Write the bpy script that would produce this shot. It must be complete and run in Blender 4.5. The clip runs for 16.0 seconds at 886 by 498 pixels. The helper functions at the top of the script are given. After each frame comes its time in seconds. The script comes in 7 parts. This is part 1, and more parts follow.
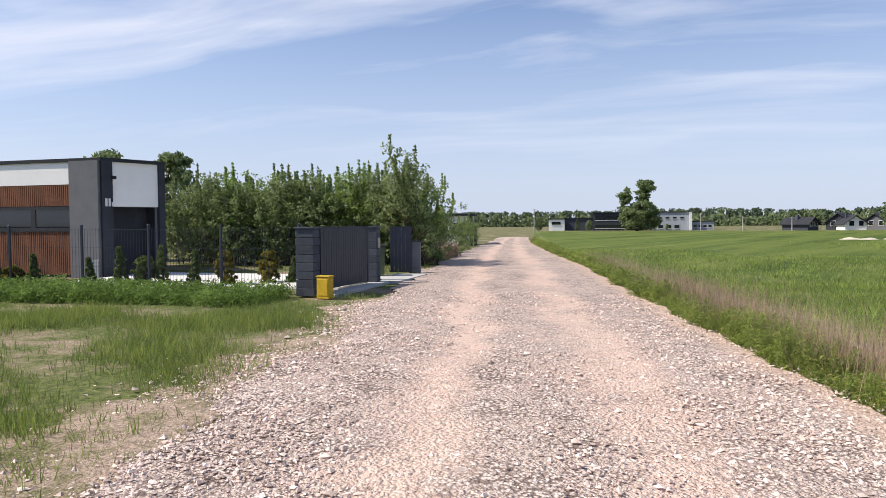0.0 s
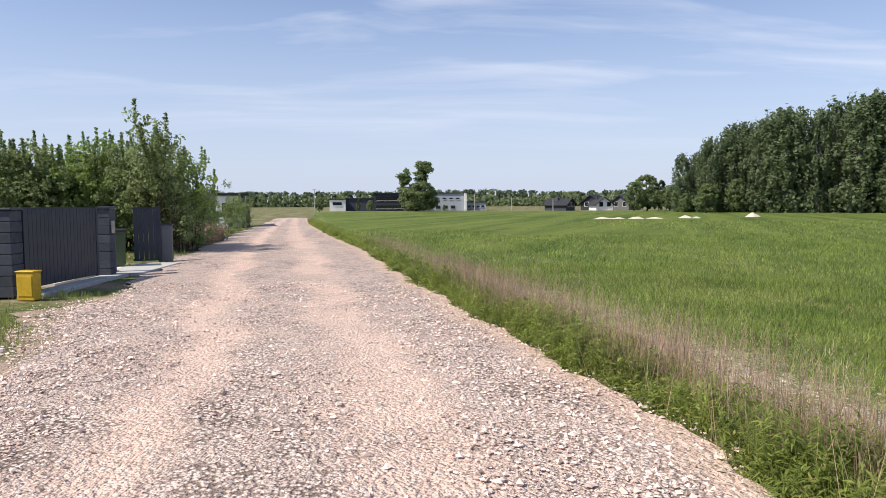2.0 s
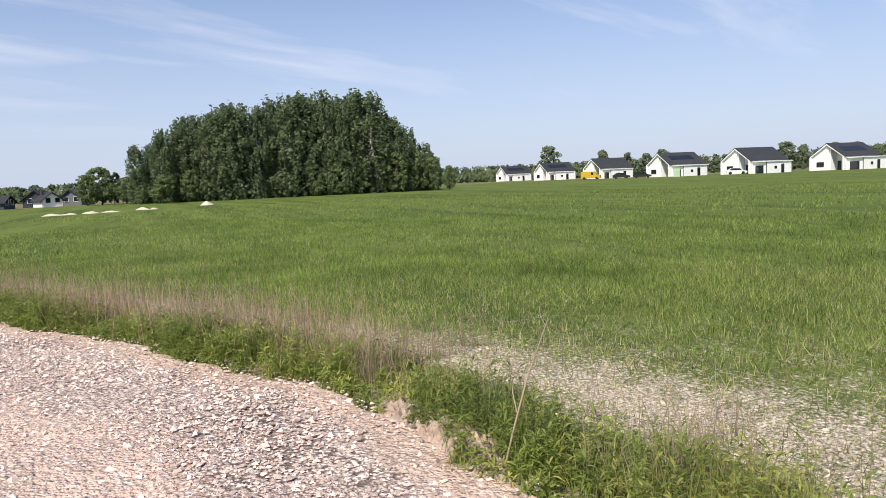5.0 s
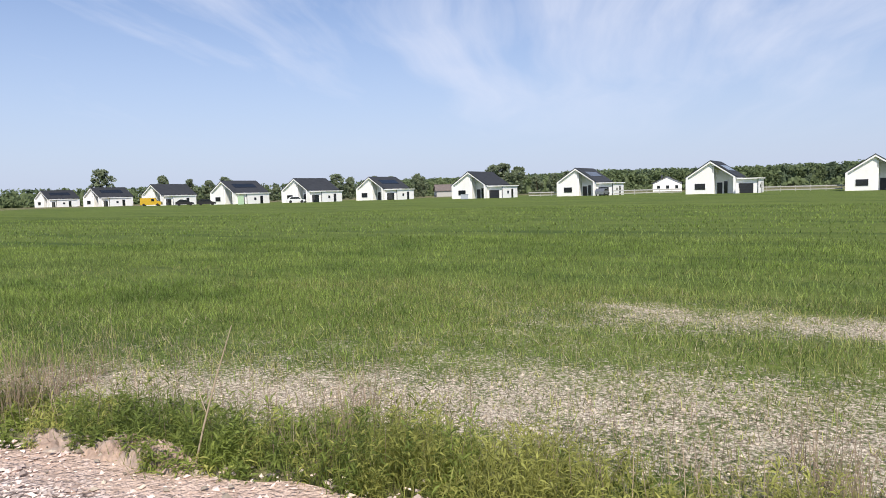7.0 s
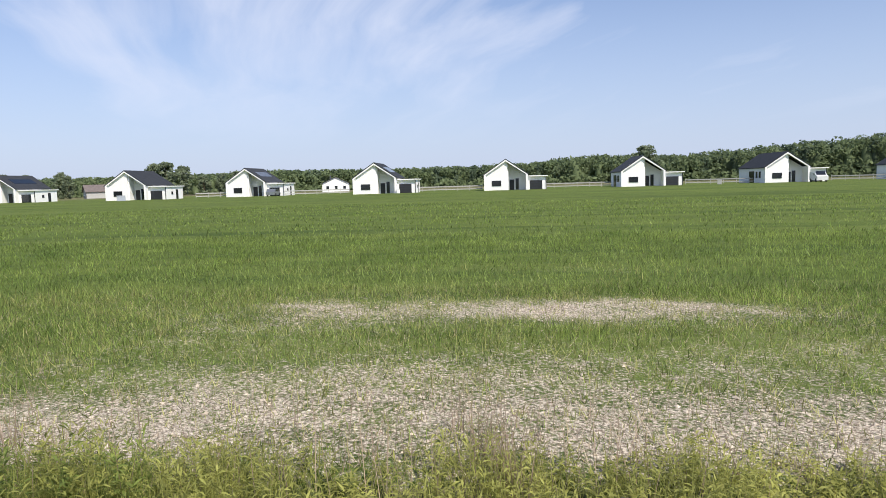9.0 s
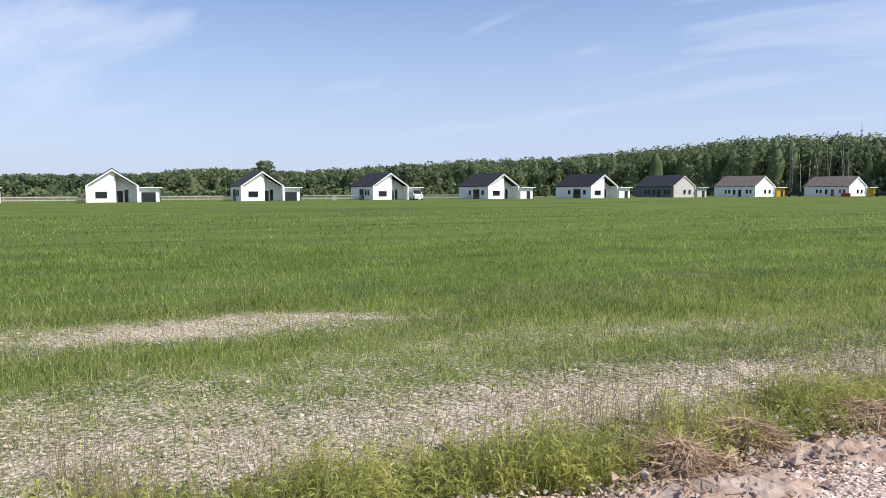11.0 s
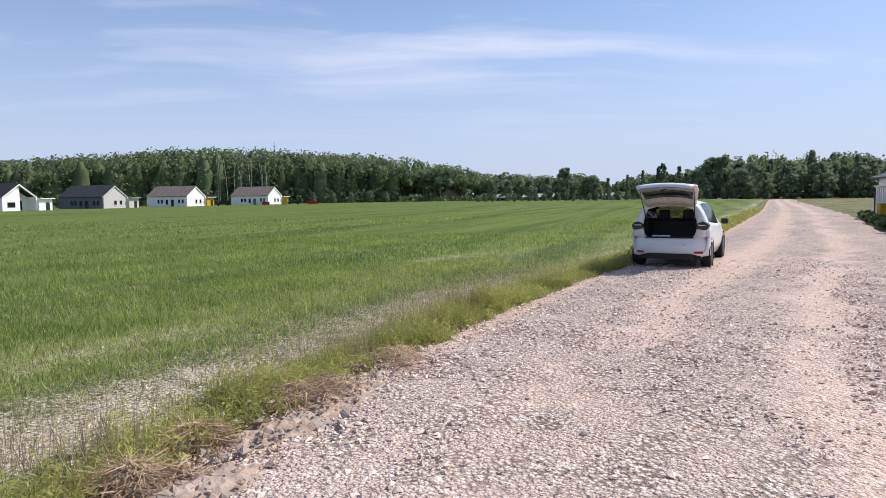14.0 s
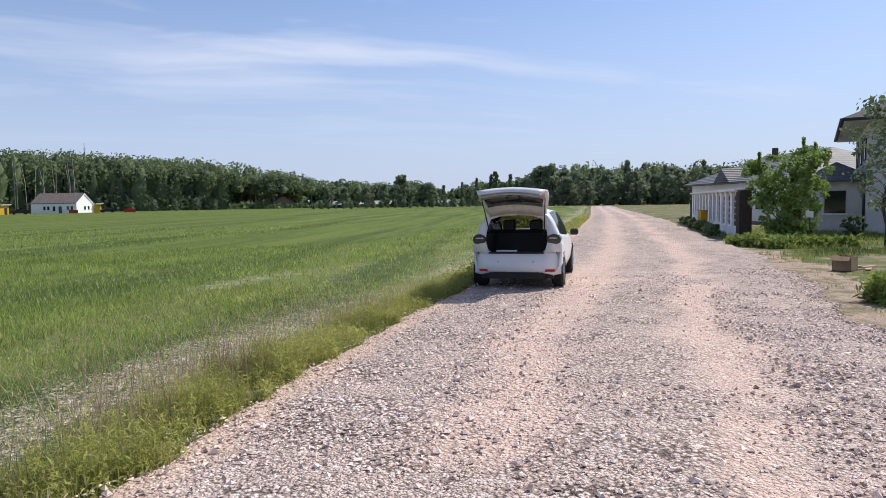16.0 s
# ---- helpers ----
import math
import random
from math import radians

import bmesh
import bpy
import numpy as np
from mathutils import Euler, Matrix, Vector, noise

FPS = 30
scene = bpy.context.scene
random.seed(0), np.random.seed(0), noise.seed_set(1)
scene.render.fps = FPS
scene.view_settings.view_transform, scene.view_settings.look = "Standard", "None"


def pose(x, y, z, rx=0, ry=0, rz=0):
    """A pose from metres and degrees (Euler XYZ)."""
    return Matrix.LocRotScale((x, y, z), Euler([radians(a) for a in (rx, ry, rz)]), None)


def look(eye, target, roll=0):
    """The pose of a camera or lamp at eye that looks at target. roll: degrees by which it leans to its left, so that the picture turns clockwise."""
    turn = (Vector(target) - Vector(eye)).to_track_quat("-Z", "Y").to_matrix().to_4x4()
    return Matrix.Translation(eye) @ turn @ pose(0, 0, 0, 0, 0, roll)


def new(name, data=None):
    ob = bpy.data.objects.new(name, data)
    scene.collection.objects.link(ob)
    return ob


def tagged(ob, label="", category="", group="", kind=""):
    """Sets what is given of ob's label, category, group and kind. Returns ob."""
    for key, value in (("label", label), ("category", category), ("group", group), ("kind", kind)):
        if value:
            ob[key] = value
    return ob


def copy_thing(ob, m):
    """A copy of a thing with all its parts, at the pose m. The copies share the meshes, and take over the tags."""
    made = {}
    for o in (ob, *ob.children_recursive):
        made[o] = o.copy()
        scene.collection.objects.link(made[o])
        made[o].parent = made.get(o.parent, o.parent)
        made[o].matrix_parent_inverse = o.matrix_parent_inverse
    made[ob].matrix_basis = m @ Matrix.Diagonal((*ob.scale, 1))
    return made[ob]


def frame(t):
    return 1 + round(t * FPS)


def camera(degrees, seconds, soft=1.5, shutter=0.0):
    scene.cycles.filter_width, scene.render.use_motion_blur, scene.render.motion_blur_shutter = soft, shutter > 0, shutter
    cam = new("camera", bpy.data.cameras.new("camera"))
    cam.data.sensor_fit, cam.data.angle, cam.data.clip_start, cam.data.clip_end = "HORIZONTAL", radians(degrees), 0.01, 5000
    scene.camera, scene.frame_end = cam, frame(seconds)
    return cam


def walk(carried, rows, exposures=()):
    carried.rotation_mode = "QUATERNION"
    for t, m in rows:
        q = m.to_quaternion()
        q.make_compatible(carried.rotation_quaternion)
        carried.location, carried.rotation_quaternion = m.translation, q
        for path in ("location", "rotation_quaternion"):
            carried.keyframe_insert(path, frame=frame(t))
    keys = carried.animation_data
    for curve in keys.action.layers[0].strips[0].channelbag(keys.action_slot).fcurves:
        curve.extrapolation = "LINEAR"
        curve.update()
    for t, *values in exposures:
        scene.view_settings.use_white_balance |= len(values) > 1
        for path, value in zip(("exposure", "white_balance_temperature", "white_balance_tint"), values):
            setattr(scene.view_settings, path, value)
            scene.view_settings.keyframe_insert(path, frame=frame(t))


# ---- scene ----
def north(az, dist, z=0.0):
    """A place by its bearing (clockwise from +y), distance and height."""
    return Vector((math.sin(radians(az)) * dist, math.cos(radians(az)) * dist, z))


def ahead(az, dist, z=0.0):
    """The same from the first standpoint, up the road, for all that lies beyond the gate."""
    return north(az, dist, z) + Vector((1.6, 3.0, 0))


EYE = 1.7
cam = camera(65.5, 16.0, soft=0.85)
# seconds, x, y, bearing, pitch, lean
ROWS = [
    (0.0, 1.83, 0.99, -14.94, -2.15, -0.39), (0.5, 1.66, 1.87, -10.90, -1.90, 0.02), (1.0, 1.59, 3.06, -6.75, -2.38, 0.06),
    (1.5, 1.68, 3.79, -2.40, -3.30, -0.08), (2.0, 1.90, 2.99, 3.00, -3.88, -0.24), (2.5, 1.95, 1.83, 9.75, -5.12, -0.68),
    (3.0, 1.77, 0.70, 16.64, -5.62, -1.40), (3.5, 1.68, 0.12, 25.10, -5.90, -2.06), (4.0, 1.66, -0.20, 31.30, -6.03, -2.82),
    (4.2, 1.60, -0.25, 33.80, -6.14, -2.87), (6.3, 0.02, -0.10, 69.14, -4.50, -1.71), (6.5, 0, 0, 73.10, -4.53, -1.54),
    (7.0, 0, 0, 80.80, -4.79, -1.58), (7.5, 0, 0, 87.93, -4.90, -1.48), (8.0, 0, 0, 94.81, -4.97, -1.50), (8.2, 0, 0, 97.27, -5.04, -1.59),
    (10.3, 0, 0, 126.90, -5.62, -0.70), (10.5, 0, 0, 130.21, -5.44, -0.54), (11.0, 0, 0, 138.44, -4.79, -0.16), (11.5, 0, 0, 145.20, -4.31, -0.03),
    (12.0, 0, 0, 151.94, -4.37, -0.05), (12.5, 0, 0, 159.93, -4.85, -0.33), (13.0, 0, 0, 168.26, -5.23, -0.70), (13.5, 0, 0, 176.35, -5.08, -0.91),
    (14.0, 0, 0, 183.04, -4.36, -0.83), (14.5, -0.02, -0.16, 187.75, -3.51, -0.60), (15.0, -0.30, -1.40, 191.3, -3.42, -0.37),
    (15.5, -0.68, -2.62, 194.2, -3.66, -0.45), (16.0, -0.98, -3.30, 196.4, -3.98, -0.90)]


def stand(x, y, az, pitch, lean):
    eye = Vector((x, y, EYE))
    ahead = Vector((math.sin(radians(az)) * math.cos(radians(pitch)), math.cos(radians(az)) * math.cos(radians(pitch)), math.sin(radians(pitch))))
    return look(eye, eye + ahead, lean)


walk(cam, [(r[0], stand(*r[1:])) for r in ROWS], exposures=[(0.0, 0.14, 6900, 10), (4.2, 0.10, 6950, 10), (6.3, 0.0, 6700, 10), (8.2, 0.0, 6650, 10), (10.3, 0.10, 6550, 10), (14.5, -0.01, 6470, 10), (16.0, -0.05, 6470, 10)])

# ---- light ----
SUN_AZ, SUN_EL = 251.0, 49.0
sun = new("sun", bpy.data.lights.new("sun", "SUN"))
sun.data.energy, sun.data.angle, sun.data.color = 4.9, radians(0.6), (1.0, 0.94, 0.84)
sun.matrix_world = look(north(SUN_AZ, 60, 80), (0, 0, 80 - 60 * math.tan(radians(SUN_EL))))

world = bpy.data.worlds.new("sky")
scene.world = world
world.use_nodes = True
wn, wl = world.node_tree.nodes, world.node_tree.links
wn.clear()
sky = wn.new("ShaderNodeTexSky")
sky.sky_type, sky.sun_disc = "NISHITA", False
sky.sun_elevation, sky.sun_rotation = radians(SUN_EL), radians(SUN_AZ)
sky.air_density, sky.dust_density, sky.ozone_density = 1.0, 0.6, 2.5
# thin high cloud: streaks on a flat layer overhead, fading into haze at the horizon
tc = wn.new("ShaderNodeTexCoord")
sep = wn.new("ShaderNodeSeparateXYZ")
wl.new(tc.outputs["Generated"], sep.inputs[0])


def wmath(op, a, b=None, clamp=False):
    n = wn.new("ShaderNodeMath")
    n.operation, n.use_clamp = op, clamp
    for i, v in enumerate((a, b)):
        if v is None:
            continue
        if isinstance(v, (int, float)):
            n.inputs[i].default_value = v
        else:
            wl.new(v, n.inputs[i])
    return n.outputs[0]


zc = wmath("MAXIMUM", sep.outputs[2], 0.0)
zz = wmath("ADD", zc, 0.13)
px, py = wmath("DIVIDE", sep.outputs[0], zz), wmath("DIVIDE", sep.outputs[1], zz)
comb = wn.new("ShaderNodeCombineXYZ")
wl.new(px, comb.inputs[0]), wl.new(py, comb.inputs[1])
mapn = wn.new("ShaderNodeMapping")
mapn.inputs["Rotation"].default_value = (0, 0, radians(-38))
mapn.inputs["Scale"].default_value = (0.22, 1.0, 1.0)
wl.new(comb.outputs[0], mapn.inputs[0])
warpn = wn.new("ShaderNodeTexNoise")
warpn.inputs["Scale"].default_value, warpn.inputs["Detail"].default_value = 0.7, 2
wl.new(comb.outputs[0], warpn.inputs["Vector"])
mixv = wn.new("ShaderNodeMix")
mixv.data_type, mixv.blend_type = "RGBA", "ADD"
mixv.inputs[0].default_value = 0.55
wl.new(mapn.outputs[0], mixv.inputs[6]), wl.new(warpn.outputs["Color"], mixv.inputs[7])
cloud = wn.new("ShaderNodeTexNoise")
cloud.inputs["Scale"].default_value, cloud.inputs["Detail"].default_value, cloud.inputs["Roughness"].default_value = 1.5, 7, 0.55
wl.new(mixv.outputs[2], cloud.inputs["Vector"])
cm = wn.new("ShaderNodeMapRange")
cm.inputs[1].default_value, cm.inputs[2].default_value, cm.inputs[3].default_value, cm.inputs[4].default_value = 0.49, 0.74, 0.0, 0.92
wl.new(cloud.outputs["Fac"], cm.inputs[0])
hz = wn.new("ShaderNodeMapRange")
hz.inputs[1].default_value, hz.inputs[2].default_value, hz.inputs[3].default_value, hz.inputs[4].default_value = 0.0, 0.34, 0.9, 0.0
wl.new(zc, hz.inputs[0])
tint = wn.new("ShaderNodeMix")
tint.data_type, tint.blend_type = "RGBA", "MULTIPLY"
tint.inputs[0].default_value = 1.0
tint.inputs[7].default_value = (0.95, 1.0, 1.17, 1)
wl.new(sky.outputs[0], tint.inputs[6])
hmix = wn.new("ShaderNodeMix")
hmix.data_type = "RGBA"
hmix.inputs[7].default_value = (4.6, 5.35, 7.2, 1)
wl.new(hz.outputs[0], hmix.inputs[0]), wl.new(tint.outputs[2], hmix.inputs[6])
low = wn.new("ShaderNodeMapRange")
low.inputs[1].default_value, low.inputs[2].default_value = 0.05, 0.22
wl.new(zc, low.inputs[0])
cf = wmath("MULTIPLY", cm.outputs[0], low.outputs[0])
cmix = wn.new("ShaderNodeMix")
cmix.data_type = "RGBA"
cmix.inputs[7].default_value = (6.8, 7.2, 8.5, 1)
wl.new(cf, cmix.inputs[0]), wl.new(hmix.outputs[2], cmix.inputs[6])
bg = wn.new("ShaderNodeBackground")
bg.inputs[1].default_value = 0.120
wl.new(cmix.outputs[2], bg.inputs[0])
wo = wn.new("ShaderNodeOutputWorld")
wl.new(bg.outputs[0], wo.inputs[0])
# ---- materials ----
def material(name, base, rough=0.8, metal=0.0, dark=None, scale=6.0, bump=0.0, bump_scale=40.0, per_island=0.0, per_object=0.0, translucent=0.0, spec=0.4, stain=None, stain_scale=0.6, stain_amount=0.5):
    """A surface with variation at two scales: grain between base and dark, large stains, fine relief."""
    m = bpy.data.materials.new(name)
    m.use_nodes = True
    nt = m.node_tree
    bs = nt.nodes["Principled BSDF"]
    out = nt.nodes["Material Output"]
    bs.inputs["Roughness"].default_value, bs.inputs["Metallic"].default_value = rough, metal
    bs.inputs["Specular IOR Level"].default_value = spec
    co = nt.nodes.new("ShaderNodeTexCoord")
    col = None
    dark = dark or tuple(c * 0.7 for c in base)
    n = nt.nodes.new("ShaderNodeTexNoise")
    n.inputs["Scale"].default_value, n.inputs["Detail"].default_value = scale, 5
    nt.links.new(co.outputs["Object"], n.inputs["Vector"])
    ramp = nt.nodes.new("ShaderNodeMapRange")
    ramp.inputs[1].default_value, ramp.inputs[2].default_value = 0.32, 0.68
    nt.links.new(n.outputs["Fac"], ramp.inputs[0])
    mx = nt.nodes.new("ShaderNodeMix")
    mx.data_type = "RGBA"
    mx.inputs[6].default_value, mx.inputs[7].default_value = (*dark, 1), (*base, 1)
    nt.links.new(ramp.outputs[0], mx.inputs[0])
    col = mx.outputs[2]
    if stain:
        n2 = nt.nodes.new("ShaderNodeTexNoise")
        n2.inputs["Scale"].default_value, n2.inputs["Detail"].default_value = stain_scale, 3
        nt.links.new(co.outputs["Object"], n2.inputs["Vector"])
        r2 = nt.nodes.new("ShaderNodeMapRange")
        r2.inputs[1].default_value, r2.inputs[2].default_value, r2.inputs[4].default_value = 0.45, 0.7, stain_amount
        nt.links.new(n2.outputs["Fac"], r2.inputs[0])
        m2 = nt.nodes.new("ShaderNodeMix")
        m2.data_type = "RGBA"
        m2.inputs[7].default_value = (*stain, 1)
        nt.links.new(r2.outputs[0], m2.inputs[0]), nt.links.new(col, m2.inputs[6])
        col = m2.outputs[2]
    for amount, node, sock in ((per_island, "ShaderNodeNewGeometry", "Random Per Island"), (per_object, "ShaderNodeObjectInfo", "Random")):
        if amount:
            g = nt.nodes.new(node)
            r3 = nt.nodes.new("ShaderNodeMapRange")
            r3.inputs[3].default_value, r3.inputs[4].default_value = 1 - amount, 1 + amount
            nt.links.new(g.outputs[sock], r3.inputs[0])
            hs = nt.nodes.new("ShaderNodeHueSaturation")
            nt.links.new(r3.outputs[0], hs.inputs["Value"]), nt.links.new(col, hs.inputs["Color"])
            col = hs.outputs[0]
    nt.links.new(col, bs.inputs["Base Color"])
    if bump:
        nb = nt.nodes.new("ShaderNodeTexNoise")
        nb.inputs["Scale"].default_value, nb.inputs["Detail"].default_value = bump_scale, 4
        nt.links.new(co.outputs["Object"], nb.inputs["Vector"])
        b = nt.nodes.new("ShaderNodeBump")
        b.inputs["Strength"].default_value, b.inputs["Distance"].default_value = bump, 0.02
        nt.links.new(nb.outputs["Fac"], b.inputs["Height"]), nt.links.new(b.outputs[0], bs.inputs["Normal"])
    if translucent:
        tr = nt.nodes.new("ShaderNodeBsdfTranslucent")
        nt.links.new(col, tr.inputs[0])
        ms = nt.nodes.new("ShaderNodeMixShader")
        ms.inputs[0].default_value = translucent
        nt.links.new(bs.outputs[0], ms.inputs[1]), nt.links.new(tr.outputs[0], ms.inputs[2]), nt.links.new(ms.outputs[0], out.inputs[0])
    return m


LEAF = dict(rough=0.65, per_island=0.28, translucent=0.46, spec=0.25)
M = {
    "stucco_white": material("white stucco", (0.93, 0.92, 0.91), 0.9, dark=(0.9, 0.89, 0.88), scale=3, bump=0.1, bump_scale=120, stain=(0.76, 0.74, 0.71), stain_amount=0.2),
    "stucco_grey": material("grey stucco", (0.16, 0.165, 0.18), 0.9, scale=3, dark=(0.14, 0.145, 0.16), bump=0.1, bump_scale=120),
    "dark_blue": material("dark anthracite render", (0.045, 0.05, 0.065), 0.8, scale=2),
    "roof_dark": material("anthracite roof tiles", (0.045, 0.048, 0.055), 0.7, scale=1.5, dark=(0.033, 0.036, 0.042), per_object=0.15, spec=0.15),
    "roof_brown": material("brown roof tiles", (0.20, 0.165, 0.15), 0.8, scale=1.5, dark=(0.14, 0.115, 0.105)),
    "roof_grey": material("grey roof tiles", (0.13, 0.13, 0.14), 0.6, scale=1.5),
    "anthracite": material("anthracite powder coat", (0.042, 0.05, 0.07), 0.45, metal=0.2, scale=4, dark=(0.035, 0.042, 0.06)),
    "window": material("dark window glass", (0.02, 0.024, 0.03), 0.06, scale=1, spec=0.7),
    "frame": material("dark window frame", (0.03, 0.032, 0.037), 0.5),
    "white_paint": material("white plastic", (0.78, 0.78, 0.77), 0.4, dark=(0.74, 0.74, 0.73)),
    "wood_clad": material("brown wooden cladding", (0.22, 0.085, 0.04), 0.7, dark=(0.15, 0.055, 0.028), scale=9, per_object=0.2),
    "concrete": material("pale concrete", (0.5, 0.49, 0.47), 0.9, dark=(0.42, 0.41, 0.39), scale=4, bump=0.15),
    "block": material("grey concrete block", (0.075, 0.083, 0.105), 0.9, dark=(0.055, 0.062, 0.08), scale=8, bump=0.2, per_object=0.2),
    "paving": material("white paving slabs", (0.72, 0.70, 0.67), 0.85, dark=(0.62, 0.6, 0.57), scale=2),
    "yellow": material("yellow painted steel", (0.62, 0.40, 0.03), 0.5, dark=(0.5, 0.31, 0.02), scale=12),
    "steel": material("galvanised steel", (0.42, 0.43, 0.44), 0.4, metal=0.8),
    "bark": material("brown bark", (0.12, 0.09, 0.065), 0.95, dark=(0.06, 0.045, 0.034), scale=8, bump=0.4),
    "birch": material("birch bark", (0.62, 0.6, 0.55), 0.9, dark=(0.16, 0.14, 0.12), scale=5),
    "leaf_birch": material("birch leaves", (0.19, 0.245, 0.125), dark=(0.115, 0.155, 0.08), scale=0.35, **{**LEAF, "per_island": 0.18}),
    "leaf_dark": material("dark green leaves", (0.24, 0.305, 0.135), dark=(0.145, 0.195, 0.085), scale=0.8, **LEAF),
    "leaf_poplar": material("grey green poplar leaves", (0.30, 0.365, 0.16), dark=(0.16, 0.21, 0.085), scale=1.5, **LEAF),
    "leaf_fresh": material("fresh green leaves", (0.31, 0.42, 0.12), dark=(0.17, 0.25, 0.07), scale=2, **LEAF),
    "leaf_pine": material("dark conifer needles", (0.15, 0.2, 0.12), dark=(0.095, 0.135, 0.08), scale=1.0, **LEAF),
    "leaf_forest": material("mixed forest leaves", (0.205, 0.26, 0.125), dark=(0.145, 0.19, 0.088), scale=0.12, **{**LEAF, "per_island": 0.16}),
    # distance haze is mixed into this green, paler and greyer than the leaf itself
    "leaf_hazed": material("far green leaves paled for haze", (0.285, 0.335, 0.21), dark=(0.19, 0.23, 0.14), scale=0.3, **{**LEAF, "per_island": 0.18}),
    "thuja": material("thuja leaves", (0.15, 0.2, 0.06), dark=(0.08, 0.115, 0.035), scale=5, **LEAF),
    "thuja_gold": material("golden conifer leaves", (0.264, 0.228, 0.042), dark=(0.132, 0.120, 0.024), scale=5, **LEAF),
    "weed": material("green weeds", (0.475, 0.475, 0.145), dark=(0.29, 0.305, 0.082), scale=1.2, **LEAF),
    "weed_dark": material("deep green weeds", (0.30, 0.362, 0.088), dark=(0.155, 0.205, 0.05), scale=1.2, **LEAF),
    "weed_lush": material("lush green weeds", (0.21, 0.315, 0.075), dark=(0.11, 0.185, 0.04), scale=1.2, **LEAF),
    "grass": material("verge grass", (0.26, 0.315, 0.095), dark=(0.15, 0.21, 0.055), scale=0.7, **LEAF),
    "crop": material("young cereal crop", (0.36, 0.445, 0.108), dark=(0.16, 0.235, 0.05), scale=0.5, stain=(0.36, 0.405, 0.135), stain_scale=0.12, stain_amount=0.45, rough=0.5, per_island=0.72, translucent=0.62, spec=0.45),
    "crop_thin": material("thin yellowing cereal", (0.52, 0.50, 0.19), dark=(0.30, 0.31, 0.10), scale=2.5, rough=0.6, per_island=0.6, translucent=0.55, spec=0.3),
    "straw": material("dry straw stalks", (0.62, 0.52, 0.37), 0.9, dark=(0.42, 0.33, 0.23), scale=1.5, per_island=0.35, translucent=0.3),
    "stalk": material("dead brown stalks", (0.50, 0.39, 0.28), 0.9, dark=(0.28, 0.2, 0.145), scale=1.5, per_island=0.4, translucent=0.3),
    "stone": material("pinkish grey crushed stone", (0.83, 0.675, 0.60), 0.9, dark=(0.55, 0.425, 0.37), scale=14, per_island=0.5, bump=0.2, bump_scale=90),
    "clod": material("pale dry clods", (0.62, 0.535, 0.43), 0.95, dark=(0.36, 0.30, 0.235), scale=10, per_island=0.5),
    "stucco_beige": material("beige grey stucco", (0.62, 0.60, 0.57), 0.9, dark=(0.55, 0.53, 0.50), scale=3, bump=0.1, bump_scale=120),
    "pink_stalk": material("reddish dry grass", (0.52, 0.37, 0.27), 0.9, dark=(0.33, 0.22, 0.16), scale=1.5, per_island=0.35, translucent=0.3),
    "car_white": material("white car paint", (0.74, 0.75, 0.77), 0.22, dark=(0.72, 0.73, 0.75), spec=0.6),
    "black": material("black plastic", (0.018, 0.018, 0.02), 0.55),
    "carpet": material("black boot carpet", (0.010, 0.010, 0.011), 0.95),
    "tyre": material("black rubber tyre", (0.022, 0.022, 0.023), 0.85),
    "trim_grey": material("pale grey inner trim", (0.5, 0.47, 0.44), 0.7),
    "trim_pale": material("off-white inner trim", (0.66, 0.64, 0.61), 0.6),
    "lamp_clear": material("smoked lamp lens", (0.05, 0.048, 0.052), 0.12, spec=0.8),
    "red": material("red lens", (0.45, 0.02, 0.02), 0.25),
    "mulch": material("dark brown mulch", (0.07, 0.05, 0.04), 0.95),
    "cardboard": material("brown cardboard", (0.36, 0.25, 0.15), 0.9),
    "pink_soil": material("reddish crumbled soil", (0.50, 0.365, 0.285), 0.95, dark=(0.25, 0.175, 0.135), scale=9, bump=0.8, bump_scale=30, stain=(0.40, 0.37, 0.34), stain_scale=3.0, stain_amount=0.7),
    "straw_brown": material("brown uprooted straw", (0.60, 0.46, 0.32), 0.9, dark=(0.36, 0.25, 0.165), scale=3, per_island=0.4, translucent=0.3),
    "rock": material("grey broken rock", (0.50, 0.45, 0.41), 0.9, dark=(0.27, 0.24, 0.22), scale=12, per_island=0.35, bump=0.4, bump_scale=60),
    "sand": material("pale sand heap", (0.62, 0.57, 0.46), 0.95, dark=(0.5, 0.45, 0.36), scale=3),
    "green_box": material("pale green cabinet", (0.45, 0.62, 0.42), 0.7),
    "blue_grey": material("pale blue grey cladding", (0.45, 0.49, 0.56), 0.6),
}
# ---- mesh helpers ----
def mesh_arrays(name, verts, faces, mats, loose=True):
    """A mesh from numpy arrays: verts (n, 3), faces (m, k)."""
    me = bpy.data.meshes.new(name)
    verts, faces = np.asarray(verts, np.float32), np.asarray(faces, np.int32)
    k = faces.shape[1]
    me.vertices.add(len(verts)), me.loops.add(faces.size), me.polygons.add(len(faces))
    me.vertices.foreach_set("co", verts.ravel())
    me.loops.foreach_set("vertex_index", faces.ravel())
    me.polygons.foreach_set("loop_start", np.arange(0, faces.size, k, dtype=np.int32))
    me.update(calc_edges=True)
    for m in mats if isinstance(mats, (list, tuple)) else [mats]:
        me.materials.append(m)
    return me


def part(name, bm, mat, parent, label=""):
    """Link a bmesh (or a ready mesh) as one mesh object under a thing or a part."""
    if isinstance(bm, bpy.types.Mesh):
        me = bm
    else:
        me = bpy.data.meshes.new(name)
        bm.to_mesh(me)
        bm.free()
        me.materials.append(mat)
    ob = new(name, me)
    ob.parent = parent
    if label:
        ob["label"] = label
    return ob


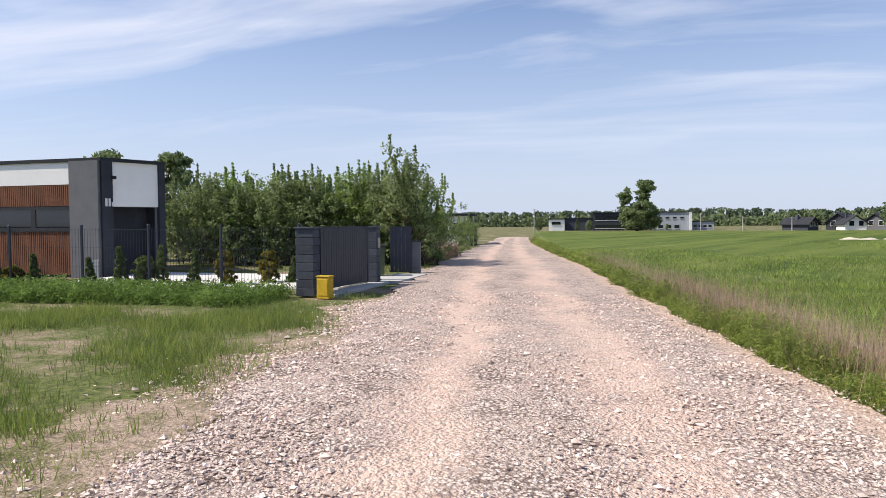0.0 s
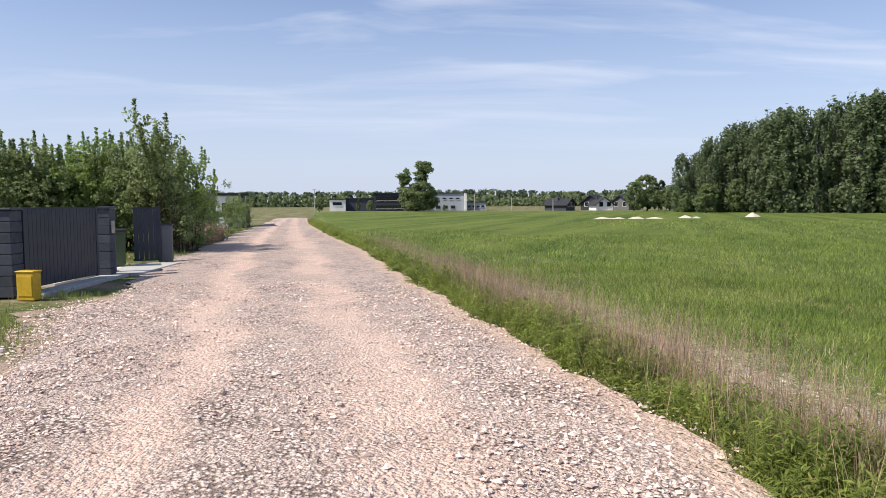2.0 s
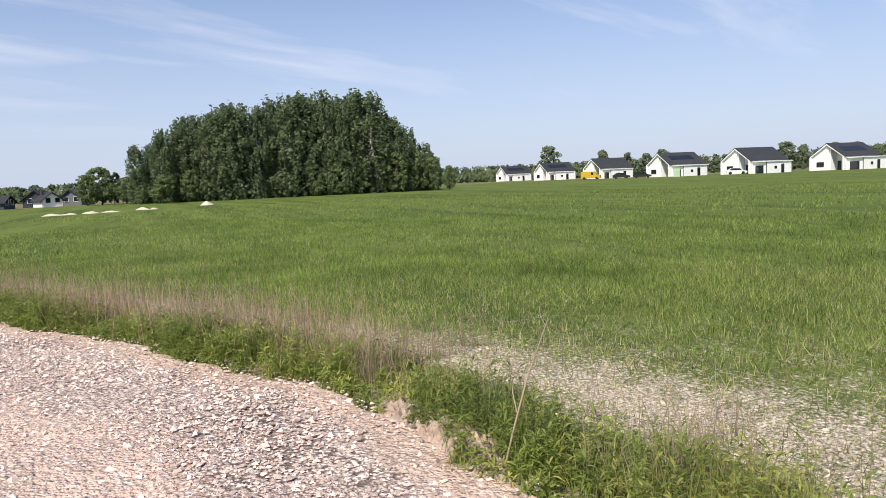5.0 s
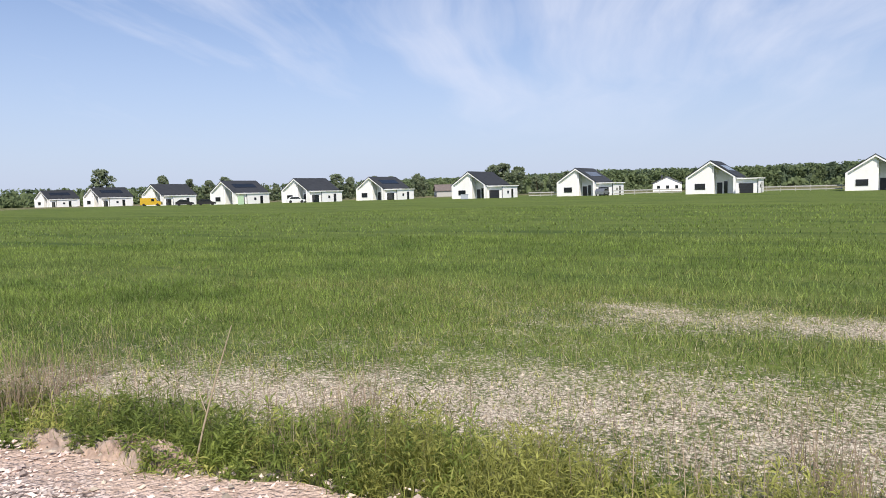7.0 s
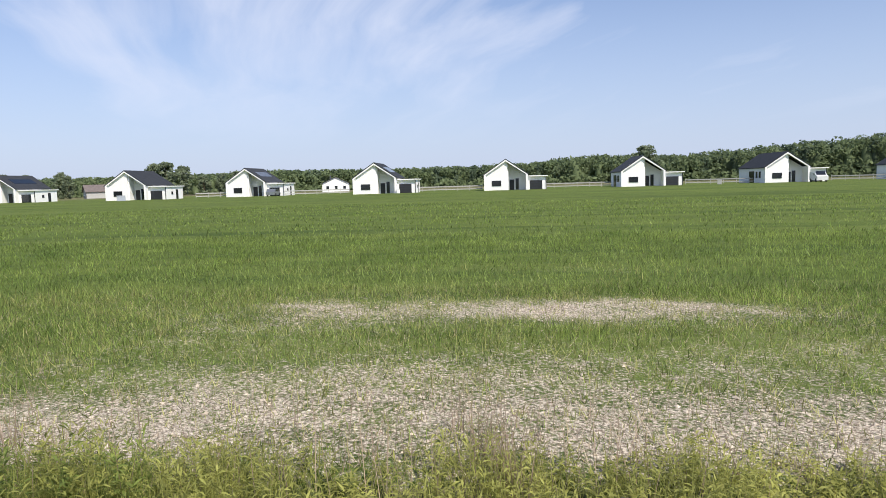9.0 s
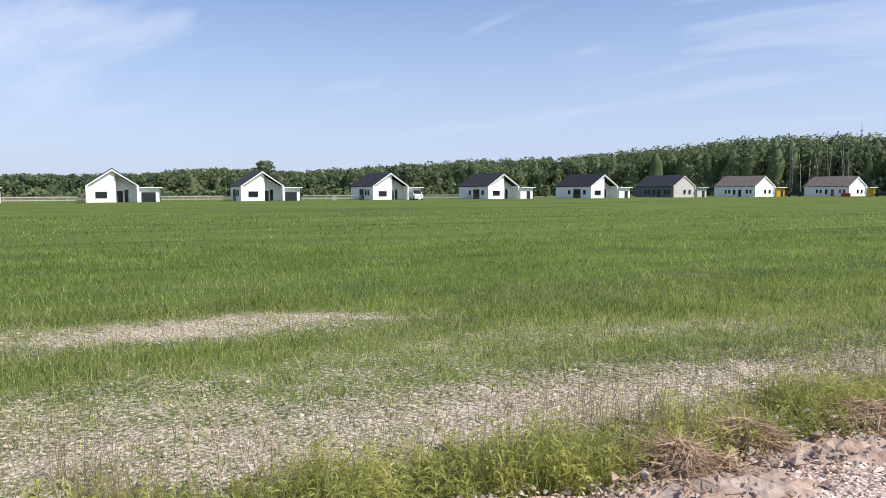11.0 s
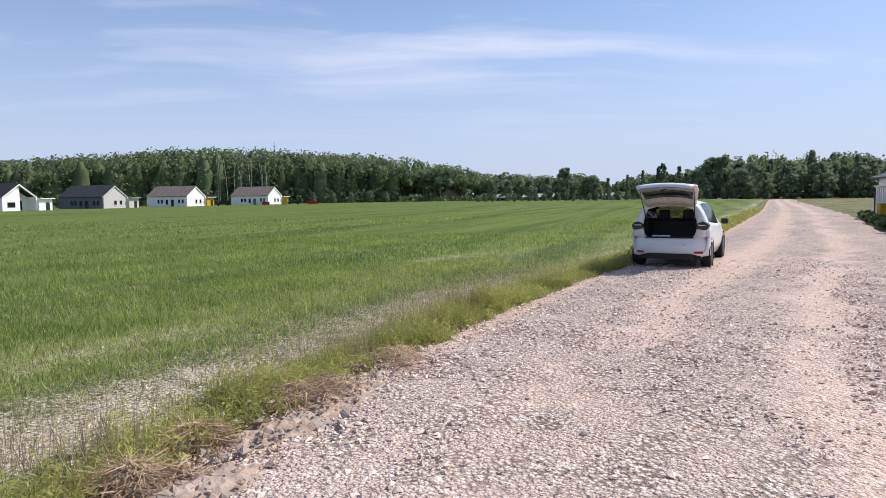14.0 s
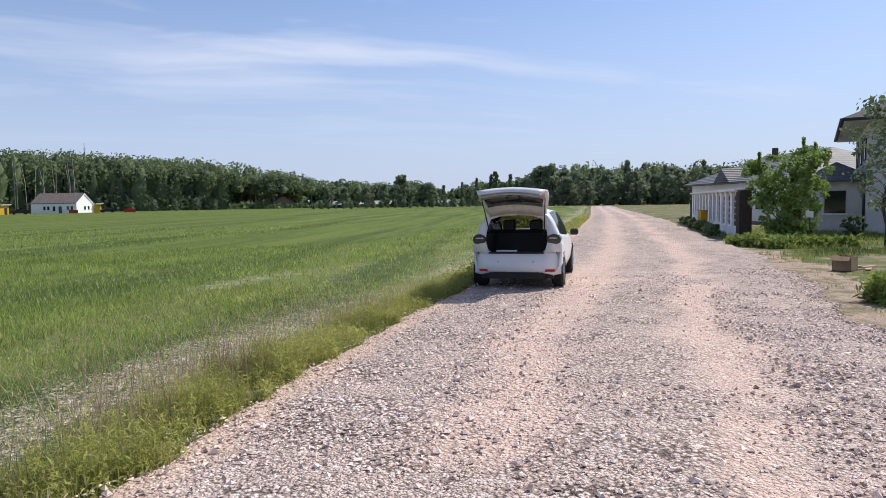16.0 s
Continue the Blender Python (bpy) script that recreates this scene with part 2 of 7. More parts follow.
def thing(name, m, label, category, group="", kind=""):
    ob = new(name)
    ob.matrix_world = m
    return tagged(ob, label, category, group, kind)


def box(bm, x0, x1, y0, y1, z0, z1, bevel=0.0):
    vs = [bm.verts.new(p) for p in ((x0, y0, z0), (x1, y0, z0), (x1, y1, z0), (x0, y1, z0), (x0, y0, z1), (x1, y0, z1), (x1, y1, z1), (x0, y1, z1))]
    fs = [bm.faces.new([vs[i] for i in f]) for f in ((3, 2, 1, 0), (4, 5, 6, 7), (0, 1, 5, 4), (1, 2, 6, 5), (2, 3, 7, 6), (3, 0, 4, 7))]
    if bevel:
        es = list({e for f in fs for e in f.edges})
        bmesh.ops.bevel(bm, geom=es, offset=bevel, segments=1, affect="EDGES")
    return bm


def boxes(*args, bevel=0.0):
    bm = bmesh.new()
    for a in args:
        box(bm, *a, bevel=bevel)
    return bm


def frame_ring(x0, x1, z0, z1, t, y0, y1):
    """A rectangular frame of bar width t round an opening, in one piece."""
    bm = bmesh.new()
    out, inn = ((x0 - t, z0 - t), (x1 + t, z0 - t), (x1 + t, z1 + t), (x0 - t, z1 + t)), ((x0, z0), (x1, z0), (x1, z1), (x0, z1))
    fo, fi, bo, bi = [[bm.verts.new((x, y, z)) for x, z in q] for y in (y0, y1) for q in (out, inn)]
    for i in range(4):
        j = (i + 1) % 4
        for f in ((fo[i], fo[j], fi[j], fi[i]), (bo[j], bo[i], bi[i], bi[j]), (fo[j], fo[i], bo[i], bo[j]), (fi[i], fi[j], bi[j], bi[i])):
            bm.faces.new(f)
    bmesh.ops.recalc_face_normals(bm, faces=bm.faces)
    return bm


def prism(profile, y0, y1, bm=None):
    """An outline in x, z pushed along y."""
    bm = bm or bmesh.new()
    a, b = [bm.verts.new((x, y0, z)) for x, z in profile], [bm.verts.new((x, y1, z)) for x, z in profile]
    n = len(profile)
    bm.faces.new(a), bm.faces.new(b[::-1])
    for i in range(n):
        bm.faces.new((a[i], b[i], b[(i + 1) % n], a[(i + 1) % n]))
    bmesh.ops.recalc_face_normals(bm, faces=bm.faces)
    return bm


def tube_arrays(points, radii, sides=6):
    """A tapered tube along points, as arrays (quads)."""
    P = np.asarray(points, float)
    V, Fc = [], []
    d = np.gradient(P, axis=0)
    for i, (p, r) in enumerate(zip(P, radii)):
        t = d[i] / (np.linalg.norm(d[i]) + 1e-9)
        a = np.cross(t, (0, 0, 1) if abs(t[2]) < 0.9 else (1, 0, 0))
        a /= np.linalg.norm(a)
        b = np.cross(t, a)
        for s in range(sides):
            an = 2 * math.pi * s / sides
            V.append(p + r * (a * math.cos(an) + b * math.sin(an)))
    for i in range(len(P) - 1):
        for s in range(sides):
            q = (s + 1) % sides
            Fc.append((i * sides + s, i * sides + q, (i + 1) * sides + q, (i + 1) * sides + s))
    return np.array(V), np.array(Fc)


def join(pieces):
    V, Fc, n = [], [], 0
    for v, f in pieces:
        V.append(v), Fc.append(f + n)
        n += len(v)
    return np.concatenate(V), np.concatenate(Fc)


# ---- the road's two edges: y, x ----
EDGE_R = [(403, -52.4), (153, -18.9), (75, -8.4), (60, -6.0), (43, -2.8), (35, -1.1), (28.8, 0.25), (23.6, 1.1), (20, 1.75), (15.2, 2.6), (13, 3.02), (11, 3.42), (9.3, 3.78), (8.3, 3.95), (7, 4.1), (5.8, 4.22), (4.8, 4.3), (3.8, 4.28),
          (3.3, 4.2), (2.8, 4.07), (2.2, 3.93), (1.7, 3.82), (0.8, 3.66), (-1.5, 2.95), (-3.4, 1.95), (-4.4, 1.45), (-5.3, 1.05), (-6.3, 0.62), (-7.3, 0.14), (-8.5, -0.5), (-10.0, -1.35), (-11.5, -2.2), (-13, -3.1), (-14.5, -4.1), (-16.5, -5.4), (-25, -11.2), (-40, -20.0), (-65, -34.5), (-110, -59), (-150, -81)]
EDGE_L = [(403, -56.4), (153, -22.4), (75, -11.9), (60, -9.9), (43, -7.9), (27, -5.7), (22, -4.85), (14, -3.26), (11.5, -2.56), (9.9, -2.3), (8.8, -2.32), (7.5, -2.06), (6.7, -1.89), (5.1, -1.72), (4.5, -1.65), (3, -2.0), (1, -2.85), (-2, -4.3), (-6, -6.1),
          (-9, -8.0), (-10.9, -9.2), (-12.5, -10.5), (-15, -12.2), (-17, -13.6), (-20, -15.6), (-24.2, -18.1), (-30, -21.2), (-49, -32.4), (-65, -41.0), (-110, -64.5), (-150, -86.5)]


def edge(table, y):
    ys = np.array([r[0] for r in table[::-1]])
    xs = np.array([r[1] for r in table[::-1]])
    return np.interp(y, ys, xs)


def edge_r(y):
    y = np.asarray(y, float)
    return edge(EDGE_R, y) + 0.05 * np.sin(y * 1.7) + 0.045 * np.sin(y * 4.1 + 1) + 0.04 * np.sin(y * 9.3)


def edge_l(y):
    y = np.asarray(y, float)
    return edge(EDGE_L, y) + 0.16 * np.sin(y * 1.1 + 2) + 0.1 * np.sin(y * 3.3) + 0.05 * np.sin(y * 8)


def relief(x, y):
    """Small bumps of the open ground."""
    return 0.03 * np.sin(x * 0.9 + 1.3 * np.sin(y * 0.4)) * np.sin(y * 0.8) + 0.012 * np.sin(x * 3.1) * np.sin(y * 2.7 + 1)


def ground_node_material(name, build):
    m = bpy.data.materials.new(name)
    m.use_nodes = True
    nt = m.node_tree
    bs = nt.nodes["Principled BSDF"]
    bs.inputs["Roughness"].default_value, bs.inputs["Specular IOR Level"].default_value = 0.95, 0.15

    def nz(scale, detail=4, vec=None, rough=0.55):
        n = nt.nodes.new("ShaderNodeTexNoise")
        n.inputs["Scale"].default_value, n.inputs["Detail"].default_value, n.inputs["Roughness"].default_value = scale, detail, rough
        nt.links.new(vec or co.outputs["Object"], n.inputs["Vector"])
        return n.outputs["Fac"]

    def rng(v, a, b, c=0.0, d=1.0):
        n = nt.nodes.new("ShaderNodeMapRange")
        for i, q in enumerate((a, b, c, d)):
            n.inputs[i + 1].default_value = q
        nt.links.new(v, n.inputs[0])
        return n.outputs[0]

    def mix(f, a, b):
        n = nt.nodes.new("ShaderNodeMix")
        n.data_type = "RGBA"
        for i, q in ((0, f), (6, a), (7, b)):
            if isinstance(q, (int, float)):
                n.inputs[i].default_value = q
            elif isinstance(q, tuple):
                n.inputs[i].default_value = (*q, 1)
            else:
                nt.links.new(q, n.inputs[i])
        return n.outputs[2]

    def calc(op, a, b):
        n = nt.nodes.new("ShaderNodeMath")
        n.operation = op
        for i, q in enumerate((a, b)):
            if isinstance(q, (int, float)):
                n.inputs[i].default_value = q
            else:
                nt.links.new(q, n.inputs[i])
        return n.outputs[0]

    def vor(scale):
        n = nt.nodes.new("ShaderNodeTexVoronoi")
        n.inputs["Scale"].default_value = scale
        nt.links.new(co.outputs["Object"], n.inputs["Vector"])
        return n

    co = nt.nodes.new("ShaderNodeTexCoord")
    uvs = nt.nodes.new("ShaderNodeSeparateXYZ")
    nt.links.new(co.outputs["UV"], uvs.inputs[0])
    turn, stretch = nt.nodes.new("ShaderNodeMapping"), nt.nodes.new("ShaderNodeMapping")
    turn.inputs["Rotation"].default_value = (0, 0, radians(23))  # along the drill rows
    stretch.inputs["Scale"].default_value = (0.55, 0.035, 1)
    nt.links.new(co.outputs["Object"], turn.inputs[0]), nt.links.new(turn.outputs[0], stretch.inputs[0])
    col, height, dist = build(nz, rng, mix, calc, vor, uvs, stretch.outputs[0])
    nt.links.new(col, bs.inputs["Base Color"])
    if height is not None:
        b = nt.nodes.new("ShaderNodeBump")
        b.inputs["Strength"].default_value, b.inputs["Distance"].default_value = 0.9, dist
        nt.links.new(height, b.inputs["Height"]), nt.links.new(b.outputs[0], bs.inputs["Normal"])
    return m


def road_look(nz, rng, mix, calc, vor, uvs, rows):
    v, v2, v3 = vor(26), vor(58), vor(11)
    # stones of two sizes, each of its own tone
    coarse = mix(rng(v.outputs["Color"], 0.05, 0.95), (0.48, 0.37, 0.325), (0.91, 0.765, 0.695))
    small = mix(rng(v2.outputs["Color"], 0.05, 0.95), (0.50, 0.38, 0.33), (0.88, 0.72, 0.645))
    # crevices between the stones get their shade as dark colour
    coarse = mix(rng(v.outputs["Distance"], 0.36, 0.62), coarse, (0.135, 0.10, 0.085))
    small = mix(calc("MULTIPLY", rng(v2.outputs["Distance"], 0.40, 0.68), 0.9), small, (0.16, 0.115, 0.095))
    stones = mix(rng(nz(1.6, 5), 0.42, 0.56), small, coarse)
    fine = mix(rng(nz(90, 4), 0.32, 0.68), (0.60, 0.405, 0.325), (0.86, 0.65, 0.545))
    # packed pinkish sand in the wheel tracks, broken up by gravel
    across = calc("ADD", uvs.outputs[1], calc("MULTIPLY", calc("SUBTRACT", nz(0.35, 4), 0.5), 0.22))
    wheel = calc("ADD", calc("MULTIPLY", rng(across, 0.24, 0.31), rng(across, 0.42, 0.36)), calc("MULTIPLY", rng(across, 0.55, 0.62), rng(across, 0.76, 0.69)))
    tracks = calc("MULTIPLY", calc("MULTIPLY", wheel, rng(nz(0.30, 4), 0.34, 0.46)), rng(nz(6.0, 6, rough=0.7), 0.30, 0.50))
    c = mix(calc("MULTIPLY", tracks, 0.78), stones, fine)
    c = mix(calc("MULTIPLY", rng(nz(0.13, 3), 0.45, 0.62), 0.3), c, mix(rng(nz(9, 5), 0.35, 0.65), (0.55, 0.41, 0.335), (0.80, 0.64, 0.55)))
    # clumps of darker and of paler stone
    c = mix(calc("MULTIPLY", rng(nz(7.5, 6, rough=0.9), 0.53, 0.60), 0.5), c, (0.28, 0.21, 0.18))
    c = mix(calc("MULTIPLY", rng(nz(6.2, 6, rough=0.9), 0.54, 0.62), 0.55), c, (0.90, 0.79, 0.73))
    side = calc("ADD", uvs.outputs[1], calc("MULTIPLY", calc("SUBTRACT", nz(1.3, 5, rough=0.7), 0.5), 0.16))
    c = mix(calc("MULTIPLY", rng(side, 0.925, 0.965), 0.9), c, mix(rng(nz(12, 6, rough=0.7), 0.36, 0.64), (0.42, 0.30, 0.235), (0.74, 0.56, 0.46)))
    h = calc("ADD", calc("MULTIPLY", v.outputs["Distance"], -0.8), calc("ADD", calc("MULTIPLY", v2.outputs["Distance"], -0.35), calc("MULTIPLY", v3.outputs["Distance"], -0.3)))
    return c, h, 0.036


def field_look(nz, rng, mix, calc, vor, uvs, rows):
    soil = mix(rng(nz(34, 6, rough=0.75), 0.42, 0.58), (0.20, 0.155, 0.115), (0.78, 0.68, 0.55))
    # the darkest greens hold painted shadow beneath the blades
    green = mix(rng(nz(13, 6, rough=0.85), 0.42, 0.58), (0.033, 0.056, 0.010), (0.165, 0.222, 0.045))
    green = mix(calc("MULTIPLY", rng(nz(0.5, 6, rough=0.7), 0.40, 0.64), 0.5), green, (0.14, 0.19, 0.04))
    big = rng(nz(0.035, 4), 0.35, 0.65)
    green = mix(calc("MULTIPLY", big, 0.4), green, (0.085, 0.126, 0.026))
    green = mix(calc("MULTIPLY", rng(nz(3.2, 6, rough=0.85), 0.52, 0.62), 0.6), green, (0.020, 0.042, 0.009))
    green = mix(calc("MULTIPLY", rng(nz(0.9, 6, rows, 0.65), 0.42, 0.60), 0.5), green, (0.178, 0.215, 0.052))
    green = mix(calc("MULTIPLY", rng(nz(0.6, 5, rows, 0.7), 0.50, 0.62), 0.6), green, (0.030, 0.060, 0.013))
    cover = rng(uvs.outputs[1], 0.0, 1.0)
    f = calc("ADD", calc("MULTIPLY", cover, 1.3), calc("MULTIPLY", calc("SUBTRACT", nz(2.2, 6, rough=0.7), 0.5), 1.1))
    f = calc("ADD", f, calc("MULTIPLY", calc("SUBTRACT", nz(21, 5, rough=0.8), 0.5), 3.0))
    c = mix(rng(f, 0.36, 0.80), soil, green)
    return c, nz(30, 5), 0.04


def dirt_look(nz, rng, mix, calc, vor, uvs, rows):
    soil = mix(rng(nz(30, 6, rough=0.75), 0.36, 0.64), (0.22, 0.155, 0.115), (0.60, 0.465, 0.37))
    c = mix(calc("MULTIPLY", rng(nz(1.6, 6, rough=0.75), 0.46, 0.58), 0.8), soil, mix(rng(nz(40, 4), 0.4, 0.6), (0.07, 0.085, 0.03), (0.25, 0.22, 0.11)))
    return c, nz(35, 5), 0.04


def land_look(nz, rng, mix, calc, vor, uvs, rows):
    soil = mix(rng(nz(26, 6, rough=0.75), 0.38, 0.62), (0.15, 0.11, 0.08), (0.44, 0.345, 0.26))
    turf = mix(rng(nz(9, 6, rough=0.8), 0.40, 0.60), (0.05, 0.07, 0.02), (0.17, 0.185, 0.065))
    c = mix(rng(nz(0.45, 6, rough=0.7), 0.38, 0.53), soil, turf)
    return c, nz(20, 4), 0.03


M["dirt"] = ground_node_material("dry brown dirt", dirt_look)
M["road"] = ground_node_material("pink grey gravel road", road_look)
M["field"] = ground_node_material("crop field soil", field_look)
M["land"] = ground_node_material("rough turf and soil", land_look)


def strip(name, s, cols, zfun, mat, cover=None):
    """A sheet over stations s along y, with columns of x given per station; cover goes into the UV map's v."""
    n, k = len(s), len(cols)
    X = np.stack([c for c in cols], 1)
    Y = np.repeat(np.asarray(s)[:, None], k, 1)
    Z = zfun(X, Y)
    V = np.stack([X, Y, Z], -1).reshape(-1, 3)
    i, j = np.meshgrid(np.arange(n - 1), np.arange(k - 1), indexing="ij")
    a = (i * k + j).ravel()
    Fc = np.stack([a, a + 1, a + k + 1, a + k], -1)
    me = mesh_arrays(name, V, Fc, mat)
    if cover is not None:
        C = cover(X, Y).reshape(-1)
        uv = me.uv_layers.new(name="UVMap")
        li = np.zeros(len(me.loops), np.int32)
        me.loops.foreach_get("vertex_index", li)
        uv.data.foreach_set("uv", np.stack([np.zeros(len(li)), C[li]], -1).astype(np.float32).ravel())
    me.polygons.foreach_set("use_smooth", np.ones(len(me.polygons), bool))
    return new(name, me)


def stations(near, far_plus, far_minus):
    a = np.arange(-near, near + 0.01, 0.3)
    up = near + np.cumsum(np.geomspace(0.4, far_plus / 12, 60))
    dn = -near - np.cumsum(np.geomspace(0.4, far_minus / 12, 60))
    return np.concatenate([dn[::-1], a, up])


# ground: one sheet out to the horizon
g = np.concatenate([-np.geomspace(60, 2500, 16)[::-1], np.arange(-50, 51, 2.0), np.geomspace(60, 2500, 16)])
gx, gy = np.meshgrid(g, g, indexing="ij")
gz = relief(gx, gy) - 0.10
gn = len(g)
gi, gj = np.meshgrid(np.arange(gn - 1), np.arange(gn - 1), indexing="ij")
ga = (gi * gn + gj).ravel()
ground = new("ground", mesh_arrays("ground", np.stack([gx, gy, gz], -1).reshape(-1, 3), np.stack([ga, ga + gn, ga + gn + 1, ga + 1], -1), M["land"]))
tagged(ground, "rough turf and dry soil reaching the horizon", "ground", kind="structure")

YS = np.concatenate([-np.geomspace(22, 150, 50)[::-1], np.arange(-21.6, 26, 0.2), np.geomspace(26.2, 84, 44)])
rc = [edge_l(YS) + (edge_r(YS) - edge_l(YS)) * f for f in np.linspace(0, 1, 25)]


def road_z(X, Y):
    f = (X - X[:, :1]) / (X[:, -1:] - X[:, :1])
    crown = 0.05 * (1 - (2 * f - 1) ** 2)
    ruts = -0.025 * (np.exp(-((f - 0.33) / 0.06) ** 2) + np.exp(-((f - 0.68) / 0.06) ** 2))
    return -0.05 + crown + ruts + 0.012 * np.sin(X * 2.3 + Y * 0.7) * np.sin(Y * 1.9) + 0.006 * np.sin(X * 7 + 2) * np.sin(Y * 6.1)


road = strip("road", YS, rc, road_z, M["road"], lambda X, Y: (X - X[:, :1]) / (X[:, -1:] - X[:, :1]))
tagged(road, "unsurfaced road of pinkish crushed gravel with wheel tracks", "road", kind="structure")

# field: from the bank to beyond the houses
OFF = np.concatenate([np.arange(0.55, 14, 0.35), np.geomspace(14.4, 190, 46)])


def pale(X, Y):
    """How well the crop covers the soil, 0 to 1."""
    d = X - edge(EDGE_R, Y)
    c = np.interp(d, [0.8, 1.3, 2.0, 2.8, 4.0, 6.5, 9.5, 13], [0.62, 0.34, 0.38, 0.50, 0.60, 0.76, 0.92, 1.0])
    c = c + 0.10 * np.sin(d * 1.9 + 1.5 * np.sin(Y * 0.35)) * np.sin(Y * 0.5 + 0.6 * d) * (d < 11)
    onward = np.clip((Y - 0.5) / 6, 0, 1)
    c = c + onward * np.interp(d, [1, 1.5, 2.1, 3, 6], [0.05, -0.12, 0.12, 0.36, 0.3]) * (d < 9)
    c = c + np.clip((Y - 17) / 8, 0, 1) * np.interp(d, [1, 2.2, 4], [0.45, 0.4, 0.0])
    back = np.clip((-Y - 4.5) / 6, 0, 1)
    c = c + back * np.interp(d, [1, 2.5, 6], [0.14, 0.16, 0.10]) * (d < 9)
    bald = np.exp(-((d - 7.0 - 0.3 * np.sin(Y * 2.1)) / 0.9) ** 2 - ((Y + 5.4) / 2.3) ** 2) + 0.8 * np.exp(-((d - 7.0) / 0.6) ** 2 - ((Y + 1.2) / 0.7) ** 2)
    bald = bald * (0.8 + 0.45 * np.sin(Y * 3.7 + 2.5 * d) * np.sin(d * 4.6 + Y))
    thin = np.clip(np.sin(d * 1.25 + 0.7 * np.sin(Y * 0.45)) * np.sin(Y * 0.37 + d * 0.25 + 1), 0, 1) * np.interp(d, [3.5, 5, 11, 15], [0, 0.30, 0.22, 0])
    return np.clip(c - 0.36 * bald - thin, 0, 1)


fy = np.concatenate([-np.geomspace(30, 260, 40)[::-1], np.arange(-29, 30, 0.5), np.geomspace(30, 135, 40)])
field = strip("field", fy, [edge(EDGE_R, fy) + o for o in OFF], lambda X, Y: relief(X, Y) * 0.6 - 0.05 - 0.12 * (X - edge(EDGE_R, Y) < 0.7), M["field"], pale)
tagged(field, "field of young green cereal, thin and stony along its margin", "field", kind="structure")
# ---- plants ----
def leaves(centres, size, rng, squash=1.0, long=1.6, up=0.0, out=None, loose=0.75):
    """One pointed four-cornered leaf at each centre, turned at random or lying roughly across the direction out."""
    n = len(centres)
    if out is None:
        a = rng.normal(size=(n, 3))
        a[:, 2] = a[:, 2] * squash + up
        a /= np.linalg.norm(a, axis=1)[:, None]
        b = np.cross(a, rng.normal(size=(n, 3)))
    else:
        q = out / (np.linalg.norm(out, axis=1)[:, None] + 1e-9) + rng.normal(0, loose, (n, 3))
        q /= np.linalg.norm(q, axis=1)[:, None] + 1e-9
        a = np.cross(q, rng.normal(size=(n, 3)))
        a /= np.linalg.norm(a, axis=1)[:, None] + 1e-9
        b = np.cross(q, a)
    b /= np.linalg.norm(b, axis=1)[:, None] + 1e-9
    s = size * rng.uniform(0.6, 1.3, (n, 1))
    c = np.asarray(centres)
    V = np.stack([c - a * s * long * 0.5, c + b * s * 0.45, c + a * s * long * 0.5, c - b * s * 0.45], 1).reshape(-1, 3)
    return V, np.arange(n * 4).reshape(-1, 4)


def blob(rng, n, radius, centre):
    """Points in a ball, denser to its skin."""
    d = rng.normal(size=(n, 3))
    d /= np.linalg.norm(d, axis=1)[:, None]
    return np.asarray(centre) + d * (rng.uniform(0.25, 1, (n, 1)) ** 0.6) * np.asarray(radius)


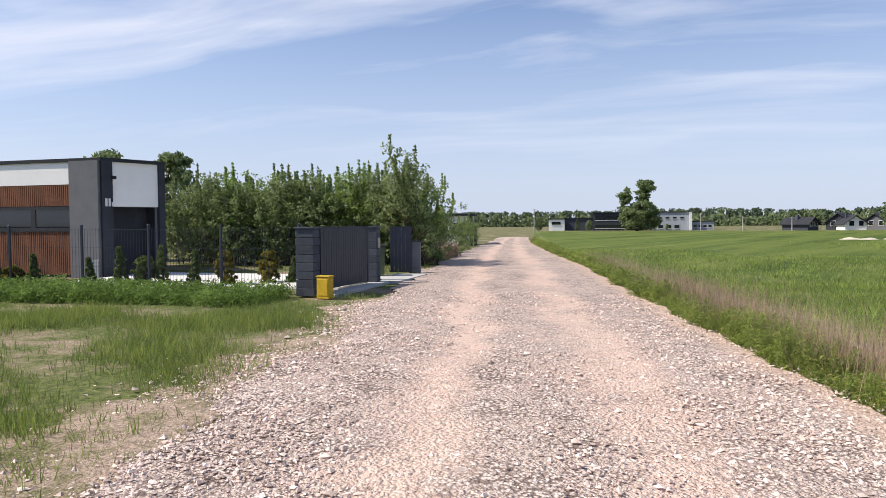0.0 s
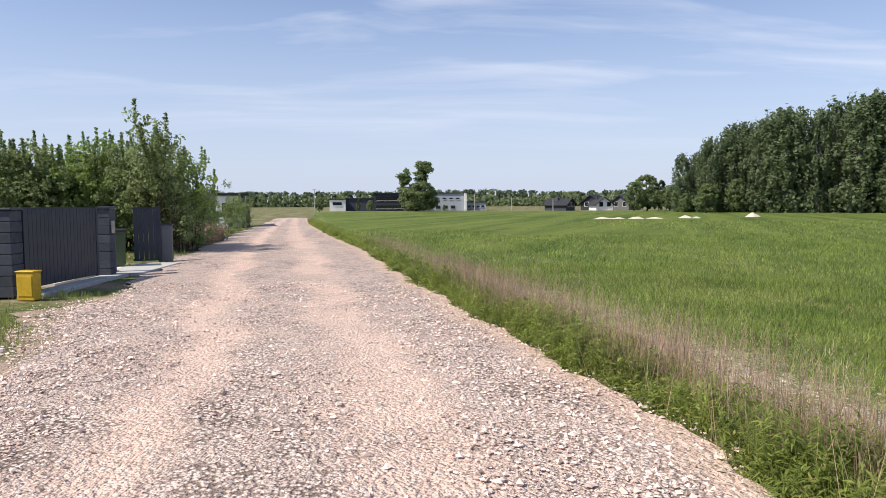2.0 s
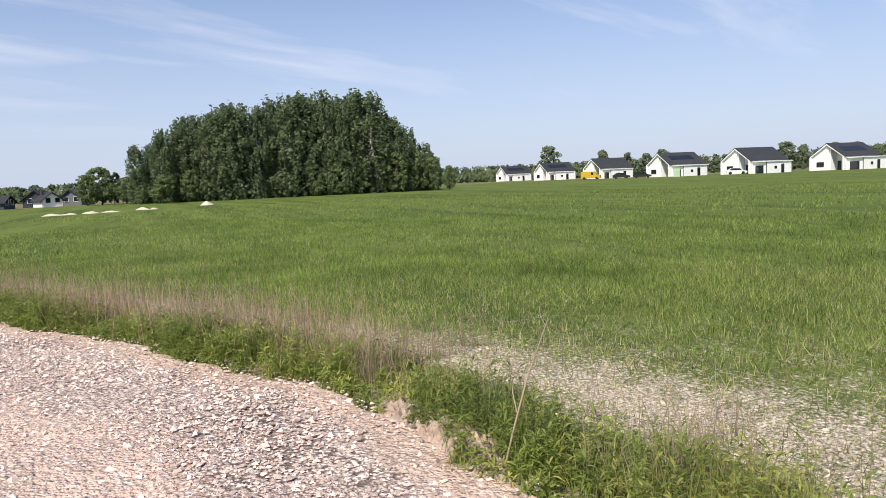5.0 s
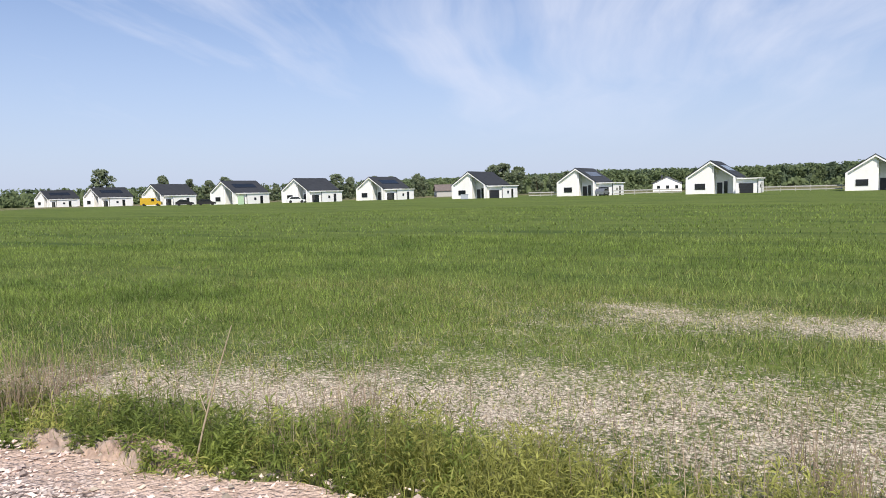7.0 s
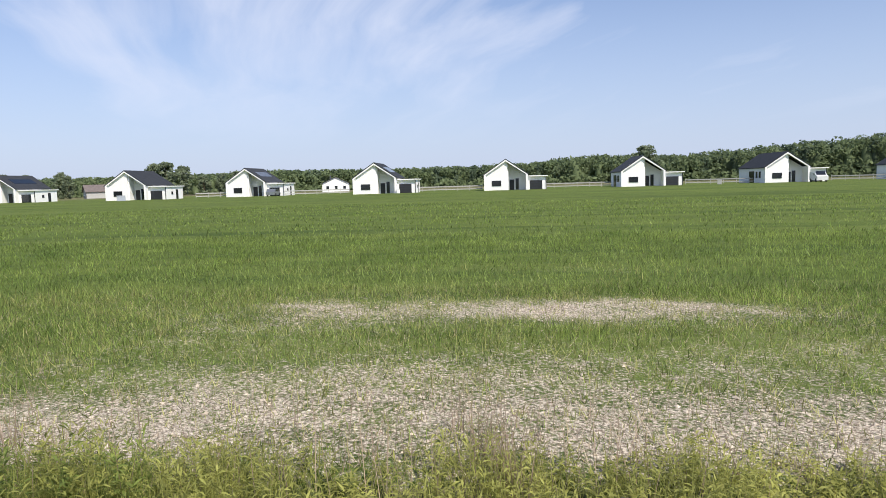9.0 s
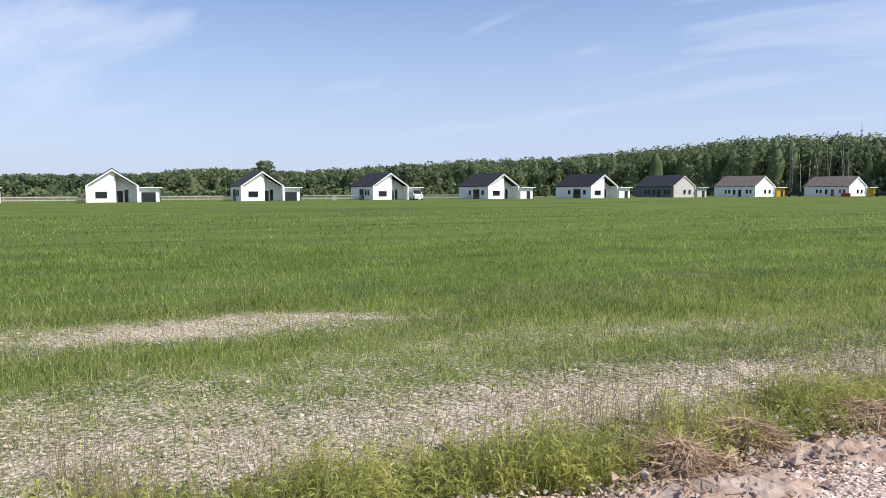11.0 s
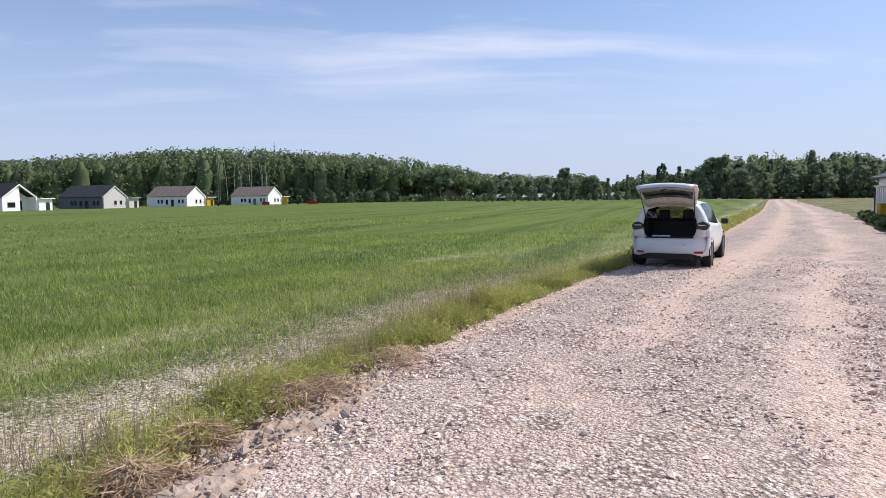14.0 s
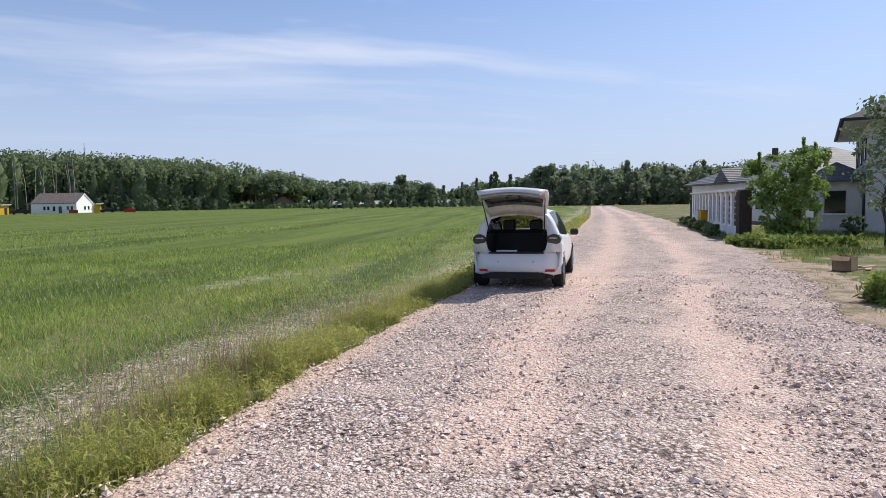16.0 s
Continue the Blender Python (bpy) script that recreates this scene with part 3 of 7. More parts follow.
def tree_meshes(name, seed, height, width, bark, leaf, trunk_r=0.16, base=0.25, clumps=70, per=60, leaf_size=0.16, shape="round", stems=1, droop=0.0, gap=0.25):
    """Trunk-and-limb mesh and crown mesh of one tree of the given height and crown width."""
    rng = np.random.default_rng(seed)
    wood, cents, outs = [], [], []
    for st in range(stems):
        lean = rng.normal(0, 0.05 if stems == 1 else 0.16, 2) * height
        foot = rng.normal(0, 0.05 if stems == 1 else 0.16, 2) * (1 if stems == 1 else width * 0.6)
        hh = height * (1 if st == 0 else rng.uniform(0.7, 0.98))
        zs = np.linspace(0, hh * 0.95, 8)
        tr = np.stack([foot[0] + lean[0] * (zs / hh) ** 1.5 + rng.normal(0, 0.012 * height, 8) * (zs > 0), foot[1] + lean[1] * (zs / hh) ** 1.5 + rng.normal(0, 0.012 * height, 8) * (zs > 0), zs - 0.1 * (zs == 0)], 1)
        wood.append(tube_arrays(tr, trunk_r / math.sqrt(stems) * np.linspace(1, 0.12, 8) ** 0.9, 7))
        m = max(4, clumps // stems)
        for k in range(m):
            f = base + (1 - base) * ((k + rng.uniform(0, 1)) / m)
            g = (f - base) / (1 - base)
            if shape == "round":
                w = 0.35 + 0.65 * math.sin(math.pi * min(1, g * 0.85 + 0.15)) if g < 0.95 else 0.3
            elif shape == "cone":
                w = 1.05 - 0.97 * g
            elif shape == "column":
                w = 0.55 + 0.45 * math.sin(math.pi * (g * 0.8 + 0.1))
            else:  # tall oval, as birches have
                w = 0.45 + 0.55 * math.sin(math.pi * (g ** 0.8) * 0.92 + 0.1)
            if rng.uniform() < gap:
                w *= rng.uniform(0.35, 0.8)
            an = rng.uniform(0, 2 * math.pi)
            r = width / 2 * w * rng.uniform(0.45, 1.0)
            p0 = np.array([np.interp(f * hh, zs, tr[:, 0]), np.interp(f * hh, zs, tr[:, 1]), f * hh])
            rise = (0.25 if shape != "cone" else -0.1) * r
            tip = p0 + np.array([math.cos(an) * r, math.sin(an) * r, rise - droop * r])
            tip[2] = min(tip[2], height * 0.99)
            start = p0 - np.array([0, 0, min(0.3 * r, f * hh * 0.5)])
            if k % 2 == 0:
                mid = (start + tip) / 2 + np.array([0, 0, 0.08 * r])
                wood.append(tube_arrays([start, mid, tip], [trunk_r * 0.32 * (1.05 - f), trunk_r * 0.2 * (1.05 - f), trunk_r * 0.06], 3))
            cr = width * (0.105 if shape != "cone" else 0.1) * rng.uniform(0.7, 1.35)
            cents.append(blob(rng, int(per * rng.uniform(0.6, 1.3)), (cr, cr, cr * 0.8) if droop < 0.3 else (cr * 0.75, cr * 0.75, cr * 1.9), tip))
            side = tip - p0
            outs.append((cents[-1] - tip) / cr + side / (np.linalg.norm(side) + 1e-6) * 0.9 + np.array((0, 0, 0.45)))
        if stems > 1:  # leafy leaders that end in points
            for f in np.linspace(0.5, 1.1, 20):
                q = np.array([np.interp(f * hh, zs, tr[:, 0]), np.interp(f * hh, zs, tr[:, 1]), f * hh])
                q[2] = f * hh
                cents.append(q + rng.normal(0, 1, (int(per * 0.4), 3)) * width * np.array((0.04, 0.04, 0.05)) * (1.3 - f))
                outs.append(rng.normal(0, 1, (int(per * 0.4), 3)) + np.array((0, 0, 0.3)))
    C = np.concatenate(cents)
    keep = C[:, 2] > 0.05 * height * (base > 0.1) + 0.02
    return mesh_arrays(name + " wood", *join(wood), bark), mesh_arrays(name + " leaves", *leaves(C[keep], leaf_size, rng, out=np.concatenate(outs)[keep]), leaf)


def make_tree(name, meshes, m, label, category="tree", group=""):
    t = thing(name, m, label, category, group)
    part("trunk", meshes[0], None, t)
    part("crown", meshes[1], None, t)
    return t


def place(name, kinds, spots, label, group, seed, category="tree"):
    """Trees of a few kinds at (x, y, height): built once a kind, then copied."""
    rng = random.Random(seed)
    first = {}
    for i, (x, y, h) in enumerate(spots):
        k = i % len(kinds)
        meshes, tall = kinds[k]
        s = h / tall
        m = pose(x, y, -0.12, 0, 0, rng.uniform(0, 360))
        if k not in first:
            first[k] = make_tree(name, meshes, m, label, category, group)
            t = first[k]
        else:
            t = copy_thing(first[k], m)
        w = rng.uniform(0.82, 1.22)
        t.scale = (s * w, s * w * rng.uniform(0.92, 1.08), s)


# kinds
BIRCH = [(tree_meshes("birch", 11 + i, 14, 6.2, M["birch"], M["leaf_birch"], 0.17, 0.06, 170, 36, 0.31, "oval", droop=0.8, gap=0.2), 14) for i in range(3)]
BROAD = [(tree_meshes("broadleaf", 21 + i, 10, 7.0, M["bark"], M["leaf_dark"], 0.22, 0.08, 110, 34, 0.36, "round", gap=0.3), 10) for i in range(2)]
SAPLING = [(tree_meshes("poplar sapling", 31 + i, 4.0, 2.3, M["bark"], M["leaf_fresh"] if i == 3 else M["leaf_poplar"], 0.05, 0.08, 90, 34, 0.078, "column", stems=6, gap=0.3), 4.0) for i in range(4)]
# lighter ones for the distance; broadleaf and fir leaves carry haze in their colour
FAR_BROAD = [(tree_meshes("far broadleaf", 61 + i, 10, 6.8, M["bark"], M["leaf_hazed"], 0.22, 0.01, 110, 30, 0.46, "round", gap=0.2), 10) for i in range(3)]
FAR_FIR = [(tree_meshes("far fir", 71 + i, 12, 4.6, M["bark"], M["leaf_hazed"], 0.16, 0.02, 70, 24, 0.6, "cone", droop=0.15), 12) for i in range(2)]
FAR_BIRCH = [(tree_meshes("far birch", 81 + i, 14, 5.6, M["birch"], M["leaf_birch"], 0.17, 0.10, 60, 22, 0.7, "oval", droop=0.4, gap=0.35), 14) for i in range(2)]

# the roadside poplar and the thicket behind the gate
make_tree("poplar_tree", tree_meshes("poplar", 5, 4.9, 3.0, M["bark"], M["leaf_poplar"], 0.10, 0.08, 150, 44, 0.085, "oval", stems=8, gap=0.3), pose(-6.8, 28.6, -0.1), "young grey-green poplar of many stems beside the road")
rs = random.Random(3)
spots = []
for i in range(44):
    f = i / 43
    x = -17.9 + 10.8 * f + rs.uniform(-0.6, 0.6)
    y = 27.6 + 2.2 * f + rs.uniform(-0.8, 2.6)
    spots.append((x, y, 3.7 * rs.uniform(0.85, 1.12)))
place("poplar_sapling", SAPLING, spots, "slender young poplar with fresh leaves in a dense thicket", "thicket of young poplars", 4)
spots = [(-8.1 - 0.075 * i * 2.4 + rs.uniform(-0.4, 0.2), 33 + i * 2.2 + rs.uniform(-0.7, 0.7), rs.uniform(1.7, 2.9)) for i in range(10)]
place("roadside_shrub", SAPLING, spots, "leafy roadside shrub with many thin stems", "shrubs along the road", 5, "shrub")

# grove of birches in the field
rs = random.Random(8)
spots = []
GROVE = [(22.8, 10.6), (24, 12.0), (26, 13.2), (27.1, 13.8), (28, 14.2), (29, 14.8), (30, 15.2), (32, 15.9), (34, 16.8), (36, 17.4), (37.5, 17.6), (39, 17.2), (40.5, 16.2), (42, 14.6), (43.4, 12.0), (44.6, 8.6), (46, 6.5)]
for az, h in GROVE:
    for d in (117, 124, 132):
        p = ahead(az + rs.uniform(-0.9, 0.9), d + rs.uniform(-3, 3))
        spots.append((p.x, p.y, h * rs.uniform(0.86, 1.08)))
place("birch_tree", BIRCH, spots, "tall birch with drooping green crown in a field grove", "birches of the grove", 9)
spots = [(*ahead(az, 114 + rs.uniform(-2, 2))[:2], h) for az, h in ((22.4, 3.0), (24, 4.4), (26, 5.0), (28, 5.2), (30, 5.0), (32, 5.4), (34, 5.6), (36, 5.2), (38, 5.4), (39.6, 4.2), (41.4, 5.6), (43, 6.6), (44.6, 6.4), (46, 5.6), (47.2, 4.0))]
place("grove_bush", BROAD, spots, "dense dark-green bush at the edge of the grove", "bushes of the grove", 10, "bush")
# ---- ground cover ----
def blades(P, height, width, rng, lean=0.35, per=1, spread=0.0):
    """Thin bent blades (two triangles each) rising from the points P (n, 3); height and width per point."""
    P = np.repeat(P, per, 0)
    n = len(P)
    hgt = np.repeat(np.broadcast_to(height, (n // per,)), per) * rng.uniform(0.55, 1.15, n)
    wid = np.repeat(np.broadcast_to(width, (n // per,)), per)
    if spread:
        P = P + np.concatenate([rng.normal(0, spread, (n, 2)), np.zeros((n, 1))], 1)
    a = rng.uniform(0, 2 * np.pi, n)
    side = np.stack([np.cos(a), np.sin(a), 0 * a], 1) * wid[:, None] * 0.5
    b = a + rng.uniform(0.5, 2.6, n)
    ln = np.stack([np.cos(b), np.sin(b), 0 * b], 1) * (hgt * rng.uniform(0.1, 1, n) * lean)[:, None]
    up = np.zeros((n, 3))
    up[:, 2] = hgt
    tip = P + up * (1 - 0.25 * min(lean, 1.5)) + ln
    V = np.stack([P - side, P + side, tip + side * 0.25, tip - side * 0.25], 1).reshape(-1, 3)
    return V, np.arange(4 * n).reshape(-1, 4)


def stones(P, size, rng, flat=0.65):
    """Small broken stones: jittered octahedra, eight triangles each."""
    n = len(P)
    base = np.array([(1, 0, 0), (0, 1, 0), (-1, 0, 0), (0, -1, 0), (0, 0, 1), (0, 0, -1)], float)
    v = base[None] * rng.uniform(0.55, 1.25, (n, 6, 1)) + rng.normal(0, 0.22, (n, 6, 3))
    a = rng.uniform(0, 2 * np.pi, n)
    c, s = np.cos(a)[:, None], np.sin(a)[:, None]
    x, y, z = v[..., 0], v[..., 1], v[..., 2]
    st = rng.uniform(0.7, 1.3, (n, 1))
    v = np.stack([(x * c - y * s) * st, x * s + y * c, z * flat], -1) * np.asarray(size)[:, None, None] * 0.5
    V = (v + P[:, None]).reshape(-1, 3)
    tri = np.array([(0, 1, 4), (1, 2, 4), (2, 3, 4), (3, 0, 4), (1, 0, 5), (2, 1, 5), (3, 2, 5), (0, 3, 5)])
    return V, (np.arange(n)[:, None, None] * 6 + tri[None]).reshape(-1, 3)


def cover(name, arrays, mat, label, category, faceted=False):
    ob = new(name, mesh_arrays(name, *arrays, mat))
    if faceted:
        ob.data.polygons.foreach_set("use_smooth", np.zeros(len(ob.data.polygons), bool))
    return tagged(ob, label, category, kind="stuff")


rng = np.random.default_rng(7)


def road_height(x, y):
    l, r = edge_l(y), edge_r(y)
    f = np.clip((x - l) / (r - l), 0, 1)
    return -0.05 + 0.05 * (1 - (2 * f - 1) ** 2) - 0.025 * (np.exp(-((f - 0.33) / 0.06) ** 2) + np.exp(-((f - 0.68) / 0.06) ** 2))


# loose gravel: thick along both sides and between the wheel tracks, thin in them
n = 112000
gy_ = np.concatenate([rng.uniform(-17, 18, n // 2), rng.normal(4.5, 4.0, n // 4), rng.normal(-7.0, 3.5, n // 4)])
gy_ = gy_[(gy_ > -20) & (gy_ < 22)]
gf = rng.uniform(-0.02, 1.02, len(gy_))
keep = rng.uniform(size=len(gy_)) < 0.42 + 0.58 * np.clip(np.abs(gf - 0.5) * 2.4 - 0.25, 0, 1)
bare = np.sin(gy_ * 0.55 + 1.2) * np.sin(gf * 9 + gy_ * 0.21) > 0.35
keep &= ~(bare & (rng.uniform(size=len(gy_)) < 0.8) & (gf > 0.2) & (gf < 0.85))
band = (np.abs(gf - 0.345) < 0.05) | (np.abs(gf - 0.655) < 0.055)
keep &= ~(band & (rng.uniform(size=len(gy_)) < 0.6))
keep &= ~((gf > 0.945) & (rng.uniform(size=len(gy_)) < 0.6))
gy_, gf = gy_[keep], gf[keep]
gx_ = edge_l(gy_) + gf * (edge_r(gy_) - edge_l(gy_))
gs = np.clip(rng.lognormal(math.log(0.027), 0.42, len(gy_)), 0.012, 0.07)
cover("gravel", stones(np.stack([gx_, gy_, road_height(gx_, gy_) + gs * 0.16], 1), gs, rng), M["stone"], "loose pinkish grey crushed stone on the road", "gravel", True)

# lumps of pink soil and larger stones along the bank
n = 1200
ey = rng.uniform(-15, 16, n)
ey = np.where(rng.uniform(size=n) < 0.5, rng.normal(-4.2, 1.6, n), ey)
ex = edge_r(ey) + rng.normal(-0.02, 0.17, n)
es = np.clip(rng.lognormal(math.log(0.034), 0.4, n), 0.02, 0.075)
cover("edge_stones", stones(np.stack([ex, ey, -0.03 + es * 0.1], 1), es, rng, 0.6), M["clod"], "larger stones and lumps along the road's edge", "stones", True)

# clods on the bare strip of the field
n = 70000
cy_ = rng.uniform(-15, 22, n)
cd = rng.uniform(0.9, 9.5, n)
cx_ = edge(EDGE_R, cy_) + cd
cv = pale(cx_, cy_)
k = rng.uniform(size=n) < np.clip(1.15 - 1.9 * cv, 0.0, 1)
cx_, cy_ = cx_[k], cy_[k]
cs = np.clip(rng.lognormal(math.log(0.025), 0.42, len(cx_)), 0.012, 0.055)
cover("clods", stones(np.stack([cx_, cy_, -0.05 + relief(cx_, cy_) * 0.6 + cs * 0.1], 1), cs, rng, 0.6), M["clod"], "dry pale clods on bare field soil", "soil", True)

# young cereal: clear tufts near the road, coarser farther out, yellowing where it stands thin
arr, pallid = [], []
for lo, hi, y0, y1, dens, w in ((0.9, 9, -18, 22, 215, 0.010), (9, 22, -32, 38, 62, 0.014), (21, 64, -60, 62, 4.0, 0.04), (0.9, 9, -48, -18, 30, 0.02), (0.9, 9, 20, 46, 26, 0.02)):
    n = int((hi - lo) * (y1 - y0) * dens)
    yy = rng.uniform(y0, y1, n)
    row = np.round(rng.uniform(lo, hi, n) / 0.16) * 0.16 + rng.normal(0, 0.035, n)
    xx = edge(EDGE_R, yy) + row
    cv = pale(xx, yy)
    patch = 0.5 + 0.5 * np.sin(xx * 0.7 + 2 * np.sin(yy * 0.31)) * np.sin(yy * 0.6 + xx * 0.2)
    patch = patch * 0.7 + 0.3 * (0.5 + 0.5 * np.sin(xx * 3.3 + 2 * np.sin(yy * 2.3)) * np.sin(yy * 2.9))
    k = rng.uniform(size=n) < np.clip((cv - 0.05) * (0.5 + 1.0 * patch), 0.30, 1)
    xx, yy, cv = xx[k], yy[k], cv[k]
    P = np.stack([xx, yy, -0.08 + relief(xx, yy) * 0.6], 1)
    size_ = (0.085 + 0.095 * cv) * rng.uniform(0.7, 1.2, len(xx))
    weak = rng.uniform(size=len(xx)) < np.clip(1.35 - 1.35 * cv, 0, 0.8)
    for to, sel in ((arr, ~weak), (pallid, weak)):
        to.append(blades(P[sel], size_[sel], w, rng, 0.8, 4 if w < 0.012 else 3, 0.045 if w < 0.012 else 0.1 if w < 0.03 else 0.25))
cover("crop", join(arr), M["crop"], "young green cereal blades, thin near the road", "crop")
cover("crop", join(pallid), M["crop_thin"], "thin yellowing cereal on the field's margin", "crop")

# weeds on the bank between road and field: leafy herbs in whorls on upright stems, with grasses between
def herbs(P, height, rng, long, wide, k):
    """Plants at the points P: a thin stem each, and k pointed leaves standing out from it and bending down at the tip."""
    n = len(P)
    t = rng.uniform(0.15, 1.0, (n, k))
    a = rng.uniform(0, 2 * np.pi, (n, k))
    tilt = rng.normal(0, 0.18, (n, 2)) * height[:, None]
    base = P[:, None, :] + np.stack([tilt[:, :1] * t, tilt[:, 1:] * t, height[:, None] * t], -1)
    L = long * rng.uniform(0.55, 1.25, (n, k)) * (1.15 - 0.5 * t)
    lift = rng.uniform(-0.25, 0.75, (n, k)) + 0.5 * (t > 0.85)
    d = np.stack([np.cos(a), np.sin(a), lift], -1)
    side = np.stack([-np.sin(a), np.cos(a), rng.normal(0, 0.35, (n, k))], -1) * (wide * rng.uniform(0.7, 1.3, (n, k)))[..., None] * 0.5
    mid = base + d * L[..., None] * 0.45
    tip = base + d * L[..., None] - np.stack([0 * L, 0 * L, L * 0.30], -1)
    V = np.stack([base, mid + side, tip, mid - side], 2).reshape(-1, 3)
    return V, np.arange(4 * n * k).reshape(-1, 4)


def bank(y0, y1, per_m, wide, top, mat, name, label, long, seed, off=0.0, k=16, grass=4, blade=0.006):
    r = np.random.default_rng(seed)
    n = int((y1 - y0) * per_m)
    tuft = r.uniform(y0, y1, max(8, int((y1 - y0) * 2.2)))
    yy = np.where(r.uniform(size=n) < 0.45, r.choice(tuft, n) + r.normal(0, 0.16, n), r.uniform(y0, y1, n))
    o = off + wide * r.beta(1.2, 1.7, n)
    lump = 0.78 + 0.25 * np.sin(yy * 1.9) * np.sin(yy * 0.77 + 1) + 0.2 * np.sin(yy * 5.3 + 3 * o)
    xx = edge_r(yy) + o
    hh = top * r.uniform(0.45, 1.15, n) * lump * np.interp(o / wide, [0, 0.2, 0.7, 1.1], [0.55, 1, 0.9, 0.5])
    P = np.stack([xx, yy, np.full(n, -0.1)], 1)
    st = blades(P - np.array((0, 0, 0.02)), hh * 1.2, blade, r, 0.6, grass, 0.06)
    return cover(name, join([herbs(P, hh, r, long, long * 0.125, k), st]), mat, label, "weeds")


bank(6.2, 17, 130, 1.05, 0.46, M["weed_dark"], "weeds", "deep green leafy weeds on the road's bank", 0.105, 52, k=30, grass=6)
bank(0.5, 6.5, 100, 1.15, 0.44, M["weed_dark"], "weeds", "olive green leafy weeds with grasses on the road's bank", 0.10, 57, k=24, grass=7)
bank(0.5, 17, 26, 1.15, 0.46, M["weed"], "weeds", "yellowish green leafy weeds on the road's bank", 0.10, 56, k=18, grass=6)
bank(-17, 1.2, 105, 1.15, 0.40, M["weed"], "weeds", "yellowish green weeds and grasses on the road's bank", 0.085, 51, k=18, grass=8)
bank(-17, 1.2, 45, 1.0, 0.38, M["weed"], "weeds", "green weeds and grasses low on the road's bank", 0.09, 55, k=16, grass=5)
bank(17, 63, 50, 1.0, 0.42, M["weed_dark"], "weeds", "green weeds farther along the road's bank", 0.26, 53, k=11, grass=4, blade=0.015)
bank(-60, -17, 50, 1.1, 0.40, M["weed"], "weeds", "green weeds along the road's far bank", 0.26, 54, k=11, grass=4, blade=0.015)

# dead stalks and straw in and behind the weeds
n = 10500
yy = np.where(rng.uniform(size=n) < 0.55, rng.uniform(-16, 18, n), rng.uniform(4, 33, n))
yy = yy + 0.5 * np.sin(yy * 2.1)
xx = edge(EDGE_R, yy) + 0.35 + np.abs(rng.normal(0, 0.75, n))
cover("dead_stalks", blades(np.stack([xx, yy, np.full(n, -0.1)], 1), rng.uniform(0.25, 0.72, n), 0.005, rng, 0.45, 1), M["stalk"], "thin dead brown stalks standing behind the weeds", "stalks")
n = 6500
cl = np.minimum(rng.integers(0, 46, n), rng.integers(0, 70, n))
cyy = rng.uniform(5, 33, 46)
cyy[:20] = np.linspace(5.5, 19, 20)
cyy[20:22] = (-10.6, -9.2)
yy = cyy[cl] + rng.normal(0, 0.30, n)
xx = edge(EDGE_R, yy) + 0.85 + rng.normal(0, 0.30, n)
cover("dry_grass", blades(np.stack([xx, yy, np.full(n, -0.1)], 1), rng.uniform(0.3, 0.9, n), 0.006, rng, 0.4, 1), M["pink_stalk"], "tufts of dry reddish straw-coloured grass", "dry grass")
# bank of dug reddish soil with uprooted straw on the edge
def soil_bank(points, wide, high, seed):
    r = np.random.default_rng(seed)
    P = np.array(points, float)
    t = np.linspace(0, len(P) - 1, 60)
    cx, cy = np.interp(t, np.arange(len(P)), P[:, 0]), np.interp(t, np.arange(len(P)), P[:, 1])
    u = np.linspace(-1, 1, 21)
    X = cx[:, None] + u[None] * wide * 0.5 * 0.9
    Y = cy[:, None] + u[None] * wide * 0.5 * 0.45
    end = np.clip(np.minimum(t, t[-1] - t) * 2.5, 0, 1)[:, None]
    lump = 0.55 + 0.45 * np.sin(cy * 5.1)[:, None] * np.sin(cx * 3 + 1)[:, None] + r.normal(0, 0.17, X.shape)
    Z = -0.09 + high * end * (1 - u[None] ** 2) ** 0.8 * np.clip(lump + 0.35, 0.1, 1.5)
    V = np.stack([X, Y, Z], -1).reshape(-1, 3)
    i, j = np.meshgrid(np.arange(59), np.arange(20), indexing="ij")
    a = (i * 21 + j).ravel()
    return V, np.stack([a, a + 1, a + 22, a + 21], -1)


mound = new("soil_bank", mesh_arrays("soil_bank", *soil_bank([(1.6, -3.2), (1.28, -4.2), (1.0, -5.0), (0.6, -6.0), (0.1, -7.1)], 1.15, 0.09, 4), M["pink_soil"]))
mound.data.polygons.foreach_set("use_smooth", np.zeros(len(mound.data.polygons), bool))
tagged(mound, "low bank of dug reddish soil on the road's edge", "soil", kind="stuff")
mound = new("soil_bank", mesh_arrays("soil_bank", *soil_bank([(4.5, 4.0), (4.25, 3.0), (4.0, 2.1)], 0.6, 0.12, 5), M["pink_soil"]))
mound.data.polygons.foreach_set("use_smooth", np.zeros(len(mound.data.polygons), bool))
tagged(mound, "small bank of pink soil under the weeds", "soil", kind="stuff")
n = 7500
cl = rng.choice(5, n, p=(0.40, 0.24, 0.20, 0.08, 0.08))
hp = np.array([(1.66, -4.10), (1.52, -4.85), (0.95, -5.85), (0.72, -6.1), (0.1, -7.2)])[cl]
sd = np.array([0.15, 0.10, 0.17, 0.15, 0.16])[cl] * rng.uniform(0.6, 1.3, n)
P = np.stack([hp[:, 0] + rng.normal(0, 1, n) * sd, hp[:, 1] + rng.normal(0, 1, n) * sd * 1.1, rng.uniform(-0.06, 0.04, n)], 1)
P[:, 2] += 0.11 * np.exp(-((P[:, 0] - hp[:, 0]) ** 2 + (P[:, 1] - hp[:, 1]) ** 2) / (1.6 * sd ** 2))
a = np.arctan2(P[:, 1] - hp[:, 1], P[:, 0] - hp[:, 0]) + rng.normal(0, 1.9, n)
ln = rng.uniform(0.04, 0.22, n)
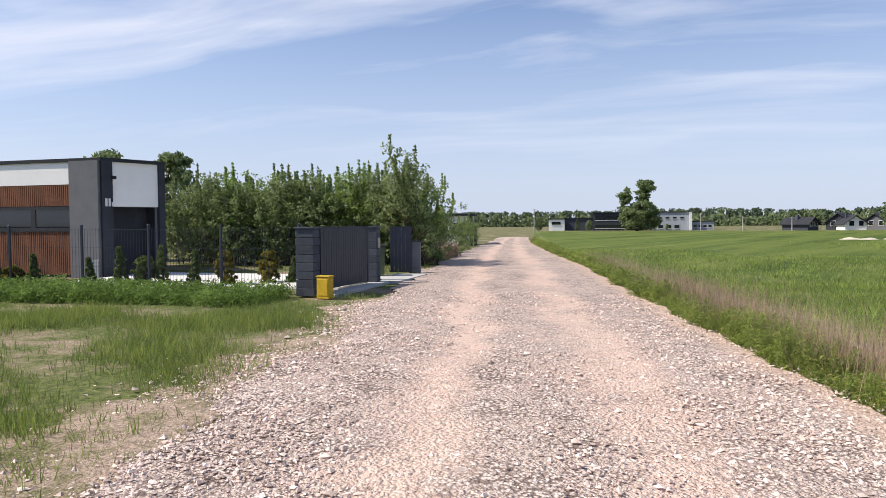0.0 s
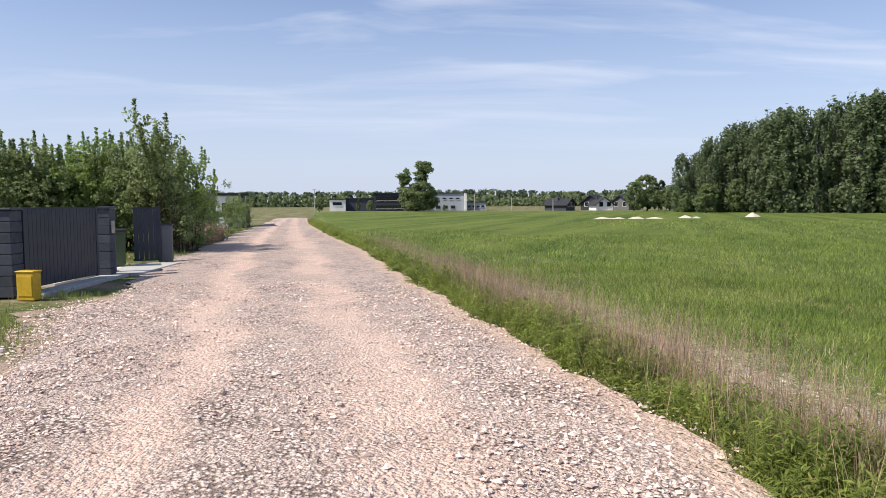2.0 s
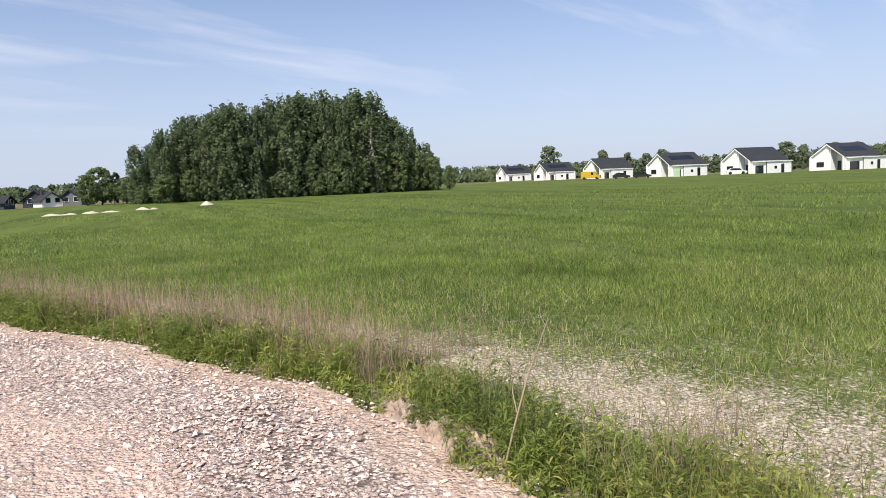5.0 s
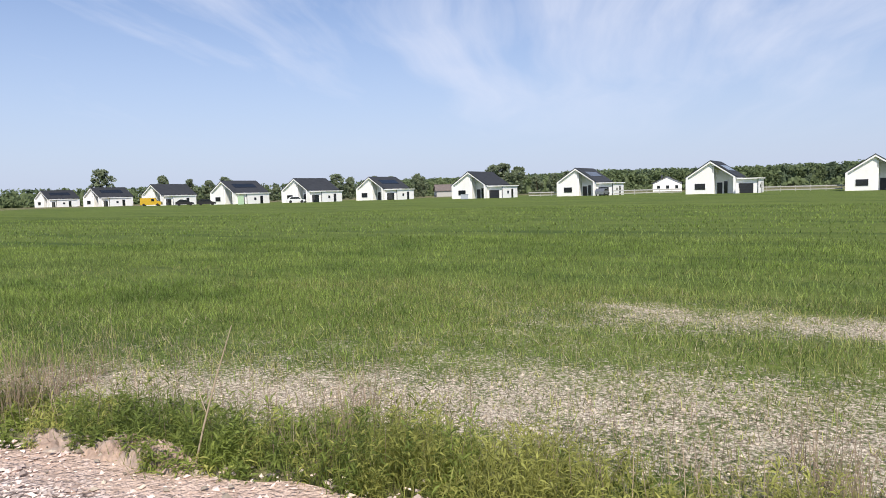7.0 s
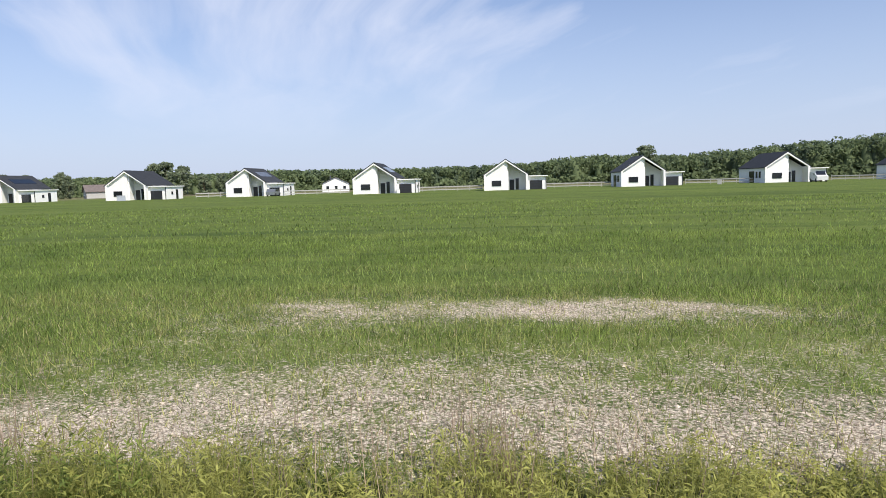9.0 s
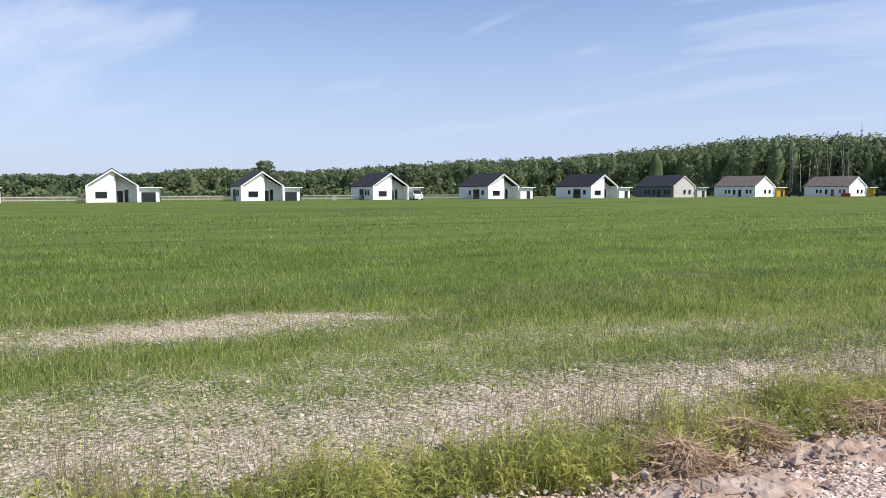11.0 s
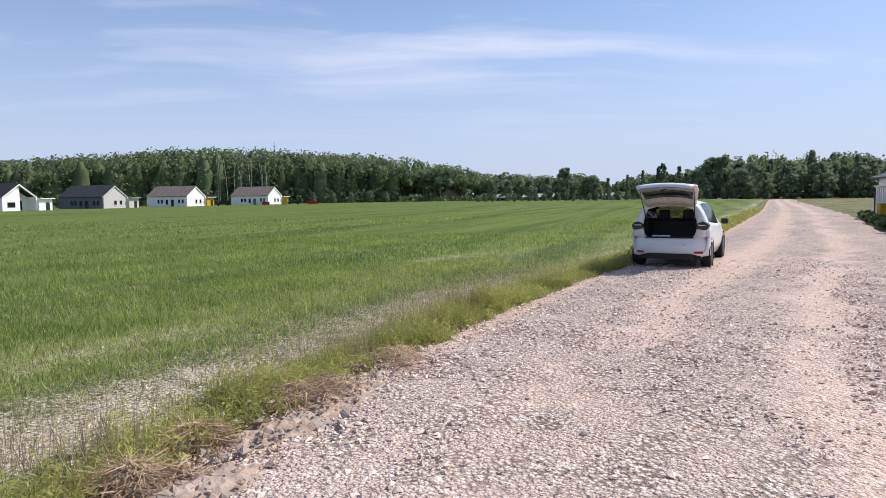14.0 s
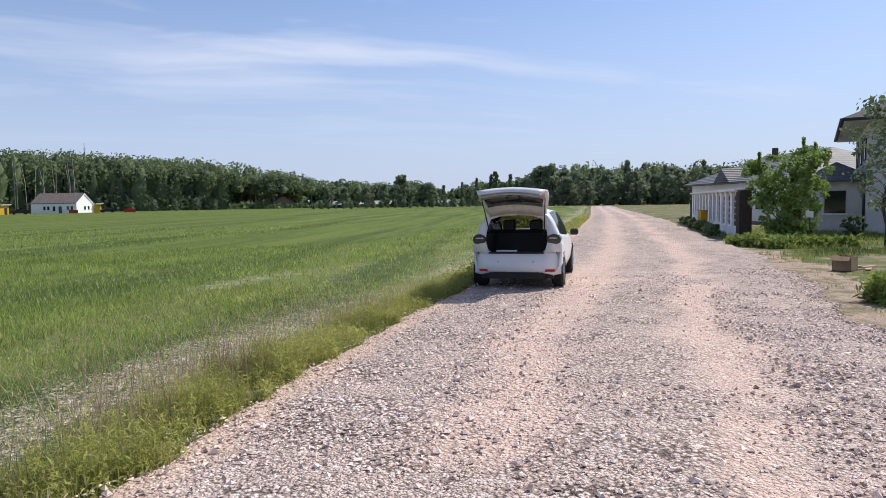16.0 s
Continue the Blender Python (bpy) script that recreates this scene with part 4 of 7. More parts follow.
way = np.stack([np.cos(a), np.sin(a), rng.normal(-0.25, 0.28, n)], 1) * ln[:, None]
wide_ = np.stack([-np.sin(a), np.cos(a), rng.normal(0, 0.6, n)], 1) * 0.0035
tip = P + way
tip[:, 2] = np.maximum(tip[:, 2], -0.04)
V_ = np.stack([P - wide_, P + wide_, tip + wide_ * 0.5, tip - wide_ * 0.5], 1).reshape(-1, 3)
cover("straw_heap", (V_, np.arange(4 * n).reshape(-1, 4)), M["straw_brown"], "uprooted brown straw heaped with soil on the road's edge", "straw")

n = 1100
t_ = rng.uniform(0, 4, n)
bx, by = np.interp(t_, range(5), (1.75, 1.45, 1.15, 0.75, 0.2)), np.interp(t_, range(5), (-3.2, -4.1, -5.0, -6.0, -7.1))
bs_ = np.clip(rng.lognormal(math.log(0.032), 0.5, n), 0.012, 0.10)
half = 780
bp_ = np.stack([bx + rng.normal(-0.05, 0.24, n), by + rng.normal(0, 0.18, n), rng.uniform(-0.05, 0.05, n)], 1)
cover("soil_lumps", stones(bp_[:half], bs_[:half], rng, 0.8), M["pink_soil"], "crumbled lumps of reddish soil on the bank", "soil", True)
cover("bank_rocks", stones(bp_[half:], bs_[half:], rng, 0.7), M["rock"], "grey broken rocks among the dug soil", "stones", True)

# sparse straw and dead blades lying over the bare strip
n = 17000
yy = rng.uniform(-15, 20, n)
xx = edge(EDGE_R, yy) + rng.uniform(0.9, 9, n)
cover("stubble", blades(np.stack([xx, yy, np.full(n, -0.06)], 1), rng.uniform(0.04, 0.2, n), 0.006, rng, 1.6, 1), M["straw"], "short dry stubble on the field's bare margin", "stubble")

# verge on the house side
def verge(name, boxes_, dens, hgt, wid, mat, label, seed, patchy=0.35, per=5):
    r = np.random.default_rng(seed)
    arr = []
    for x0, x1, y0, y1 in boxes_:
        n = int(abs((x1 - x0) * (y1 - y0)) * dens)
        xx, yy = r.uniform(x0, x1, n), r.uniform(y0, y1, n)
        k = (r.uniform(0, 1, n) * 1.6 < edge_l(yy) - 0.1 - xx + 0.12) & (np.sin(xx * 0.9 + 1.7 * np.sin(yy * 0.8)) * np.sin(yy * 0.9 + 0.6 * xx) + r.normal(0, 0.25, n) > patchy - 0.75)
        arr.append(blades(np.stack([xx[k], yy[k], np.full(k.sum(), -0.1) + relief(xx[k], yy[k])], 1), hgt * r.uniform(0.5, 1.2, k.sum()), wid, r, 0.7, per, 0.05))
    return cover(name, join(arr), mat, label, "grass")


verge("verge_grass", [(-12.4, -1.6, 3.5, 13.5), (-7.4, -2.9, 12.5, 17)], 120, 0.17, 0.010, M["grass"], "rough yellowish green grass on the verge", 61, 0.28)
verge("verge_grass", [(-12.4, -1.6, 5.5, 13.5)], 60, 0.26, 0.012, M["weed_dark"], "deeper green tufts of grass on the verge", 67, 0.75, per=8)
verge("verge_grass", [(-22.4, -12.4, 1, 15)], 22, 0.2, 0.02, M["grass"], "rough green grass on the verge", 62)
verge("verge_grass", [(-9.4, -5.4, 23, 63)], 20, 0.25, 0.03, M["grass"], "rough green grass beside the far road", 63)
verge("verge_grass", [(-16, -8.5, -24, -10)], 45, 0.14, 0.012, M["grass"], "short grass on the dirt verge", 64, 0.75)
verge("lawn", [(-34, -15.5, -34, -19)], 26, 0.2, 0.022, M["weed_dark"], "green lawn and weeds before the houses", 65, 0.3)


dy = np.arange(-24.0, 17.01, 0.2)
dirt_w = np.interp(dy, [-24, -20, -12, -6, 1, 4, 8, 12, 16, 17], [0.0, 1.6, 2.2, 1.6, 3.0, 2.6, 1.3, 0.9, 0.9, 0.0]) * (0.8 + 0.3 * np.sin(dy * 2.3) * np.sin(dy * 0.9 + 1) + 0.12 * np.sin(dy * 7))
dirt = strip("dirt_verge", dy, [edge_l(dy) + 0.25 - (dirt_w + 0.25) * f for f in np.linspace(0, 1, 9)],
             lambda X, Y: np.maximum(relief(X, Y) - 0.075, -0.066) - 0.03 * np.linspace(0, 1, 9)[None] ** 4 - 0.03 * (np.linspace(0, 1, 9)[None] < 0.05), M["dirt"])
tagged(dirt, "bare brown dirt between the gravel road and the grass", "dirt", kind="structure")
n = 5200
py_ = rng.uniform(1.5, 16, n)
px_ = edge_l(py_) - np.abs(rng.normal(0, 0.55, n)) * np.interp(py_, [1, 8, 16], [2.2, 1.0, 0.7]) + 0.1
ps_ = np.clip(rng.lognormal(math.log(0.026), 0.5, n), 0.01, 0.11)
cover("dirt_stones", stones(np.stack([px_, py_, -0.068 + ps_ * 0.1], 1), ps_, rng, 0.6), M["stone"], "stones strewn over the dirt beside the road", "stones", True)


def weed_patch(x0, x1, y0, y1, per, top, mat, label, leaf, seed, name="weeds"):
    r = np.random.default_rng(seed)
    n = int(abs((x1 - x0) * (y1 - y0)) * per)
    xx, yy = r.uniform(x0, x1, n), r.uniform(y0, y1, n)
    hh = top * r.uniform(0.5, 1.1, n) * (0.85 + 0.2 * np.sin(xx * 1.1) * np.sin(yy * 1.4))
    t = r.uniform(0.05, 1.0, (n, 14))
    C = np.stack([xx[:, None] + r.normal(0, 0.06, (n, 14)), yy[:, None] + r.normal(0, 0.06, (n, 14)), -0.1 + hh[:, None] * t], -1).reshape(-1, 3)
    return cover(name, leaves(C, leaf, r, squash=0.8, long=3.4, up=0.45), mat, label, "weeds")


weed_patch(-15.4, -6.0, 14.0, 16.2, 130, 0.5, M["weed_lush"], "lush green weeds in front of the wire fence", 0.034, 71)
weed_patch(-24.4, -15.4, 12.5, 15.4, 40, 0.5, M["weed_lush"], "lush green weeds in front of the wire fence", 0.08, 72)
weed_patch(-12.0, -10.8, -12.3, -11.1, 190, 0.55, M["weed_dark"], "clump of tall green weeds on the dirt verge", 0.05, 73)
weed_patch(-21.8, -18.2, -25.0, -22.2, 45, 0.42, M["weed_dark"], "low green shrubs and weeds beside the lawn", 0.09, 74)
weed_patch(-8.2, -6.6, 30, 36, 30, 0.9, M["stalk"], "brown dead weeds under the roadside poplar", 0.07, 75)
# ---- new bungalows across the field ----
def panel(bm, x0, x1, z0, z1, y, t=0.06):
    return box(bm, x0, x1, y - t, y, z0, z1)


def bungalow(m, label, variant=0, roof="roof_dark", L=11.5):
    """A gabled bungalow; its front gable lies in x, facing -y, with a flat-roofed garage on its +x side."""
    W, E_, R = 4.1, 2.9, 5.7
    h = thing("bungalow", m, label, "house", "bungalows across the field")
    wall = "stucco_white" if variant != 3 else "stucco_beige"
    long_wall = "stucco_white" if variant != 3 else "stucco_grey"
    # gable shell: side walls and roof run past a set-back front
    part("side_wall", boxes((-W, -W + 0.35, 0, L, -0.3, E_)), M[long_wall], h)
    part("side_wall", boxes((W - 0.35, W, 0, L, -0.3, E_)), M[wall], h)
    part("gable_frame", prism([(-W, E_), (0, R), (W, E_), (W - 0.35, E_), (0, R - 0.33), (-W + 0.35, E_)], 0.0, 0.5), M[wall], h)
    if variant >= 3:  # a plain gable, no porch
        part("front_wall", prism([(-W + 0.35, -0.3), (W - 0.35, -0.3), (W - 0.35, E_), (0, R - 0.34), (-W + 0.35, E_)], 0.2, 0.5), M[wall], h)
        for x0 in (-0.2, 1.6):
            w = part("window", boxes((x0, x0 + 0.7, 0.13, 0.2, 0.9, 1.9)), M["window"], h)
            part("sill", boxes((x0 - 0.06, x0 + 0.76, 0.1, 0.2, 0.82, 0.9)), M["white_paint"], w)
    part("front_wall" if variant < 3 else "inner_wall", prism([(-W + 0.35, -0.3), (0.25, -0.3), (0.25, R - 0.5), (0, R - 0.34), (-W + 0.35, E_)], 0.42, 0.72), M[wall], h)
    part("porch_side_wall", prism([(0.25, -0.3), (0.5, -0.3), (0.5, R - 0.72), (0.25, R - 0.56)], 0.72, 2.6), M[wall], h)
    part("porch_back_wall", prism([(0.5, -0.3), (W - 0.35, -0.3), (W - 0.35, E_), (0.5, R - 0.75)], 2.6, 2.9), M[wall], h)
    part("rear_wall", prism([(-W + 0.35, -0.3), (W - 0.35, -0.3), (W - 0.35, E_), (0, R - 0.35), (-W + 0.35, E_)], L - 0.3, L), M[wall], h)
    for s in (-1, 1):
        part("roof", prism([(0, R + 0.16), (s * (W + 0.22), E_ + 0.02), (s * (W + 0.22), E_ - 0.14), (0, R + 0.0)], -0.03, L + 0.1), M[roof], h)
    w = part("window", boxes((-2.55, -0.95, 0.36, 0.42, 0.85, 1.75)), M["window"], h)
    part("frame", frame_ring(-2.55, -0.95, 0.85, 1.75, 0.07, 0.35, 0.42), M["frame"], w)
    part("front_door", boxes((0.75, 1.6, 2.52, 2.60, -0.1, 1.95)), M["frame"], h)
    w = part("window", boxes((1.95, 2.4, 2.52, 2.60, 0.1, 2.1)), M["window"], h)
    part("frame", frame_ring(1.95, 2.4, 0.1, 2.1, 0.07, 2.5, 2.6), M["frame"], w)
    # windows and doors on the two long sides
    for y0, y1, z0, z1 in ((2.2, 2.9, 0.9, 2.1), (3.8, 4.5, 0.9, 2.1), (5.6, 8.0, 0.0, 2.2)) if variant < 2 else ((1.2, 1.7, 0.9, 1.9), (2.4, 2.9, 0.9, 1.9), (4.6, 5.4, 0.0, 1.9), (6.6, 7.2, 0.6, 1.9), (8.4, 8.9, 0.9, 1.9), (9.6, 10.1, 0.9, 1.9)) if variant > 2 else ((2.0, 2.8, 0.9, 1.9), (4.0, 6.6, 0.0, 2.1), (8.0, 8.8, 0.9, 1.9)):
        w = part("window", boxes((-W - 0.05, -W, y0, y1, z0, z1)), M["window"], h)
        part("frame", boxes((-W - 0.08, -W, y0 - 0.06, y0, z0, z1), (-W - 0.08, -W, y1, y1 + 0.06, z0, z1), (-W - 0.08, -W, y0, y1, z1, z1 + 0.06)), M["frame"], w)
    # garage with a thin overhanging flat roof
    g0, g1, gy = W, W + 3.5, (1.2 if variant < 2 else -0.4)
    side = "yellow" if variant == 4 else wall
    part("garage_wall", boxes((g0, g1, gy, 8.5, -0.3, 2.45)), M[side], h)
    part("garage_roof", boxes((g0 + 0.02, g1 + 0.25, gy - 0.5, 8.8, 2.45, 2.62)), M[wall], h)
    if variant == 0:
        gd = part("garage_door", boxes((g0 + 0.4, g1 - 0.8, gy - 0.08, gy, -0.1, 1.7)), M["frame"], h)
        for z in (0.35, 0.8, 1.25):
            part("door_rib", boxes((g0 + 0.4, g1 - 0.8, gy - 0.10, gy - 0.08, z, z + 0.03)), M["anthracite"], gd)
    else:
        part("garage_door", boxes((g0 + (0.5 if variant < 2 else 1.7), g1 - 0.9, gy - 0.08, gy, -0.1, 1.7)), M["window"] if variant == 1 else M["frame"], h)
    for y0, y1, z0, z1 in ((3.4, 4.1, 0.9, 1.5), (5.4, 6.3, 0.0, 1.9)):
        part("window", boxes((g1, g1 + 0.05, y0, y1, z0, z1)), M["window"], h)
    part("downpipe", boxes((g1 - 0.12, g1 - 0.02, gy - 0.1, gy, -0.2, 2.45)), M["frame"], h)
    return h


HOUSES = [(215, 176, 1, 1), (192, 140, 1, 1), (173, 108, 1, 0), (159, 80.5, 1, 1), (157, 61, 1, 0), (166, 45, 1, 1), (147, 18, 0, 0), (146, -4.5, 1, 1), (126.5, -27, 0, 1),
          (119.5, -50.5, 0, 0), (113, -75.8, 0, 0), (104.5, -101.5, 1, 0), (92.5, -125, 2, 0), (80.5, -149, 2, 2), (72.5, -177, 3, 0), (60, -202, 4, 0), (42.5, -228, 4, 0)]
LABELS = ["new white bungalow with a dark gabled roof and flat garage", "new white bungalow with dark roof and dark glazed garage", "white bungalow with dark roof and wide side glazing",
          "unrendered grey bungalow shell with a beige gable and dark roof", "unfinished white bungalow with brown tiled roof"]
solar_bm = boxes((-0.85, 0.85, -0.57, 0.57, 0, 0.05))
SOLAR = bpy.data.meshes.new("solar panel")
solar_bm.to_mesh(SOLAR)
SOLAR.materials.append(M["window"])
for hx, hy, var, solar in HOUSES:
    hm = pose(hx, hy, -0.05, 0, 0, -112)
    hs = bungalow(hm, LABELS[var], var, "roof_brown" if var == 4 else "roof_dark", 14.0 if hy < -90 else 11.5)
    if solar == 1:
        sl = math.atan2(2.8, 4.1)
        for i in range(6):
            sp = part("solar_panel", SOLAR, None, hs)
            sp.matrix_local = pose(2.0, 2.6 + i * 1.2, 4.5, 0, math.degrees(sl), 0)
# ---- the property beside the road ----
def sheet(p0, p1, depth):
    """A pose whose x runs from p0 to p1 on plan, with y pointing inwards."""
    a = math.degrees(math.atan2(p1[1] - p0[1], p1[0] - p0[0]))
    return pose(p0[0], p0[1], 0, 0, 0, a)


def slab(name, args, mat, parent, m, label="", bevel=0.0):
    ob = part(name, boxes(*args, bevel=bevel), mat, parent, label)
    ob.matrix_local = m
    return ob


C0, F1, F2 = (-15.4, 20.6), (-20.0, 20.7), (-14.54, 22.75)
villa = thing("modern_house", Matrix(), "flat-roofed modern house in grey, white and brown wood cladding", "house")
l1 = math.dist(F1, C0)
m1 = sheet(F1, C0, 0)
l2 = math.dist(C0, F2)
m2 = sheet(C0, F2, 0)
TOPZ = 4.0
# street front: white band, wood, window strip, wood; grey pier at the corner
pier = 1.2
slab("white_band", [(0, l1 - pier, 0, 0.3, 3.12, TOPZ - 0.1)], M["stucco_white"], villa, m1)
slab("backing_wall", [(0, l1 - pier, 0.05, 0.35, -0.1, 3.12)], M["dark_blue"], villa, m1)
slab("grey_pier", [(l1 - pier, l1, -0.12, 0.4, -0.1, TOPZ - 0.1)], M["stucco_grey"], villa, m1)
for i in range(int((l1 - pier) / 0.085)):
    x = 0.01 + i * 0.085
    slab("cladding_board", [(x, x + 0.06, 0.0, 0.05, 2.38, 3.1)], M["wood_clad"], villa, m1)
    slab("cladding_board", [(x, x + 0.06, 0.0, 0.05, 0.0, 1.5)], M["wood_clad"], villa, m1)
w = slab("window", [(0.1, (l1 - pier) / 2 - 0.1, 0.02, 0.05, 1.66, 2.26), ((l1 - pier) / 2 + 0.1, l1 - pier - 0.1, 0.02, 0.05, 1.66, 2.26)], M["window"], villa, m1, "strip of dark horizontal windows")
slab("window_sill", [(0, l1 - pier, -0.04, 0.05, 1.5, 1.63)], M["frame"], villa, m1)
slab("window_frame", [(0, l1 - pier, 0, 0.05, 2.26, 2.36), ((l1 - pier) / 2 - 0.1, (l1 - pier) / 2 + 0.1, 0.0, 0.05, 1.63, 2.26)], M["frame"], villa, m1)
# side front: white upper field over a dark recess, dark end pier
slab("corner_pier", [(0, 0.38, -0.1, 0.4, -0.1, TOPZ - 0.1)], M["dark_blue"], villa, m2)
slab("white_panel", [(0.38, l2 - 0.22, 0, 0.3, 2.35, TOPZ - 0.12)], M["stucco_white"], villa, m2)
slab("recess_wall", [(0.38, l2 - 0.22, 0.8, 1.0, -0.1, 2.35)], M["dark_blue"], villa, m2)
slab("end_pier", [(l2 - 0.22, l2, -0.1, 1.0, -0.1, TOPZ - 0.1)], M["dark_blue"], villa, m2)
slab("recess_ceiling", [(0.38, l2 - 0.22, 0.3, 0.8, 2.35, 2.5)], M["dark_blue"], villa, m2)
slab("wall_lamp", [(0.32, 0.42, -0.28, -0.1, 3.28, 3.38), (0.33, 0.37, -0.12, -0.1, 3.2, 3.42)], M["black"], villa, m2, "small black wall-mounted lamp")
slab("house_number", [(0.10, 0.18, -0.115, -0.1, 2.35, 2.62), (0.22, 0.29, -0.115, -0.1, 2.35, 2.62), (0.33, 0.38, -0.115, -0.1, 2.35, 2.5)], M["white_paint"], villa, m2, "pale plain bars where a number stood")
bm = bmesh.new()
plan = [F1, C0, F2, (-19.0, 27.0), (-23.9, 25.5)]
for z0, z1, grow in ((TOPZ - 0.12, TOPZ, 0.12),):
    cx, cy = sum(p[0] for p in plan) / 5, sum(p[1] for p in plan) / 5
    ring = [(cx + (p[0] - cx) * (1 + grow * 0.2), cy + (p[1] - cy) * (1 + grow * 0.2)) for p in plan]
    a, b = [bm.verts.new((x, y, z0)) for x, y in ring], [bm.verts.new((x, y, z1)) for x, y in ring]
    bm.faces.new(a[::-1]), bm.faces.new(b)
    for i in range(5):
        bm.faces.new((a[i], a[(i + 1) % 5], b[(i + 1) % 5], b[i]))
part("flat_roof", bm, M["roof_dark"], villa, "dark flat roof edge")
for p, q in ((F2, plan[3]), (plan[3], plan[4]), (plan[4], F1)):
    L = math.dist(p, q)
    slab("rear_wall", [(0, L, 0.05, 0.3, -0.1, TOPZ - 0.12)], M["stucco_grey"], villa, sheet(p, q, 0))

# paved yard
bm = boxes((-14.9, -5.7, 18.2, 22.6, -0.14, -0.02), (-12.0, -8.0, 17.6, 18.15, -0.14, -0.03))
yard = new("paved_yard", bpy.data.meshes.new("paved_yard"))
bm.to_mesh(yard.data), bm.free()
yard.data.materials.append(M["paving"])
tagged(yard, "pale paving of the yard behind the gate", "paving", kind="structure")

# sliding gate between block pillars
gate = thing("sliding_gate", sheet((-5.55, 16.75), (-5.35, 19.75), 0), "closed dark anthracite sheet-steel sliding gate on a concrete strip", "gate")
for i in range(20):
    part("gate_slat", boxes((0.02 + i * 0.135, 0.145 + i * 0.135, -0.03, 0.01, 0.06, 1.6)), M["anthracite"], gate)
part("gate_frame", boxes((0, 2.75, 0.012, 0.06, 0.04, 0.1), (0, 2.75, 0.012, 0.06, 1.56, 1.63), (-0.02, 0.04, -0.04, 0.06, 0.04, 1.63), (2.7, 2.78, -0.04, 0.06, 0.04, 1.63)), M["anthracite"], gate)


def block_pillar(x, y, turn, w, rows, label):
    t = thing("block_pillar", pose(x, y, -0.06, 0, 0, turn), label, "pillar", "pillars of the gate")
    for r in range(rows):
        o = 0.006 if r % 2 else 0.0
        part("block", boxes((-w / 2 + o, w / 2 - o, -w / 2, w / 2, r * 0.205, r * 0.205 + 0.197), bevel=0.008), M["block"], t)
    part("cap", boxes((-w / 2 - 0.03, w / 2 + 0.03, -w / 2 - 0.03, w / 2 + 0.03, rows * 0.205, rows * 0.205 + 0.05), bevel=0.01), M["anthracite"], t)
    return t


block_pillar(-5.75, 16.5, 4, 0.46, 8, "gate pillar of dark grey split-face concrete blocks")
block_pillar(-5.4, 20.05, 4, 0.36, 8, "gate pillar of dark grey split-face concrete blocks beside the opening")
intercom = slab("intercom", [(-0.11, 0.11, -0.2, -0.182, 1.05, 1.35)], M["steel"], None, pose(-5.4, 20.05, -0.06, 0, 0, 94))
tagged(intercom, "small steel intercom box on the gate pillar", "intercom")
post = thing("gate_post", pose(-5.55, 20.75, -0.05, 0, 0, 4), "dark anthracite steel post beside the opening", "post")
part("shaft", boxes((-0.09, 0.09, -0.09, 0.09, 0, 1.66), bevel=0.01), M["anthracite"], post)
part("base_plate", boxes((-0.13, 0.13, -0.13, 0.13, 0.03, 0.05)), M["anthracite"], post)
part("cap", boxes((-0.095, 0.095, -0.095, 0.095, 1.66, 1.69)), M["anthracite"], post)
wick = thing("wicket_gate", pose(-6.15, 23.75, -0.05, 0, 0, 22), "dark anthracite wicket gate panel standing open", "gate")
for i in range(5):
    part("gate_slat", boxes((i * 0.135, i * 0.135 + 0.125, -0.03, 0.01, 0.05, 1.62)), M["anthracite"], wick)
part("gate_frame", boxes((-0.03, 0.7, 0.012, 0.05, 0.05, 0.11), (-0.03, 0.7, 0.012, 0.05, 1.58, 1.64), (0.66, 0.74, -0.05, 0.06, 0.0, 1.66)), M["anthracite"], wick)
mb = thing("meter_box", pose(-5.35, 24.2, -0.05, 0, 0, 10), "grey steel meter cabinet at the wicket", "cabinet")
part("cabinet_body", boxes((-0.16, 0.16, -0.12, 0.12, 0, 1.1), bevel=0.01), M["stucco_grey"], mb)
part("cabinet_door", boxes((-0.13, 0.13, -0.135, -0.12, 0.2, 1.0), bevel=0.004), M["stucco_grey"], mb)
part("roof", boxes((-0.19, 0.19, -0.15, 0.14, 1.1, 1.13)), M["anthracite"], mb)
kerb = new("gate_kerb", bpy.data.meshes.new("gate_kerb"))
bm = boxes((-5.45, -5.0, 16.4, 20.4, -0.12, -0.01), (-5.8, -4.7, 20.4, 23.4, -0.12, -0.015), bevel=0.01)
bm.to_mesh(kerb.data), bm.free()
kerb.data.materials.append(M["concrete"])
tagged(kerb, "pale concrete strip under the sliding gate", "kerb", kind="structure")

# yellow gas marker cabinet
gas = thing("gas_cabinet", pose(-5.12, 16.1, -0.08, 0, 0, -8), "small yellow gas marker cabinet before the pillar", "cabinet")
part("cabinet_body", boxes((-0.17, 0.17, -0.11, 0.11, 0, 0.52), bevel=0.012), M["yellow"], gas)
part("lid", boxes((-0.185, 0.185, -0.125, 0.125, 0.52, 0.55), bevel=0.008), M["yellow"], gas)
part("cabinet_door", boxes((-0.14, 0.14, -0.122, -0.11, 0.08, 0.46), bevel=0.004), M["yellow"], gas)

